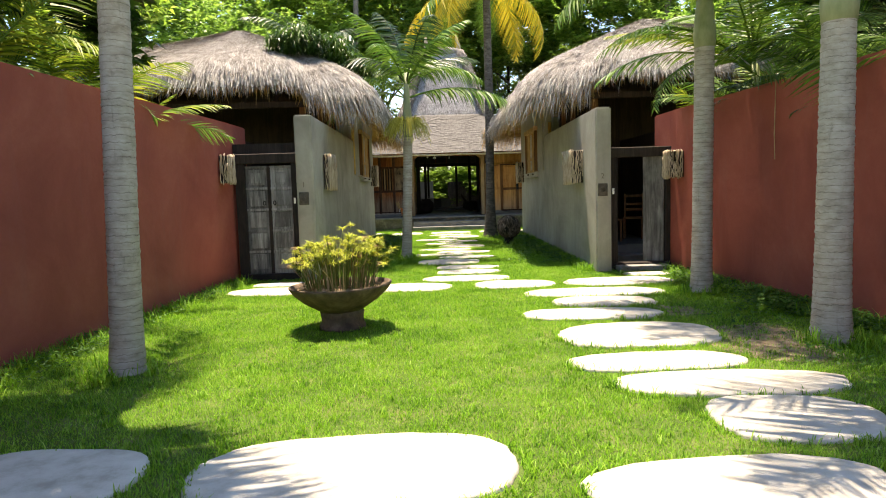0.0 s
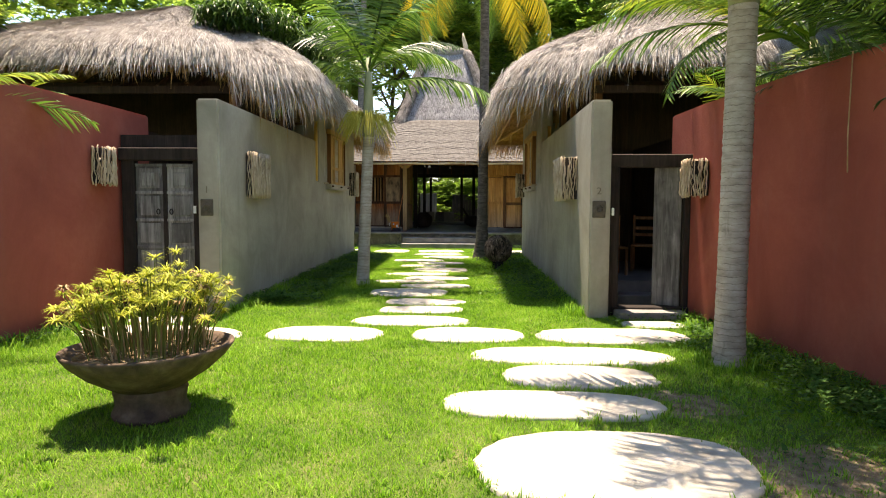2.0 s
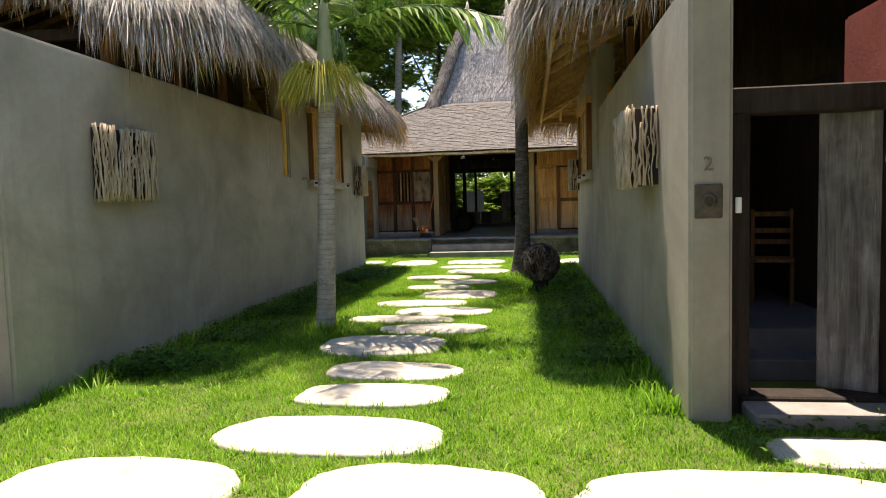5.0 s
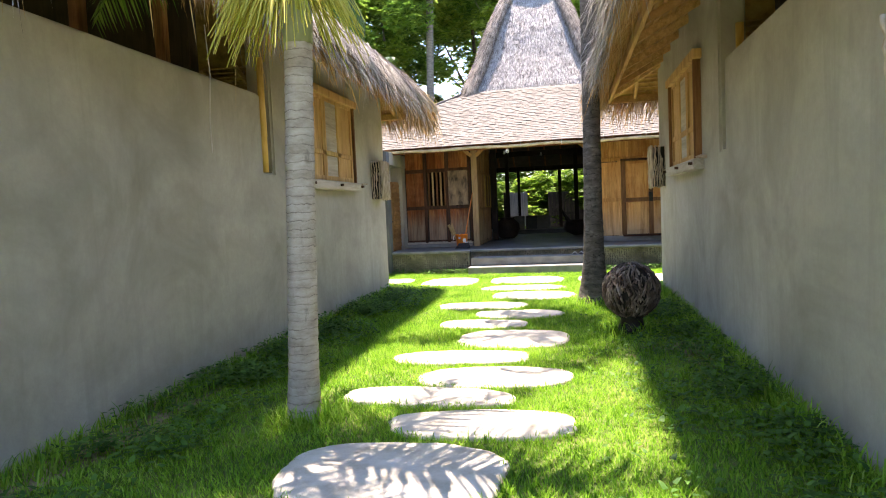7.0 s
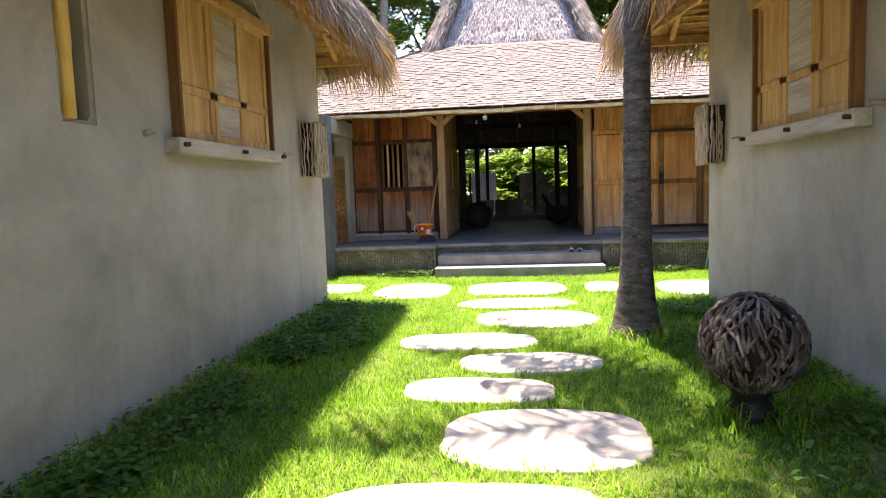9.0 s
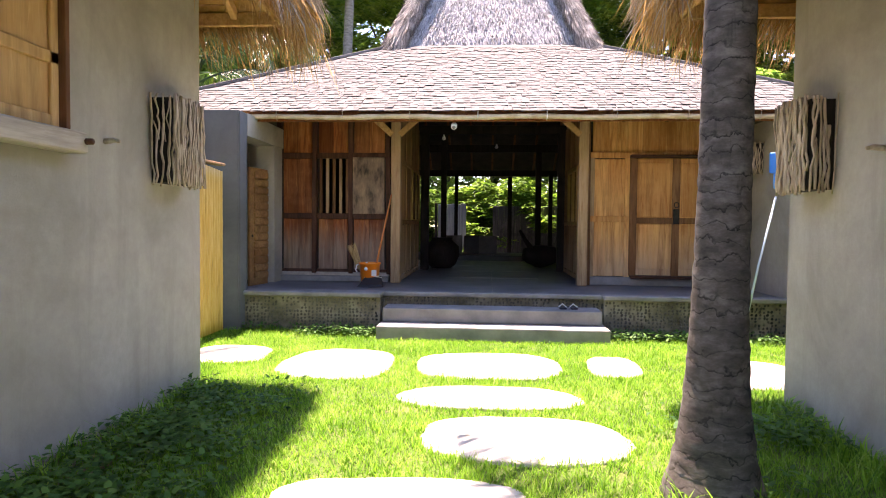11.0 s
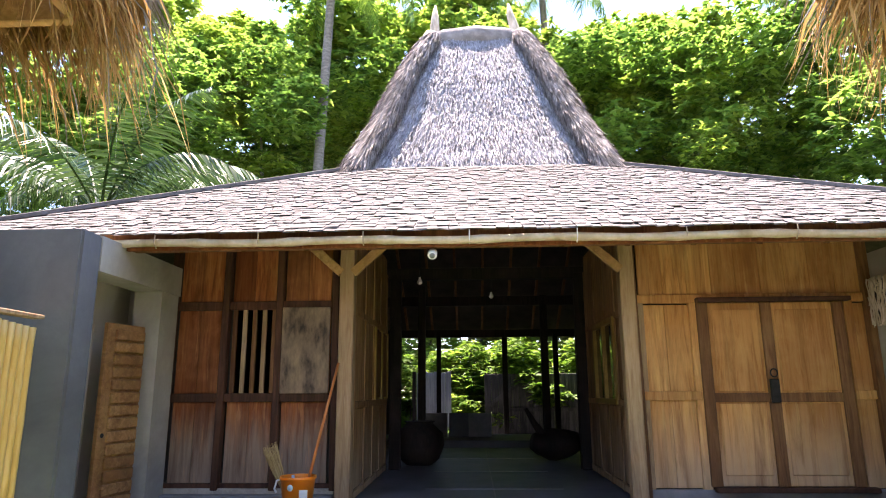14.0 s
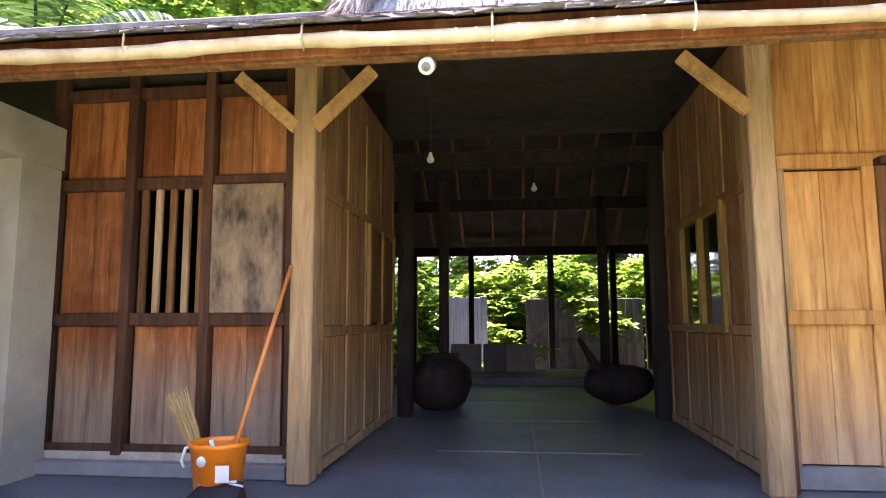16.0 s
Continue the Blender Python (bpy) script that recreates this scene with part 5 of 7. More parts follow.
ch1 = chair(pose(3.55, 13.5, 0.34, 0, 0, 8))
copy_thing(ch1, pose(4.25, 14.1, 0.34, 0, 0, -20))
struct("floor_entry_step", box(3.02, 4.0, 12.2, 12.6, 0, 0.17, 0.01), M["floor"], "dark cement step to the terrace")
for x, y in ((-6.2, 13.4), (-2.75, 13.4), (3.25, 13.4), (5.4, 13.4), (7.8, 13.4)):
    p_o = thing("pavilion_post", "brown square timber post carrying the thatch", "post", "pavilion posts")
    bm = bmesh.new()
    beam(bm, (x, y, 0.0), (x, y, 3.5), 0.12, 0.12, 0.01)
    part("shaft", bm, M["teak_mid"], p_o)
for x0, x1 in ((-8.0, -2.5), (3.02, 8.5)):
    bm = bmesh.new()
    beam(bm, (x0, 13.4, 3.42), (x1, 13.4, 3.42), 0.1, 0.14)
    # dark brown here paints in the shade below the thatch
    tagged(part("pavilion_beam", bm, M["shade_brown"], None, "timber beam under the thatch with shade put into its brown"), category="beam")
for x in (-2.6, 3.05):
    for y in (14.6, 15.7):
        p_o = thing("pavilion_post", "brown square timber post carrying the thatch", "post", "pavilion posts")
        bm = bmesh.new()
        beam(bm, (x, y, 0.3), (x, y, 3.7), 0.1, 0.1, 0.01)
        part("shaft", bm, M["teak_mid"], p_o)

# ---- veranda things ----
bucket = thing("bucket", "bright orange plastic bucket holding a hand brush", "bucket", "", pose(-1.4, 25.72, PZ) @ Matrix.Diagonal((1.03, 1.03, 1.14, 1)))
part("pail", lathe("pail", [(0.112, 0.0), (0.118, 0.01), (0.15, 0.27), (0.16, 0.275), (0.16, 0.295), (0.148, 0.295), (0.145, 0.27), (0.11, 0.02)], M["orange"], 28), None, bucket)
part("handle", tube("handle", [(-0.155, 0.0, 0.27), (-0.185, -0.02, 0.26), (-0.2, -0.03, 0.2), (-0.18, -0.03, 0.17)], [0.009] * 4, M["white"], 6), None, bucket, "white plastic handle")
part("label_sticker", box(0.02, 0.09, -0.142, -0.136, 0.14, 0.22), M["white"], bucket, "white paper label")
bpy.data.objects["label_sticker"].matrix_basis = pose(0, 0, 0, 6, 0, 12)
part("round_sticker", lathe("round_sticker", [(0.025, 0.0), (0.025, 0.004)], M["blue_pale"], 16), None, bucket, "round blue sticker")
bpy.data.objects["round_sticker"].matrix_basis = pose(-0.03, -0.143, 0.22, 84, 0, 0)
brush = thing("hand_broom", "stiff straw hand broom standing in the bucket", "broom", "", pose(-1.5, 25.8, PZ + 0.1, 0, -22, 10))
pieces = []
rr = random.Random(4)
for k in range(60):
    a, b = rr.uniform(-0.05, 0.05), rr.uniform(-0.02, 0.02)
    pieces.append(tube_data([(a * 0.4, b * 0.5, 0.12), (a, b, 0.3), (a * 1.2 + rr.uniform(-0.02, 0.02), b * 1.3, 0.5 + rr.uniform(0, 0.05))], [0.004, 0.0035, 0.002], 4))
tagged(part("bristles", joined("bristles", pieces, M["bristle"]), None, brush), kind="stuff")
part("handle", tube("handle", [(0, 0, -0.06), (0, 0, 0.14)], [0.014, 0.016], M["bristle"], 8), None, brush)
scrub = thing("dish_brush", "blue and white brush lying in the bucket", "brush")
part("handle", tube("handle", [(-1.42, 25.76, PZ + 0.12), (-1.45, 25.72, PZ + 0.34)], [0.012, 0.014], M["blue_pale"], 8), None, scrub)
pan = thing("dustpan", "black and white dustpan with a long orange handle", "dustpan")
part("handle", tube("handle", [(-1.33, 25.62, PZ + 0.1), (-1.14, 26.1, PZ + 1.36)], [0.014, 0.013], M["handle_orange"], 10), None, pan, "long orange stick")
bm = bmesh.new()
for (x, y, z) in ((-1.52, 25.36, PZ + 0.005), (-1.14, 25.36, PZ + 0.005), (-1.18, 25.62, PZ + 0.03), (-1.48, 25.62, PZ + 0.03), (-1.50, 25.38, PZ + 0.03), (-1.16, 25.38, PZ + 0.03), (-1.22, 25.64, PZ + 0.14), (-1.44, 25.64, PZ + 0.14)):
    bm.verts.new((x, y, z))
bm.verts.ensure_lookup_table()
bv = bm.verts
for q in ((0, 3, 2, 1), (4, 5, 6, 7), (0, 1, 5, 4), (1, 2, 6, 5), (2, 3, 7, 6), (3, 0, 4, 7)):
    bm.faces.new([bv[i] for i in q])
part("pan", bm, M["black"], pan)
for k in range(6):
    a = radians(25 + 26 * k)
    part("rib", tube("rib", [(-1.33 + 0.05 * math.cos(a), 25.615, PZ + 0.12 + 0.02 * math.sin(a)), (-1.33 + 0.14 * math.cos(a), 25.60, PZ + 0.09 + 0.07 * math.sin(a))], [0.008, 0.008], M["white"], 6), None, pan, "white rib")
slip = thing("sandals", "pair of dark sandals lying on the step", "sandals")
for x in (1.28, 1.42):
    part("sole", box(x, x + 0.1, 24.62, 24.86, 0.352, 0.372, 0.01), M["black"], slip)
    part("strap", tube("strap", [(x, 24.72, 0.37), (x + 0.05, 24.75, 0.41), (x + 0.1, 24.72, 0.37)], [0.008] * 3, M["white"], 6), None, slip)

# ---- things in the hall ----
jar = thing("clay_jar", "large dark round clay jar in the shaded hall", "jar", "", pose(-0.62, 29.75, PZ))
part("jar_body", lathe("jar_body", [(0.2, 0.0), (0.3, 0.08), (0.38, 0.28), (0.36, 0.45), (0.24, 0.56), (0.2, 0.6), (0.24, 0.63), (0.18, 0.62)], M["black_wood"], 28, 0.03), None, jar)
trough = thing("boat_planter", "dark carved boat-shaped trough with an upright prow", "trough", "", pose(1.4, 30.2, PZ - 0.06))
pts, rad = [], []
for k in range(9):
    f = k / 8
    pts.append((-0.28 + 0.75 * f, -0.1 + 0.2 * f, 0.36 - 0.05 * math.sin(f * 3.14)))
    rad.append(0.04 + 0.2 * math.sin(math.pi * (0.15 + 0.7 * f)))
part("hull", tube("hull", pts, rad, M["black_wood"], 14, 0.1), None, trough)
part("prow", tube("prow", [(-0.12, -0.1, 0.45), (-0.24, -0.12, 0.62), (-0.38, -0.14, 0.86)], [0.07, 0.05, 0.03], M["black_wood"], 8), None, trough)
gate_w = thing("white_gate", "whitewashed board gate behind the hall", "gate")
for k in range(6):
    part("board", box(-1.15 + k * 0.14, -1.015 + k * 0.14, 35.4, 35.43, 0.7, 2.02 + 0.02 * (k % 2), 0.004), M["white_gate"], gate_w)
part("post", box(-1.25, -1.17, 35.38, 35.46, 0, 2.05, 0.005), M["black_wood"], gate_w)
fence = thing("board_fence", "weathered grey board gate with diagonal brace, darkened to look shaded", "fence")
for k in range(14):
    part("board", box(0.48 + k * 0.165, 0.64 + k * 0.165, 35.4, 35.43, 0.3, 1.98, 0.004), M["fence_wood"], fence)
for a, b in (((0.5, 35.38, 1.2), (1.6, 35.38, 1.95)), ((0.5, 35.38, 1.0), (1.6, 35.38, 0.4)), ((0.5, 35.38, 1.15), (2.75, 35.38, 1.15))):
    bm = bmesh.new()
    beam(bm, a, b, 0.03, 0.09)
    part("brace", bm, M["fence_wood"], fence)
for k, (x, s) in enumerate(((-0.62, 0.55), (-0.1, 0.42), (0.34, 0.5))):
    b_o = thing("leaning_slab", "square stone slab leaning behind the hall", "slab", "leaning slabs", pose(x, 33.6, PZ + 0.13, -14, 0, 0))
    part("slab", box(-s / 2, s / 2, 0, 0.04, 0, 0.5, 0.01), M["concrete"] if k != 1 else M["floor"], b_o)

# ---- stepping stones ----
STONES = [(-0.47, 3.36, 1.80, 0.92), (-2.2, 3.36, 1.12, 0.78), (1.46, 3.0, 1.56, 0.74), (2.22, 3.93, 1.1, 0.82), (2.15, 4.67, 1.74, 0.62), (1.8, 5.31, 1.5, 0.56), (1.95, 6.33, 1.6, 1.06), (1.77, 7.42, 1.63, 0.66),
          (2.08, 8.22, 1.32, 0.72), (2.14, 8.98, 1.92, 0.72), (2.78, 9.96, 1.66, 0.82), (3.43, 10.67, 0.78, 0.46), (1.14, 9.93, 1.28, 0.8), (-0.5, 9.92, 1.36, 0.8), (-2.4, 9.88, 1.9, 0.78), (-2.7, 10.67, 0.86, 0.5), (0.41, 10.78, 1.5, 0.7),
          (0.5, 11.64, 1.2, 0.58), (0.5, 12.34, 1.26, 0.6), (0.17, 13.38, 1.32, 0.92), (0.57, 14.23, 1.28, 0.56), (0.06, 14.84, 1.4, 0.48), (0.54, 15.44, 1.32, 0.66), (0.12, 16.16, 1.36, 0.55),
          (0.56, 17.08, 1.27, 0.95), (0.1, 17.95, 1.15, 0.6), (0.5, 18.7, 1.23, 0.62), (-0.08, 19.46, 1.37, 0.66), (0.6, 20.54, 1.38, 0.9), (0.38, 21.52, 1.46, 0.66), (0.38, 22.74, 1.46, 1.15), (-1.16, 22.68, 1.14, 1.35), (1.62, 22.8, 0.54, 0.9), (-2.42, 22.98, 0.9, 0.9), (2.9, 22.65, 1.1, 1.2)]


def stepping_stone(x, y, w, d, seed):
    n, verts, faces = 44, [], []
    rings = ((1.0, -0.03), (1.0, 0.012), (0.985, 0.024), (0.95, 0.03), (0.6, 0.034), (0.25, 0.036))
    for s, z in rings:
        for k in range(n):
            a = 2 * math.pi * k / n
            c, sn = math.cos(a), math.sin(a)
            sq = (abs(c) ** 2.7 + abs(sn) ** 2.7) ** (-1 / 2.7)
            wob = 1 + 0.085 * noise.noise(Vector((c * 1.4 + seed * 3.1, sn * 1.4, 0.3))) + 0.03 * noise.noise(Vector((c * 5 + seed, sn * 5, 2.0)))
            verts.append((w / 2 * c * sq * wob * s, d / 2 * sn * sq * wob * s, z + 0.006 * noise.noise(Vector((c * s * 3 + seed, sn * s * 3, 0)))))
    for r in range(len(rings) - 1):
        for k in range(n):
            faces.append((r * n + k, r * n + (k + 1) % n, (r + 1) * n + (k + 1) % n, (r + 1) * n + k))
    faces.append(tuple((len(rings) - 1) * n + k for k in range(n)))
    ob = new("stepping_stone", link_mesh("stepping_stone", verts, faces, M["stone"], True))
    ob.matrix_world = pose(x, y, 0, 0, 0, random.Random(seed).uniform(-4, 4))
    size = "large" if w * d > 1.1 else "small" if w * d < 0.6 else "broad"
    tagged(ob, "%s pale sandstone stepping stone set in the lawn" % size, "stepping stone", "stepping stones")


for k, s in enumerate(STONES):
    stepping_stone(*s, k)

# bare dry earth where the lawn has worn away
M["earth"] = varied("dry_bare_earth", [(0.3, (0.10, 0.07, 0.042)), (0.5, (0.22, 0.165, 0.105)), (0.75, (0.36, 0.29, 0.20))], 9, 0.95, 45, 0.8, 0.02)
for k, (x, y, rx, ry) in enumerate(((3.05, 5.95, 0.62, 0.85), (2.75, 7.55, 0.4, 0.35), (-2.0, 13.9, 0.3, 1.7), (-2.0, 17.0, 0.26, 1.6), (-2.02, 20.0, 0.22, 1.5), (2.45, 16.4, 0.26, 0.7))):
    n, ve, fa = 40, [], []
    for s_k, z in ((1.0, -0.004), (0.8, 0.006), (0.4, 0.009)):
        for j in range(n):
            a = 2 * math.pi * j / n
            q = s_k * (1 + 0.35 * noise.noise(Vector((math.cos(a) * 1.7 + k * 5, math.sin(a) * 1.7, 1.0))))
            ve.append((x + rx * q * math.cos(a), y + ry * q * math.sin(a), z))
    for r_k in range(2):
        fa += [(r_k * n + j, r_k * n + (j + 1) % n, (r_k + 1) * n + (j + 1) % n, (r_k + 1) * n + j) for j in range(n)]
    fa.append(tuple(2 * n + j for j in range(n)))
    tagged(new("earth_patch", link_mesh("earth_patch", ve, fa, M["earth"], True)), "worn patch of dry brown bare earth", "earth", kind="structure")

# ---- lawn ----
rng = np.random.default_rng(11)


def lawn_west(y):
    return np.where(y < 11.3, np.interp(y, [-4, 6, 11.3], [-4.3, -3.9, -3.6]), np.where(y < 21.6, -2.18, -7.0))


def lawn_east(y):
    return np.where(y < 11.3, np.interp(y, [-4, 6.5, 11.3], [5.2, 4.5, 4.1]), np.where(y < 21.6, 2.75, 4.3))


def on_lawn(x, y, slack=0.0):
    keep = (x > lawn_west(y) + 0.02) & (x < lawn_east(y) - 0.02) & (y < np.where((x > -1.05) & (x < 1.87), 24.08, 24.6))
    for sx, sy, w, d in STONES:
        keep &= (np.abs((x - sx) / (w / 2 - 0.015 + slack)) ** 2.7 + np.abs((y - sy) / (d / 2 - 0.015 + slack)) ** 2.7) > 1
    return keep


def patch(x, y, s, o):
    return np.array([noise.noise(Vector((a * s + o, b * s, 0.5))) for a, b in zip(x, y)])


def grass_zone(count, y0, y1, lo, hi, wd, name):
    x = rng.uniform(-7.0, 5.2, count)
    y = rng.uniform(y0, y1, count)
    k = on_lawn(x, y)
    x, y = x[k], y[k]
    n = len(x)
    lush = patch(x, y, 1.1, 3.0) * 0.4 + patch(x, y, 4.5, 7.0) * 0.45 + 1
    bare = np.zeros(n)
    for bx, by, r in ((3.05, 5.95, 0.62), (2.75, 7.55, 0.35), (-2.02, 18.0, 0.3), (-2.0, 15.0, 0.3), (2.45, 16.4, 0.35)):
        bare = np.maximum(bare, np.exp(-(((x - bx) / r) ** 2 + ((y - by) / (r * 1.3)) ** 2)))
    bare = np.maximum(bare, np.where((x < -1.8) & (y > 12.2) & (y < 21.2), 0.9, 0.0))
    k = rng.random(n) > bare * 0.72
    x, y, lush = x[k], y[k], lush[k]
    n = len(x)
    edge = np.minimum(x - lawn_west(y), lawn_east(y) - x)
    tall = 1 + 0.9 * np.exp(-edge / 0.18)
    h = rng.uniform(lo, hi, n) * lush * tall
    a = rng.uniform(0, 2 * np.pi, n)
    lean = rng.uniform(0.2, 1.1, n)
    base = np.c_[x, y, np.full(n, -0.004)]
    tip = base + np.c_[np.cos(a) * lean * h, np.sin(a) * lean * h, h]
    b = a + np.pi / 2 + rng.normal(0, 0.4, n)
    side = np.c_[np.cos(b), np.sin(b), np.zeros(n)]
    me = blades(name, base, tip, side, rng.uniform(0.6, 1.3, n) * wd, M["grass"])
    return tagged(part(name, me, None, None, "short bright green lawn grass with uneven tufts"), category="grass", kind="stuff")


grass_zone(620000, 1.0, 7.5, 0.013, 0.042, 0.0068, "lawn_grass")
grass_zone(480000, 7.5, 15.0, 0.018, 0.052, 0.0085, "lawn_grass")
grass_zone(420000, 15.0, 24.7, 0.025, 0.065, 0.0095, "lawn_grass")

# taller overhanging tufts round stones and walls
def tufts(spots, name, lo, hi, per, spread, wd, mat, label):
    xs, ys = np.repeat(spots[:, 0], per), np.repeat(spots[:, 1], per)
    n = len(xs)
    xs, ys = xs + rng.normal(0, spread, n), ys + rng.normal(0, spread, n)
    k = on_lawn(xs, ys, -0.03)
    xs, ys = xs[k], ys[k]
    n = len(xs)
    h = rng.uniform(lo, hi, n)
    a = rng.uniform(0, 2 * np.pi, n)
    lean = rng.uniform(0.2, 1.0, n)
    base = np.c_[xs, ys, np.zeros(n)]
    tip = base + np.c_[np.cos(a) * lean * h, np.sin(a) * lean * h, h * rng.uniform(0.5, 1.0, n)]
    side = np.c_[-np.sin(a), np.cos(a), np.zeros(n)]
    me = strips(name, base, tip, side, rng.uniform(0.6, 1.4, n) * wd, mat, np.c_[np.zeros((n, 2)), h * 0.22])
    return tagged(part(name, me, None, None, label), category="grass", kind="stuff")


ring = []
for sx, sy, w, d in STONES:
    for k in range(int(26 * (w + d))):
        a = rng.uniform(0, 2 * np.pi)
        sq = (abs(math.cos(a)) ** 2.7 + abs(math.sin(a)) ** 2.7) ** (-1 / 2.7)
        ring.append((sx + (w / 2 + 0.01) * math.cos(a) * sq, sy + (d / 2 + 0.01) * math.sin(a) * sq))
tufts(np.array(ring), "stone_edge_grass", 0.03, 0.085, 7, 0.02, 0.007, M["grass"], "longer grass growing over the stone edges")
scatter = np.c_[rng.uniform(-4, 4.4, 3600), rng.uniform(1.2, 24.2, 3600)]
tufts(scatter, "lawn_tufts", 0.03, 0.075, 14, 0.03, 0.007, M["grass"], "coarser grass tufts scattered over the lawn")
edge = []
for k in range(1500):
    y = rng.uniform(2, 24.4)
    e = abs(rng.normal(0, 0.14)) + 0.03
    edge.append((float(lawn_west(np.array(y))) + e, y) if k % 2 else (float(lawn_east(np.array(y))) - e, y))
for px, py in ((-2.77, 5.4), (3.58, 8.65), (3.6, 5.75), (-0.76, 14.3), (1.54, 19.5), (1.87, 17.45)):
    for k in range(30):
        a = rng.uniform(0, 6.28)
        r = rng.uniform(0.14, 0.34)
        edge.append((px + r * math.cos(a), py + r * math.sin(a)))
tufts(np.array(edge), "wall_foot_grass", 0.06, 0.2, 12, 0.05, 0.009, M["grass"], "long unmown grass along the wall foot")


def leafy(name, count, area, hmax, size, label):
    """Low leafy weeds: small tilted leaves over an area (x0, x1, y0, y1), thickest by the walls."""
    x0, x1, y0, y1 = area
    x, y = rng.uniform(x0, x1, count), rng.uniform(y0, y1, count)
    dens = patch(x, y, 1.7, 9.0) + 0.35
    near = np.exp(-np.maximum(np.minimum(x - lawn_west(y), lawn_east(y) - x) - 0.3, 0) / 0.3) if y0 < 23 else 1.0
    if name == "wall_foot_weeds" and x0 < 0:
        near = near * np.where(x - lawn_west(y) < 0.32, 0.3, 1.0)
    k = (rng.random(count) < dens * 1.5 * near) & on_lawn(x, y, 0.03)
    x, y = x[k], y[k]
    n = len(x)
    z = rng.uniform(0.02, hmax, n)
    a, tl = rng.uniform(0, 6.28, n), rng.uniform(-0.3, 0.5, n)
    s = rng.uniform(0.6, 1.4, n) * size
    base = np.c_[x, y, z]
    d = np.c_[np.cos(a), np.sin(a), tl]
    tip = base + d * s[:, None]
    side = np.c_[-np.sin(a), np.cos(a), np.zeros(n)]
    me = strips(name, base, tip, side, s * 0.62, M["weed"], np.c_[np.zeros((n, 2)), s * 0.12])
    return tagged(part(name, me, None, None, label), category="weeds", kind="stuff")


leafy("wall_foot_weeds", 60000, (-2.15, -1.05, 12.0, 21.6), 0.14, 0.046, "low leafy weeds spreading from the wall foot")
leafy("wall_foot_weeds", 24000, (1.3, 2.68, 12.5, 21.2), 0.13, 0.046, "low leafy weeds spreading from the wall foot")
leafy("red_wall_weeds", 42000, (2.9, 4.45, 4.0, 11.0), 0.12, 0.042, "leafy weeds at the foot of the red wall")
leafy("red_wall_weeds", 5000, (-3.95, -3.35, 4.0, 11.0), 0.10, 0.035, "leafy weeds at the foot of the red wall")
leafy("platform_weeds", 7000, (-2.9, 4.2, 24.15, 24.6), 0.12, 0.045, "leafy weeds at the foot of the platform")

# ---- palms ----


def frond_mesh(name, length, n, leaf, droop, material, rise=0.5, width=0.028, hang=0.5, seed=0):
    """A feather palm frond along +x from the origin: arching midrib and paired leaflets."""
    r = np.random.default_rng(seed)
    t = np.linspace(0, 1, 26)
    ang = rise - droop * t ** 1.3
    xs = np.r_[0, np.cumsum(np.cos(ang[:-1]))] * length / 25
    zs = np.r_[0, np.cumsum(np.sin(ang[:-1]))] * length / 25
    s = np.linspace(0.16, 0.995, n)
    px, pz, pa = np.interp(s, t, xs), np.interp(s, t, zs), np.interp(s, t, ang)
    base, tip, sides, wd, mid = [], [], [], [], []
    prof = np.sin(np.clip(s * 1.05, 0, 1) * math.pi * 0.93 + 0.12) ** 0.6
    for sg in (-1, 1):
        ll = leaf * prof * r.uniform(0.8, 1.1, n)
        fwd = 0.55 + 0.45 * s
        d = np.c_[np.cos(pa) * fwd, sg * np.ones(n) * 0.85, np.sin(pa) * fwd - hang * r.uniform(0.6, 1.3, n) + 0.12]
        d = unit(d)
        b = np.c_[px, np.zeros(n), pz]
        base.append(b)
        tip.append(b + d * ll[:, None] + np.c_[np.zeros((n, 2)), -hang * 0.4 * ll])
        sides.append(unit(np.c_[np.cos(pa), np.zeros(n), np.sin(pa)] + r.normal(0, 0.25, (n, 3))))
        wd.append(np.full(n, width) * r.uniform(0.7, 1.1, n))
        mid.append(np.c_[np.zeros((n, 2)), hang * 0.12 * ll])
    leaves = strips(name, np.concatenate(base), np.concatenate(tip), np.concatenate(sides), np.concatenate(wd), material, np.concatenate(mid))
    v, f = tube_data([(x, 0, z) for x, z in zip(xs[::3], zs[::3])], list(np.linspace(0.02, 0.004, len(xs[::3])) * (length / 2) ** 0.5), 5)
    bm = bmesh.new()
    bm.from_mesh(leaves)
    vs = [bm.verts.new(p) for p in v]
    for q in f:
        bm.faces.new([vs[i] for i in q])
    bm.to_mesh(leaves)
    bm.free()
    return leaves


F = {}
for nm, mat in (("green", "frond"), ("dark", "frond_dark"), ("yellow", "frond_yellow"), ("lime", "frond_lime")):
    F[nm] = [frond_mesh("frond", 1.9, 46, 0.5, d, M[mat], 0.9, 0.034, 0.55, k) for k, d in enumerate((1.0, 1.5, 2.0))]
    F[nm + "_long"] = [frond_mesh("frond", 4.2, 70, 0.85, d, M[mat], 0.8, 0.05, 0.75, k + 5) for k, d in enumerate((1.4, 1.9, 2.4))]
    F[nm + "_bush"] = [frond_mesh("frond", 2.1, 40, 0.55, d, M[mat], 1.25, 0.032, 0.35, k + 9) for k, d in enumerate((0.8, 1.2, 1.6))]


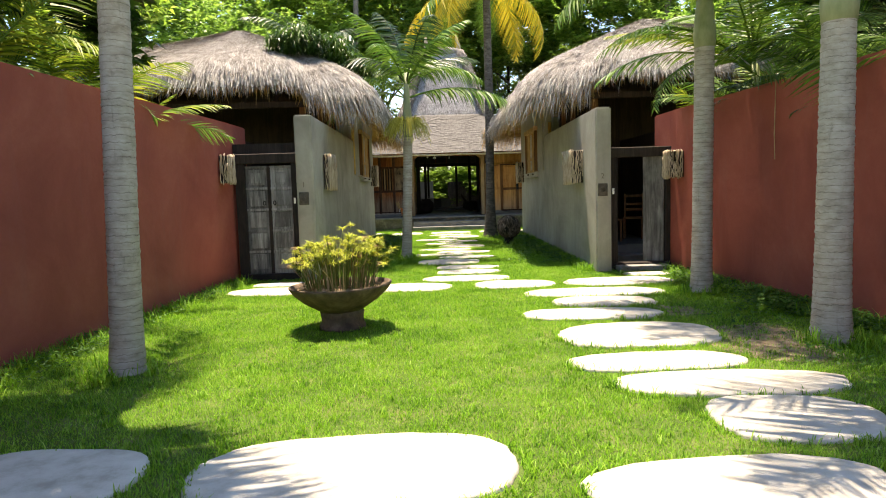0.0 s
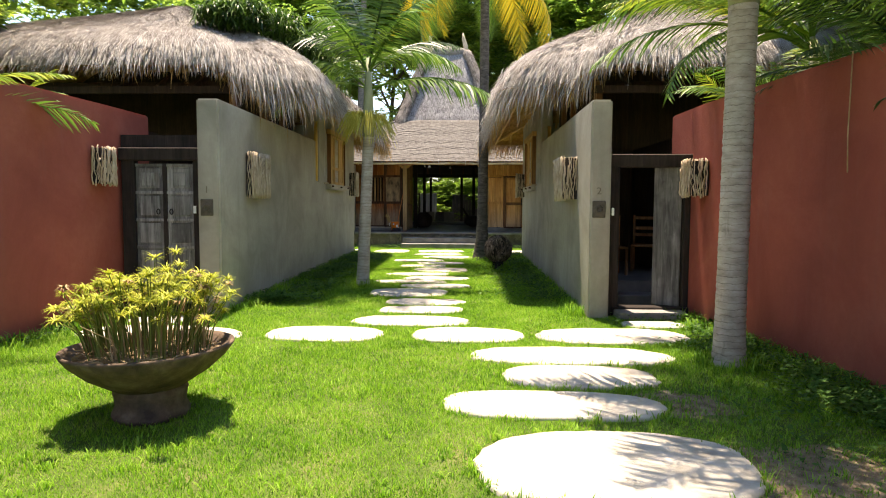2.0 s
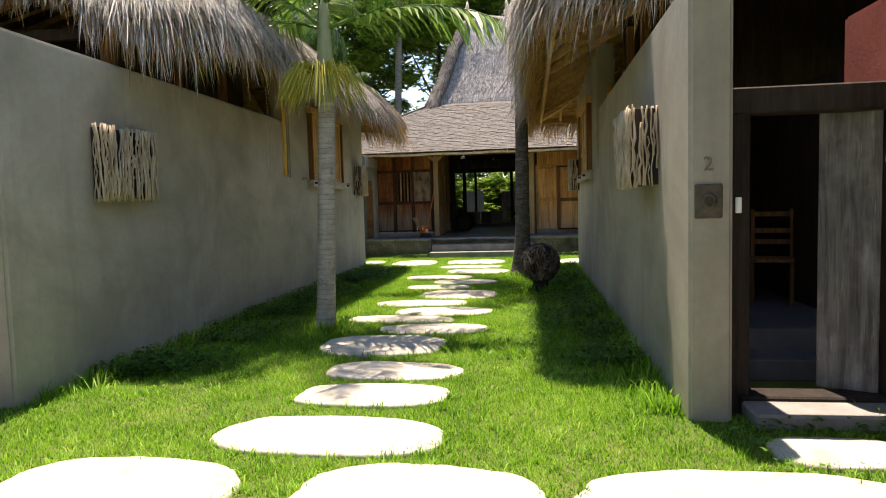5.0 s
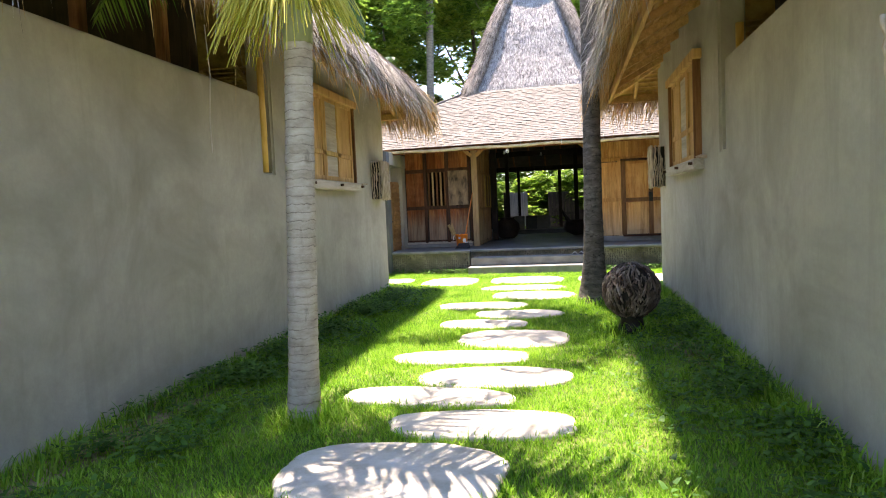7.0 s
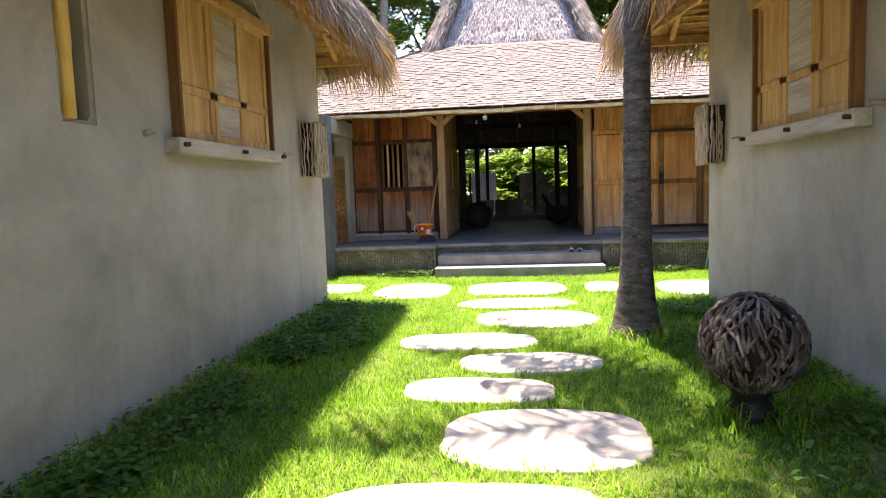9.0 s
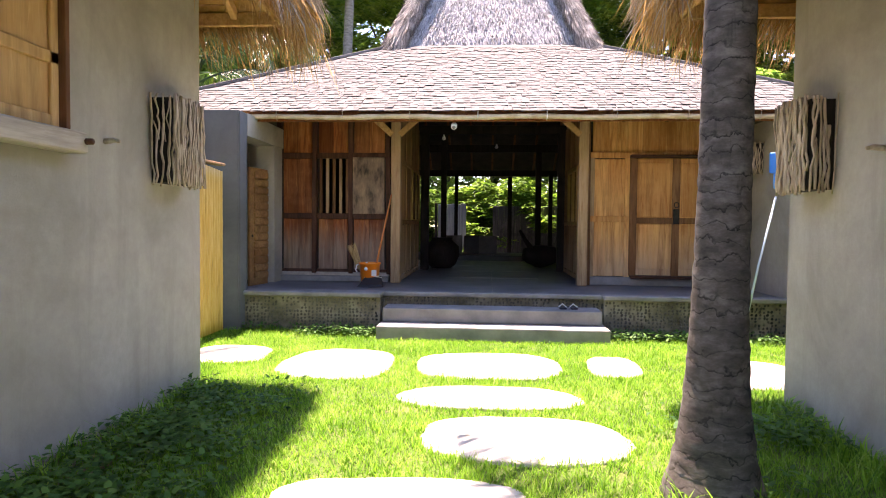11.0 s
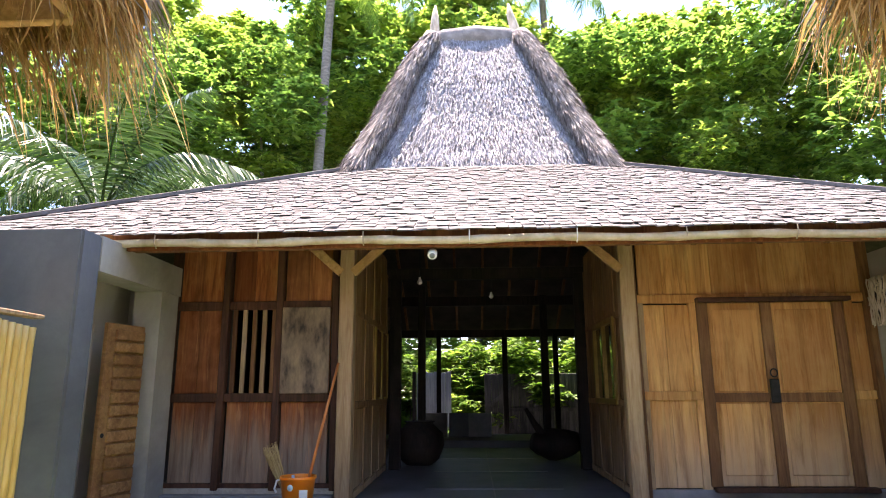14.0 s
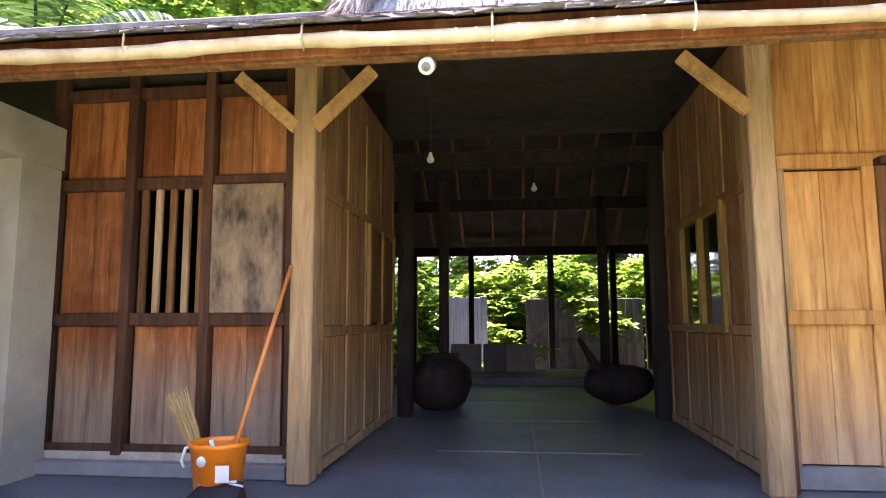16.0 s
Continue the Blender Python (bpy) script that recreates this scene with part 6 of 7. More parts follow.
def trunk_mesh(base, top, r0, r1, rings, material, foot=0.4, seed=0, bend=0.0):
    """A ringed palm trunk that swells at its foot."""
    rr = random.Random(seed)
    base, top = Vector(base), Vector(top)
    pts, rad = [], []
    n = rings * 3
    for k in range(n + 1):
        f = k / n
        p = base.lerp(top, f) + Vector((bend * math.sin(math.pi * f), 0.3 * bend * math.sin(2 * math.pi * f), 0))
        r = r0 + (r1 - r0) * f + foot * r0 * math.exp(-f * (top.z - base.z) / (0.22 if foot < 0.8 else 0.4))
        r *= (1.014, 1.0, 0.99)[k % 3] * (1 + rr.uniform(-0.008, 0.008))
        pts.append(p)
        rad.append(r)
    return tube("trunk", pts, rad, material, 16, 0.05)


def palm(x, y, top, r0, r1, label, fronds, mat="palm_bark", rings=40, shaft=1.0, spread=(0.1, 0.9), kinds=("green",), dx=0.0, dy=0.0, seed=0, bend=0.0, az0=0.0, long_f=False, scale=1.0, foot=0.25, azimuths=None):
    p = thing("palm_tree", label, "palm tree")
    part("trunk", trunk_mesh((x, y, -0.05), (x + dx, y + dy, top), r0, r1, rings, M[mat], foot, seed, bend), None, p)
    cx, cy, cz = x + dx, y + dy, top
    if shaft:
        part("crownshaft", tube("crownshaft", [(cx, cy, cz - 0.05), (cx, cy, cz + 0.12), (cx, cy, cz + shaft * 0.6), (cx, cy, cz + shaft)], [r1 * 1.05, r1 * 1.15, r1 * 0.75, r1 * 0.4], M["shaft"], 12, 0.08), None, p, "smooth grey-green crownshaft")
    rr = random.Random(seed)
    for k in range(fronds):
        az = az0 + 360 * k / fronds + rr.uniform(-14, 14) if azimuths is None else azimuths[k % len(azimuths)] + rr.uniform(-8, 8)
        tilt = rr.uniform(*spread)
        kind = kinds[k % len(kinds)] + ("_long" if long_f else "")
        o = part("frond", F[kind][rr.randrange(3)], None, p)
        o.matrix_basis = pose(cx, cy, cz + shaft * rr.uniform(0.75, 1.0), 0, 0, az) @ pose(0, 0, 0, rr.uniform(-20, 20), -math.degrees(tilt) + 30, 0) @ Matrix.Scale(scale * rr.uniform(0.85, 1.15), 4)
    return p


palm(-2.77, 5.52, 4.1, 0.135, 0.12, "palm tree with a pale grey ringed trunk on the lawn", 16, rings=60, shaft=0.9, seed=1, scale=1.5, azimuths=(-80, -62, -50, 95, 130, 160, 185, 210, 235, 258, -100), dx=0.12, dy=0.05)
palm(3.58, 8.76, 3.35, 0.135, 0.125, "palm tree with a pale ringed trunk beside the red wall", 18, rings=48, shaft=1.1, seed=2, spread=(0.0, 0.9), scale=1.2, dx=0.02)
palm(3.62, 5.88, 2.95, 0.16, 0.14, "stout palm tree with a pale ringed trunk by the red wall", 9, rings=42, shaft=1.1, seed=3, spread=(0.2, 1.0), scale=1.4, azimuths=(120, 60, 20, -15, 90, 150))
p4 = palm(-0.77, 14.38, 2.75, 0.11, 0.10, "slender palm tree growing at the edge of the stone path", 13, rings=38, shaft=1.35, seed=4, spread=(0.1, 1.1), scale=1.15, kinds=("green", "dark", "green"), dx=0.12)
palm(1.55, 19.72, 7.6, 0.135, 0.11, "tall dark coconut palm leaning over the path", 12, "coco_bark", 62, 0.35, (-0.5, 0.9), ("green", "green", "yellow"), dx=0.03, seed=5, bend=0.02, long_f=True, foot=1.15, scale=0.85)
for az, sc in ((165, 0.75), (200, 0.7), (20, 0.8), (232, 0.78)):
    o = part("frond", F["yellow_long"][2], None, bpy.data.objects["palm_tree.004"], "yellowing drooping frond")
    o.matrix_basis = pose(1.58, 19.72, 7.5, 0, 0, az) @ pose(0, 0, 0, 0, 40, 0) @ Matrix.Scale(sc, 4)
# broad drooping fronds over the lawn and the stones, added mostly out of view to cast dappled shade
for nm, x, y, z, hang in (("palm_tree", -2.65, 5.57, 4.75, ((-62, 12, 1.75), (-78, 5, 1.7), (-95, 15, 1.7), (-112, 8, 1.7), (-48, 20, 1.6), (-130, 15, 1.6))),
                          ("palm_tree.001", 3.6, 8.76, 4.25, ((168, 22, 1.3), (186, 34, 1.25), (203, 12, 1.35), (217, 25, 1.4), (230, 8, 1.4), (246, 22, 1.35), (262, 10, 1.3))),
                          ("palm_tree.002", 3.62, 5.88, 3.9, ((208, 2, 1.75), (222, 14, 1.8), (236, 4, 1.8), (250, 16, 1.7), (195, 0, 1.5)))):
    for k, (az, dip, sc) in enumerate(hang):
        o = part("frond", F["lime" if nm == "palm_tree.001" and k % 2 == 0 else "green"][k % 3], None, bpy.data.objects[nm])
        o.matrix_basis = pose(x, y, z, 0, 0, az) @ pose(0, 0, 0, 12 * (k % 3 - 1), dip, 0) @ Matrix.Scale(sc, 4)
for k, (az, dip, sc) in enumerate(((-4, 34, 1.32), (172, 30, 1.1), (205, 10, 1.15), (100, 0, 1.1))):
    o = part("frond", F["green"][k % 3], None, p4)
    o.matrix_basis = pose(-0.65, 14.38, 3.55, 0, 0, az) @ pose(0, 0, 0, 0, dip, 0) @ Matrix.Scale(sc, 4)
# hanging flower sprays below the slender palm's crownshaft
for az in (150, 185, 215, 240, 265, 330, 35):
    pieces = []
    rr = random.Random(az)
    for k in range(46):
        a = radians(az + rr.uniform(-45, 45))
        l1, l2 = rr.uniform(0.15, 0.4), rr.uniform(0.18, 0.42)
        b = Vector((-0.66, 14.3, 3.02))
        m1 = b + Vector((math.cos(a) * l1, math.sin(a) * l1, rr.uniform(-0.05, 0.12)))
        m2 = m1 + Vector((math.cos(a) * l2 * 0.5, math.sin(a) * l2 * 0.5, -l2 * rr.uniform(0.7, 1.25)))
        pieces.append(tube_data([b, m1, m2], [0.006, 0.005, 0.004], 4))
    tagged(part("flower_spray", joined("flower_spray", pieces, M["flower"]), None, p4, "yellow-green flower spray"), kind="stuff")

# palm clumps behind the red walls


def palm_clump(x, y, z, n, kinds, seed, scale=1.0, label="bushy yellow-green palm clump rising behind the wall"):
    c = thing("palm_clump", label, "palm bush")
    rr = random.Random(seed)
    for k in range(4):
        a, r = rr.uniform(0, 6.28), rr.uniform(0.05, 0.3)
        bx, by = x + r * math.cos(a), y + r * math.sin(a)
        part("cane", tube("cane", [(bx, by, -0.05), (bx, by, z * 0.5), (bx + 0.1 * math.cos(a), by + 0.1 * math.sin(a), z)], [0.05, 0.045, 0.035], M["shaft"], 7), None, c)
    for k in range(n):
        az = 360 * k / n + rr.uniform(-20, 20)
        o = part("frond", F[kinds[k % len(kinds)] + "_bush"][rr.randrange(3)], None, c)
        o.matrix_basis = pose(x + rr.uniform(-0.3, 0.3), y + rr.uniform(-0.3, 0.3), z * rr.uniform(0.75, 1.05), 0, 0, az) @ pose(0, 0, 0, rr.uniform(-25, 25), rr.uniform(-12, 35), 0) @ Matrix.Scale(scale * rr.uniform(0.7, 1.15), 4)
    return c


for k, (x, y, z, kinds, sc) in enumerate(((-4.75, 10.2, 2.2, ("lime", "lime", "green"), 0.68), (-4.6, 8.6, 2.4, ("lime", "green", "lime"), 0.95), (-4.75, 7.0, 2.6, ("lime", "green"), 0.95), (-5.2, 5.2, 2.9, ("dark", "dark", "green"), 1.0), (-5.3, 11.9, 2.3, ("lime", "green"), 0.62), (-6.2, 9.2, 3.2, ("green", "lime"), 1.1),
                                             (5.0, 10.6, 2.3, ("green", "green", "lime"), 0.8), (5.3, 8.8, 2.5, ("green", "dark"), 0.95), (5.6, 7.0, 2.6, ("dark", "green"), 1.0), (6.4, 9.8, 3.2, ("green", "dark"), 1.1), (5.9, 4.6, 2.8, ("dark", "green"), 1.0), (6.9, 7.4, 3.4, ("lime", "green"), 1.1))):
    palm_clump(x - (0.3 if x < 0 else -0.1), y, z, 22, kinds, k, sc, "bushy %s palm clump rising behind the red wall" % ("yellow-green" if kinds[0] == "lime" else "dark green" if kinds[0] == "dark" else "green"))

arch = thing("palm_clump", "green palm clump arching over the red wall and thatch", "palm bush")
for k in range(3):
    part("cane", tube("cane", [(4.85 + 0.12 * k, 9.9 + 0.15 * k, -0.05), (4.83 + 0.1 * k, 9.9 + 0.15 * k, 1.7), (4.8 + 0.1 * k, 9.85 + 0.15 * k, 3.3)], [0.05, 0.045, 0.03], M["shaft"], 7), None, arch)
for k, (az, dip, sc, kind) in enumerate(((150, 8, 1.0, "lime"), (163, 20, 1.05, "green"), (175, 2, 1.1, "green"), (186, 24, 1.05, "lime"), (198, 10, 1.1, "green"), (208, 28, 0.95, "green"), (220, 0, 1.0, "green"), (240, 10, 0.9, "dark"), (265, 5, 0.9, "green"), (60, 0, 1.0, "dark"), (110, 5, 1.0, "green"), (20, 5, 1.0, "dark"))):
    o = part("frond", F[kind + "_bush"][k % 3], None, arch)
    o.matrix_basis = pose(4.84, 9.95, 3.15 + 0.06 * (k % 4), 0, 0, az) @ pose(0, 0, 0, 10 * (k % 3 - 1), dip + (24 if 140 < az < 230 else 8), 0) @ Matrix.Scale(sc * 1.12, 4)

# ---- trees ----


def crown_mesh(name, rx, rz, rosettes, leaf, material, seed):
    """A crown of many leaf rosettes gathered in uneven clumps."""
    r = np.random.default_rng(seed)
    clumps = 34
    cc = r.normal(0, 1, (clumps, 3))
    cc = unit(cc) * (r.uniform(0.25, 1.0, clumps) ** 0.5)[:, None] * np.array([rx, rx, rz])
    size = r.uniform(0.45, 1.15, clumps) * rx * 0.26
    k = r.integers(0, clumps, rosettes)
    p = cc[k] + unit(r.normal(0, 1, (rosettes, 3))) * (r.uniform(0.2, 1.0, rosettes) ** 0.5 * size[k])[:, None] * np.array([1.15, 1.15, 0.8])
    per = 6
    base = np.repeat(p, per, axis=0)
    n = len(base)
    az = np.tile(np.arange(per) * 2 * np.pi / per, rosettes) + np.repeat(r.uniform(0, 6.28, rosettes), per)
    tilt = r.uniform(-0.5, 0.35, n)
    d = np.c_[np.cos(az) * np.cos(tilt), np.sin(az) * np.cos(tilt), np.sin(tilt)]
    s = leaf * r.uniform(0.6, 1.25, n)
    side = np.c_[-np.sin(az), np.cos(az), r.normal(0, 0.3, n)]
    return strips(name, base, base + d * s[:, None], unit(side), s * 0.42, material, np.c_[np.zeros((n, 2)), s * 0.1])


CROWNS = [crown_mesh("crown", 3.4, 3.0, 3400, 0.24, M["leaf_dark"], 4), crown_mesh("crown", 3.4, 3.0, 4600, 0.21, M["leaf"], 1), crown_mesh("crown", 3.0, 3.4, 4400, 0.20, M["leaf_light"], 2), crown_mesh("crown", 3.6, 2.6, 4600, 0.19, M["leaf"], 3)]


def tree(x, y, h, kind, s, seed, label):
    t_o = thing("tree", label, "tree", "", pose(x, y, 0, 0, 0, seed * 47))
    rr = random.Random(seed)
    pts = [(0, 0, -0.1), (rr.uniform(-0.2, 0.2), rr.uniform(-0.2, 0.2), h * 0.35), (rr.uniform(-0.4, 0.4), rr.uniform(-0.4, 0.4), h * 0.7), (0, 0, h)]
    part("trunk", tube("trunk", pts, [0.22, 0.16, 0.11, 0.04], M["bark"], 9, 0.1), None, t_o)
    for k in range(5):
        a = rr.uniform(0, 6.28)
        z = h * rr.uniform(0.4, 0.75)
        part("limb", tube("limb", [(0, 0, z), (math.cos(a) * 0.9 * s, math.sin(a) * 0.9 * s, z + 0.8 * s), (math.cos(a) * 2.0 * s, math.sin(a) * 2.0 * s, z + 1.8 * s)], [0.09, 0.06, 0.02], M["bark"], 6, 0.1), None, t_o)
    o = part("crown", CROWNS[kind + 1], None, t_o)
    o.matrix_basis = pose(0, 0, h, 0, 0, seed * 31) @ Matrix.Diagonal((s, s, s * rr.uniform(0.9, 1.2), 1))
    return t_o


# the tree at (-6.0, 4.6) is placed there to shade the west lawn
TREES = [(-9.5, 41, 10.0, 2, 1.5), (-4.0, 47, 14.6, 2, 1.7), (0.5, 47, 13.2, 1, 1.65), (5.2, 47, 13.4, 2, 1.7), (10.0, 45, 12.4, 2, 1.7), (15.0, 42, 10.8, 2, 1.7), (-14.5, 40, 9.0, 0, 1.6), (20.5, 40, 9, 0, 1.6), (-6.6, 42, 5.0, 1, 1.2), (8.5, 42.5, 5.2, 0, 1.2), (2.8, 46, 5.5, 2, 1.2),
         (-8.0, 48, 14.2, 2, 1.7), (2.0, 49, 13.0, 2, 1.7), (12.5, 49, 12.0, 1, 1.7), (5.6, 37.8, 2.4, 1, 0.75), (-8.0, 38.5, 4.0, 0, 1.0), (8.5, 36.5, 3.2, 0, 0.95),  (11.6, 33.5, 4.2, 0, 1.0), (-12, 36, 5.0, 0, 1.0),
         (-10.2, 24.0, 6.5, 2, 1.1), (11.8, 22.5, 6.5, 2, 1.1), (-10.0, 15.0, 6.8, 1, 1.15), (12.0, 14.0, 6.5, 0, 1.15), (-7.6, 8.8, 5.6, -1, 1.0), (8.6, 9.6, 5.0, -1, 1.0), (-6.0, 4.6, 5.4, -1, 0.9), (8.6, 4.6, 5.0, -1, 1.0), (8.4, 12.6, 6.8, -1, 0.75), (-3.2, 45.6, 3.8, 1, 0.95), (0.2, 46.4, 4.2, 1, 1.0), (3.4, 45.8, 4.0, 1, 0.95), (-1.6, 45.5, 14.0, 1, 1.6), (8.0, 46.5, 12.5, 1, 1.6), (-12.5, 46, 13.8, 1, 1.7), (17.5, 46, 12, 1, 1.7), (8.2, 43, 9.0, 1, 1.1), (-8.0, 43, 11.8, 1, 1.3)]
for k, (x, y, h, kind, s) in enumerate(TREES):
    tree(x, y, h, kind, s, k + 1, {-1: "dark leafy tree behind the garden wall", 0: "leafy green tree with a dense uneven crown", 1: "leafy light green tree with a dense uneven crown", 2: "green tree with a broad leafy crown"}[kind])
# tall coconut palms behind the house and drooping ones beside it
palm(-5.1, 39.5, 16.2, 0.2, 0.14, "tall grey coconut palm behind the house", 14, "grey_bark", 70, 0.4, (-0.5, 0.9), ("green",), dx=0.6, seed=8, long_f=True, foot=0.4)
palm(13.2, 39.0, 14.6, 0.24, 0.16, "tall grey coconut palm behind the house", 14, "grey_bark", 70, 0.4, (-0.5, 0.9), ("green",), dx=0.8, seed=9, long_f=True, foot=0.4)
palm(4.0, 45, 18.5, 0.2, 0.14, "tall grey coconut palm behind the house", 13, "grey_bark", 60, 0.4, (-0.5, 0.9), ("green",), dx=-0.5, seed=10, long_f=True, foot=0.4)
palm(-7.6, 33.0, 5.0, 0.2, 0.16, "young coconut palm with silvery drooping fronds", 14, "palm_bark", 30, 0.3, (0.0, 1.1), ("dark", "dark", "green"), seed=12, long_f=True, foot=0.4)
palm(-4.3, 23.1, 6.0, 0.12, 0.1, "slim palm with dark drooping fronds behind the thatched roof", 13, "palm_bark", 40, 0.4, (-0.1, 0.9), ("dark",), seed=15, long_f=True, foot=0.3, scale=0.62)
palm(-5.9, 29.6, 4.1, 0.2, 0.16, "young coconut palm with silvery drooping fronds", 12, "palm_bark", 30, 0.3, (0.0, 1.1), ("dark",), seed=13, long_f=True, foot=0.4, scale=0.8)

# bushes beyond the hall
leaf_bush = crown_mesh("crown", 1.0, 0.9, 1300, 0.12, M["bush_leaf"], 8)
for k, (x, y) in enumerate(((-2.2, 37), (-0.9, 38.2), (0.2, 37.2), (-1.4, 36.9), (0.9, 36.9), (2.0, 36.9), (3.1, 38.6), (-2.8, 38.9), (1.4, 38), (2.6, 37.2), (3.6, 37.8), (-3.4, 37.6), (0.6, 39.5), (-1.6, 40))):
    b_o = thing("bush", "sunlit light green bush behind the hall", "bush", "", pose(x, y, 0, 0, 0, k * 50))
    part("stem", tube("stem", [(0, 0, -0.05), (0.05, 0, 0.6), (0, 0.05, 1.2)], [0.04, 0.03, 0.015], M["bark"], 6), None, b_o)
    o = part("crown", leaf_bush, None, b_o)
    o.matrix_basis = pose(0, 0, 1.1 + 0.2 * (k % 3)) @ Matrix.Scale(1.5 + 0.4 * (k % 2), 4)

# dark tree crown over the west roof, made as a trunkless creeper sprawling on it
creeper = thing("creeper", "dark green glossy foliage over the thatched roof, standing in for a tree crown", "creeper")
n = 5200
core = np.array([[-3.15, 13.75, 4.72], [-2.8, 13.9, 4.78], [-2.4, 14.2, 4.66], [-2.05, 14.5, 4.42], [-1.75, 14.9, 4.2], [-3.0, 14.7, 5.1], [-2.45, 15.1, 4.9]])
size = np.array([0.32, 0.42, 0.42, 0.4, 0.36, 0.36, 0.4])
k = rng.integers(0, len(core), n)
base = core[k] + unit(rng.normal(0, 1, (n, 3))) * (rng.random(n) ** 0.4 * size[k])[:, None] * np.array([1.2, 1.0, 0.7])
a = rng.uniform(0, 2 * np.pi, n)
tip = base + np.c_[np.cos(a) * 0.11, np.sin(a) * 0.11, rng.uniform(-0.2, 0.02, n)] * rng.uniform(0.7, 1.5, n)[:, None]
me = strips("leaves", base, tip, np.c_[-np.sin(a), np.cos(a), np.zeros(n)], rng.uniform(0.02, 0.045, n), M["leaf_dark"], np.tile(np.array([[0, 0, 0.03]]), (n, 1)))
tagged(part("leaves", me, None, creeper), kind="stuff")
for c0, c1 in zip(core, core[1:]):
    part("vine_stem", tube("vine_stem", [tuple(c0 - (0, 0, 0.1)), tuple((c0 + c1) / 2), tuple(c1 - (0, 0, 0.1))], [0.02, 0.018, 0.015], M["bark"], 6), None, creeper)

# ---- papyrus bowl ----
bowl = thing("planter_bowl", "wide shallow mossy terracotta bowl planted with papyrus", "planter", "", pose(-1.12, 7.12, 0) @ Matrix.Diagonal((0.99, 0.99, 0.95, 1)))
part("pedestal", lathe("pedestal", [(0.26, 0.0), (0.265, 0.04), (0.25, 0.07), (0.235, 0.1), (0.24, 0.16), (0.25, 0.2), (0.22, 0.24)], M["pot"], 32, 0.04), None, bowl)
ob = part("bowl", lathe("bowl", [(0.2, 0.2), (0.28, 0.25), (0.42, 0.34), (0.53, 0.44), (0.575, 0.505), (0.58, 0.525), (0.56, 0.53), (0.54, 0.5), (0.45, 0.42), (0.1, 0.40)], M["pot"], 44, 0.03), None, bowl)
ob.matrix_basis = pose(0, 0, 0.0, 0, -1.5, 0)
part("soil", lathe("soil", [(0.5, 0.44), (0.505, 0.465), (0.3, 0.485), (0.05, 0.49)], M["mulch"], 30, 0.05), None, bowl, "dry brown potting soil")
rr = random.Random(21)
stems, dry, umb, dry_umb = [], [], [], []
for k in range(230):
    a, r = rr.uniform(0, 6.28), 0.42 * math.sqrt(rr.random())
    bx, by = r * math.cos(a), r * math.sin(a) * 0.9
    h = rr.uniform(0.26, 0.50) + 0.32 * (1 - r / 0.42) * rr.random() if k > 10 else rr.uniform(0.3, 0.5)
    out = rr.uniform(0.02, 0.20) if k > 10 else rr.uniform(0.28, 0.42)
    top = Vector((bx + math.cos(a) * out, by + math.sin(a) * out, 0.48 + h))
    mid = Vector((bx + math.cos(a) * out * 0.35, by + math.sin(a) * out * 0.35, 0.48 + h * 0.55))
    is_dry = rr.random() < 0.22
    (dry if is_dry else stems).append(tube_data([(bx, by, 0.46), mid, top], [0.005, 0.0045, 0.003], 4))
    if is_dry and rr.random() < 0.6:
        continue
    q = rr.uniform(0.06, 0.105) if not is_dry else 0.06
    rays = 36
    for j in range(rays):
        b = 2 * math.pi * j / rays + rr.uniform(-0.2, 0.2)
        up = rr.uniform(-0.15, 0.85)
        d = Vector((math.cos(b), math.sin(b), up)) * q * rr.uniform(0.7, 1.1)
        e = top + d + Vector((0, 0, -0.02))
        (dry_umb if is_dry else umb).append((top, e, Vector((-math.sin(b), math.cos(b), 0))))
part("stem_mass", joined("stem_mass", stems, M["stem"]), None, bowl, "thin green papyrus stems")["kind"] = "stuff"
part("dry_stem_mass", joined("dry_stem_mass", dry, M["dry"]), None, bowl, "dry brown papyrus stems")["kind"] = "stuff"
for nm, lst, mat in (("umbel_mass", umb, "umbel"), ("dry_umbel_mass", dry_umb, "dry")):
    bs, tp, sd = (np.array([list(q[i]) for q in lst]) for i in range(3))
    me = strips(nm, bs, tp, sd, np.full(len(lst), 0.010), M[mat], np.tile(np.array([[0, 0, 0.012]]), (len(lst), 1)))
    part(nm, me, None, bowl)["kind"] = "stuff"
litter = []
for k in range(160):
    a, r = rr.uniform(0, 6.28), 0.48 * math.sqrt(rr.random())
    b = rr.uniform(0, 6.28)
    l = rr.uniform(0.03, 0.12)
    p0 = Vector((r * math.cos(a), r * math.sin(a), 0.485 + rr.uniform(0, 0.03)))
    litter.append(tube_data([p0, p0 + Vector((l * math.cos(b), l * math.sin(b), rr.uniform(-0.01, 0.03)))], [0.005, 0.003], 4))
part("litter", joined("litter", litter, M["dry"]), None, bowl, "dry stalks on the soil")["kind"] = "stuff"

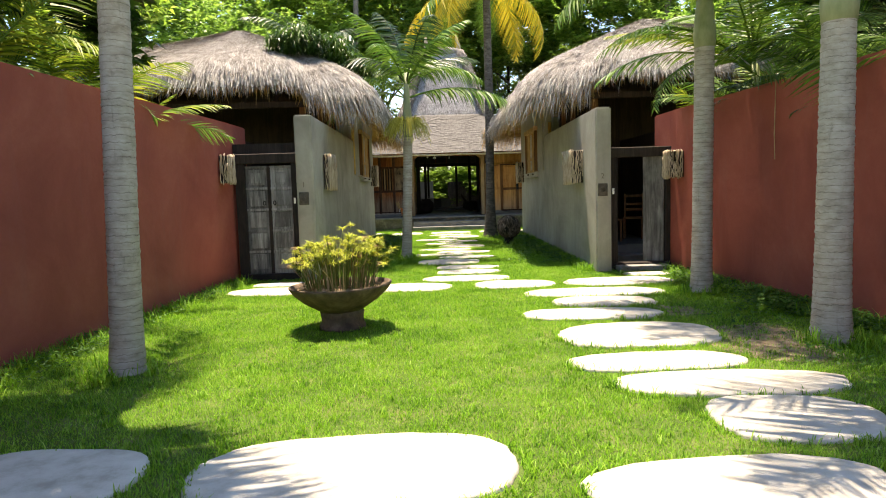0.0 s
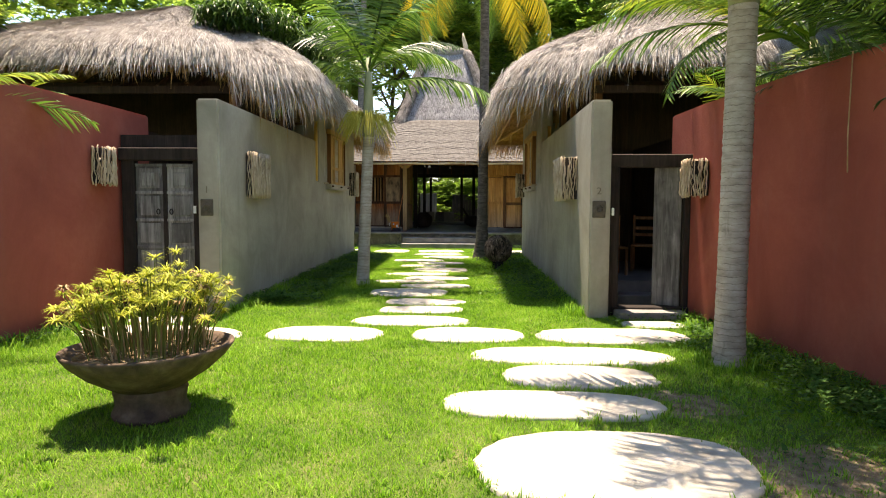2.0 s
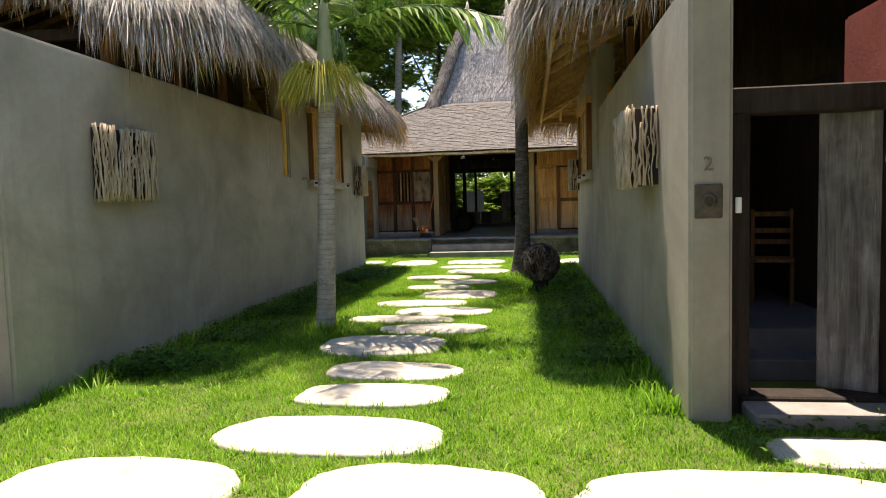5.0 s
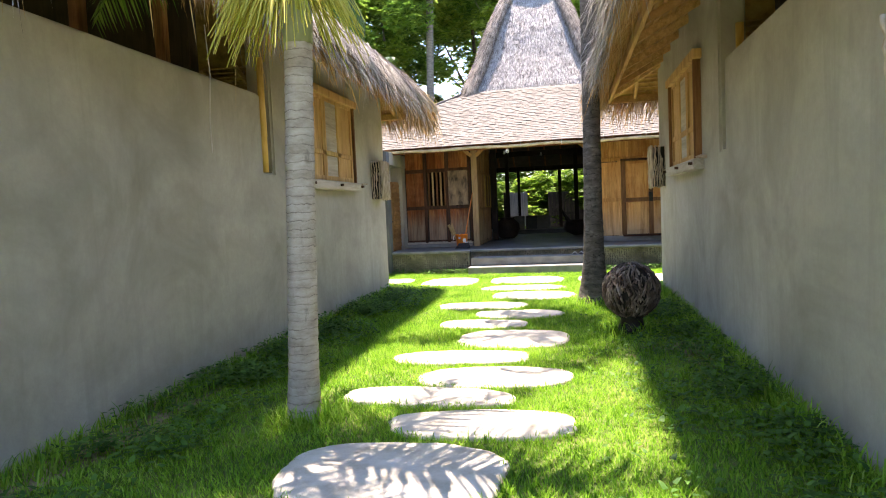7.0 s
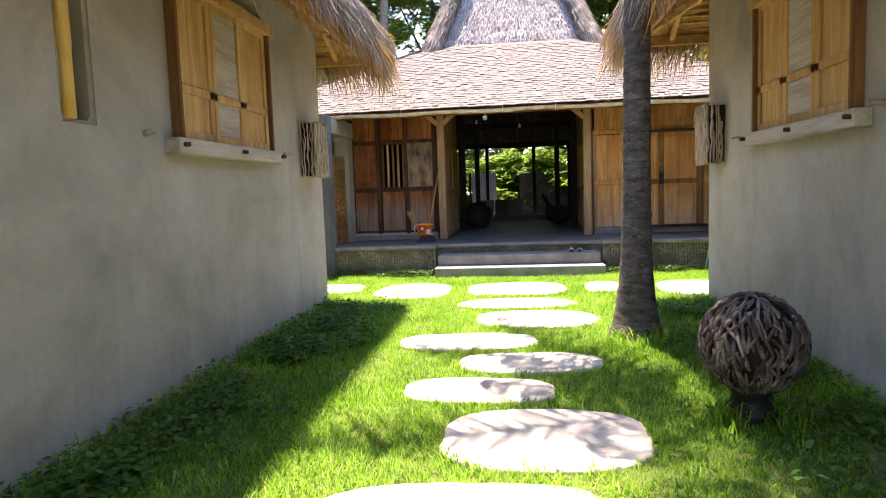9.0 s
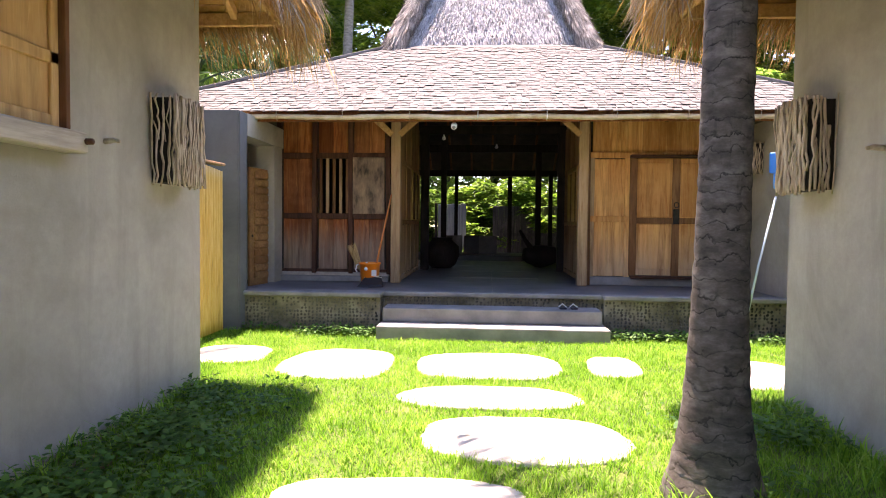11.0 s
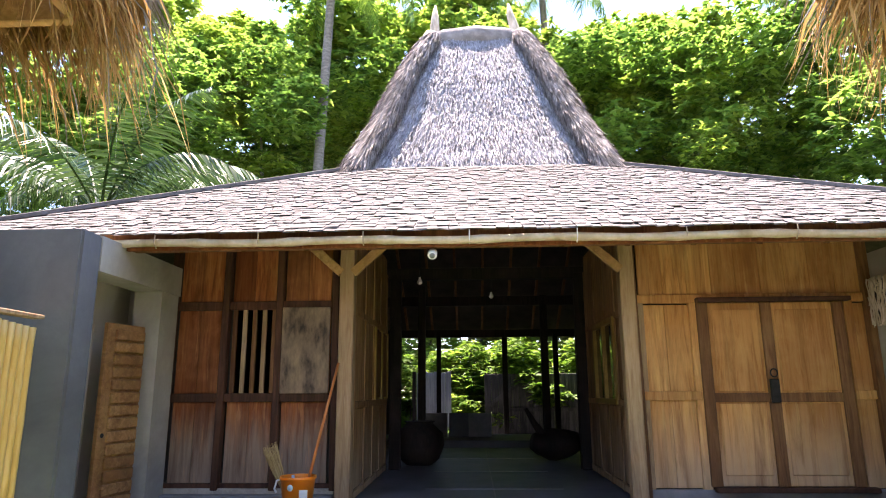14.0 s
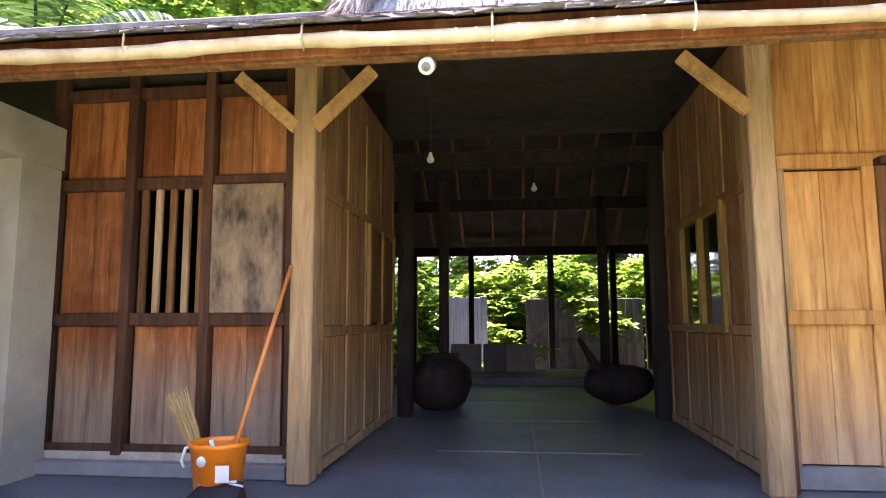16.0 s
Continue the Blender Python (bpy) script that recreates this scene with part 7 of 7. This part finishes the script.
# ---- woven ball ----
ball = thing("woven_ball", "ball of dark woven vine sticks on a low iron foot", "garden ornament", "", pose(1.87, 17.48, 0))
part("foot", lathe("foot", [(0.16, 0.0), (0.165, 0.05), (0.13, 0.09), (0.12, 0.16), (0.16, 0.2)], M["iron"], 22), None, ball, "dark round foot")
part("core", lathe("core", [(0.02, 0.2)] + [(0.285 * math.sin(q), 0.475 - 0.285 * math.cos(q)) for q in np.linspace(0.3, 2.9, 14)] + [(0.02, 0.76)], M["black_wood"], 24), None, ball)
rr = random.Random(5)
sticks = []
for k in range(520):
    d = Vector((rr.gauss(0, 1), rr.gauss(0, 1), rr.gauss(0, 1))).normalized()
    t1 = (Vector((0, 0, 1)) - d * d.z)
    t1 = t1.normalized() if t1.length > 0.1 else d.orthogonal().normalized()
    t1 = (Matrix.Rotation(rr.gauss(0, 0.35), 3, d) @ t1)
    L = rr.uniform(0.10, 0.2)
    pts = []
    for j in range(5):
        q = (d * 0.303 + t1 * (L * (j / 4 - 0.5)))
        pts.append(Vector((0, 0, 0.475)) + q.normalized() * (0.303 + rr.uniform(-0.004, 0.016)))
    w = rr.uniform(0.008, 0.014)
    sticks.append((pts, w))
for k, (pts, w) in enumerate(sticks[:260]):
    part("stick", tube("stick", pts, [w * 0.8, w, w, w, w * 0.7], M["vine"], 5), None, ball)
part("stick_weave", joined("stick_weave", [tube_data(p, [w * 0.8, w, w, w, w * 0.7], 5) for p, w in sticks[260:]], M["vine"], True), None, ball)["kind"] = "stuff"

# ---- pebbles of the platform wall ----
rr = random.Random(9)
peb = []
for k in range(5):
    bm = bmesh.new()
    bmesh.ops.create_icosphere(bm, subdivisions=1, radius=1)
    for v in bm.verts:
        v.co *= 1 + rr.uniform(-0.15, 0.15)
    me = bpy.data.meshes.new("pebble")
    bm.to_mesh(me)
    bm.free()
    me.materials.append(M["pebble"])
    me.polygons.foreach_set("use_smooth", [True] * len(me.polygons))
    peb.append(me)
for owner, a, b, y in PLAT:
    z0 = 0.36 if "middle" in owner.name else 0.05
    n = int((b - a) / 0.05)
    spare_v, spare_f, made = [], [], 0
    for i in range(n):
        for j in range(int((0.45 - z0) / 0.043) + 1):
            x, z = a + 0.03 + i * 0.05 + rr.uniform(-0.01, 0.01), z0 - 0.01 + j * 0.043 + rr.uniform(-0.008, 0.008)
            if z > 0.445 or rr.random() < 0.1 + 0.5 * max(0, noise.noise(Vector((x * 2.3, z * 2.0, 4.0)))):
                continue
            me = peb[rr.randrange(5)]
            m = pose(x, y - 0.002, z, 0, rr.uniform(-25, 25), 0) @ Matrix.Diagonal((rr.uniform(0.013, 0.021), 0.014, rr.uniform(0.014, 0.024), 1))
            if made < 300:
                o = new("pebble", me)
                o.parent = owner
                o.matrix_basis = m
                made += 1
            else:
                k = len(spare_v)
                spare_v += [m @ v.co for v in me.vertices]
                spare_f += [tuple(k + q for q in p.vertices) for p in me.polygons]
    if spare_v:
        tagged(part("pebbles", link_mesh("pebbles", spare_v, spare_f, M["pebble"], True), None, owner), kind="stuff")

# ---- roof shingles ----
rr = random.Random(17)
SH = []
for k in range(8):
    w = 0.075 + 0.008 * k
    bm = bmesh.new()
    slab(bm, -w / 2, w / 2, -0.125, 0.125, -0.007, 0.007)
    for v in bm.verts:
        if v.co.y < 0:
            v.co.x += rr.uniform(-0.006, 0.006)
            v.co.y += rr.uniform(-0.014, 0.014)
            v.co.z += rr.uniform(0.0, 0.006)
    me = bpy.data.meshes.new("shingle")
    bm.to_mesh(me)
    bm.free()
    me.materials.append(M["shingle"])
    SH.append((w, me))
slope_a = math.atan2(TZ - EZ, TY - EY)
run = math.hypot(TZ - EZ, TY - EY)
rows_n = 34
count = 0
rest_v, rest_f = [], []
for j in range(-1, rows_n):
    f = (j + 0.45) / rows_n
    xl, xr = EXL + (TXL - EXL) * f, EXR + (TXR - EXR) * f
    x = xl + rr.uniform(0, 0.1)
    while x < xr - 0.05:
        w, me = SH[rr.randrange(8)]
        yy, zz = EY + (TY - EY) * f, EZ + (TZ - EZ) * f
        m = pose(x + w / 2, yy + rr.uniform(-0.012, 0.012), zz + 0.068 + rr.uniform(0, 0.008), math.degrees(slope_a) - rr.uniform(2.6, 3.6), 0, rr.uniform(-1.2, 1.2))
        if j < 8 and -2.9 < x < 3.6 and count < 300:
            o = new("shingle", me)
            o.parent = house_roof
            o.matrix_basis = m
            count += 1
        else:
            k = len(rest_v)
            rest_v += [m @ v.co for v in me.vertices]
            rest_f += [tuple(k + i for i in p.vertices) for p in me.polygons]
        x += w + 0.004
part("shingles", link_mesh("shingles", rest_v, rest_f, M["shingle"]), None, house_roof)["kind"] = "stuff"
# courses of the other three slopes
side_v, side_f = [], []
for a0, a1, b0, b1 in (((EXL, BY), (EXL, EY), (TXL, BTY), (TXL, TY)), ((EXR, EY), (EXR, BY), (TXR, TY), (TXR, BTY)), ((EXR, BY), (EXL, BY), (TXR, BTY), (TXL, BTY))):
    for j in range(rows_n):
        f0, f1 = j / rows_n, (j + 1.2) / rows_n
        f1 = min(f1, 1)
        pts = []
        for (pa, pb), f, dz in (((a0, b0), f0, 0.10), ((a1, b1), f0, 0.10), ((a1, b1), f1, 0.075), ((a0, b0), f1, 0.075)):
            pts.append((pa[0] + (pb[0] - pa[0]) * f, pa[1] + (pb[1] - pa[1]) * f, EZ + (TZ - EZ) * f + dz))
        k = len(side_v)
        side_v += pts + [(p[0], p[1], p[2] - 0.03) for p in pts]
        side_f += [(k, k + 1, k + 2, k + 3), (k + 4, k + 7, k + 6, k + 5), (k, k + 4, k + 5, k + 1)]
part("shingle_courses", link_mesh("shingle_courses", side_v, side_f, M["shingle"]), None, house_roof)["kind"] = "stuff"

tagged(part("hanging_straw", tube("hanging_straw", [(-1.5, 14.6, 2.98), (-1.49, 14.62, 2.6), (-1.51, 14.61, 2.25), (-1.5, 14.6, 2.0)], [0.004] * 4, M["thatch"], 5), None, None, "single pale straw dangling from the thatch"), category="straw")

# a loose string on the east red wall
tagged(part("hanging_string", tube("hanging_string", [(4.325, 8.3, 2.79), (4.31, 8.28, 2.5), (4.315, 8.3, 2.1), (4.31, 8.27, 1.78)], [0.006] * 4, M["dry"], 5), None, None, "thin dry vine string hanging down the red wall"), category="string")
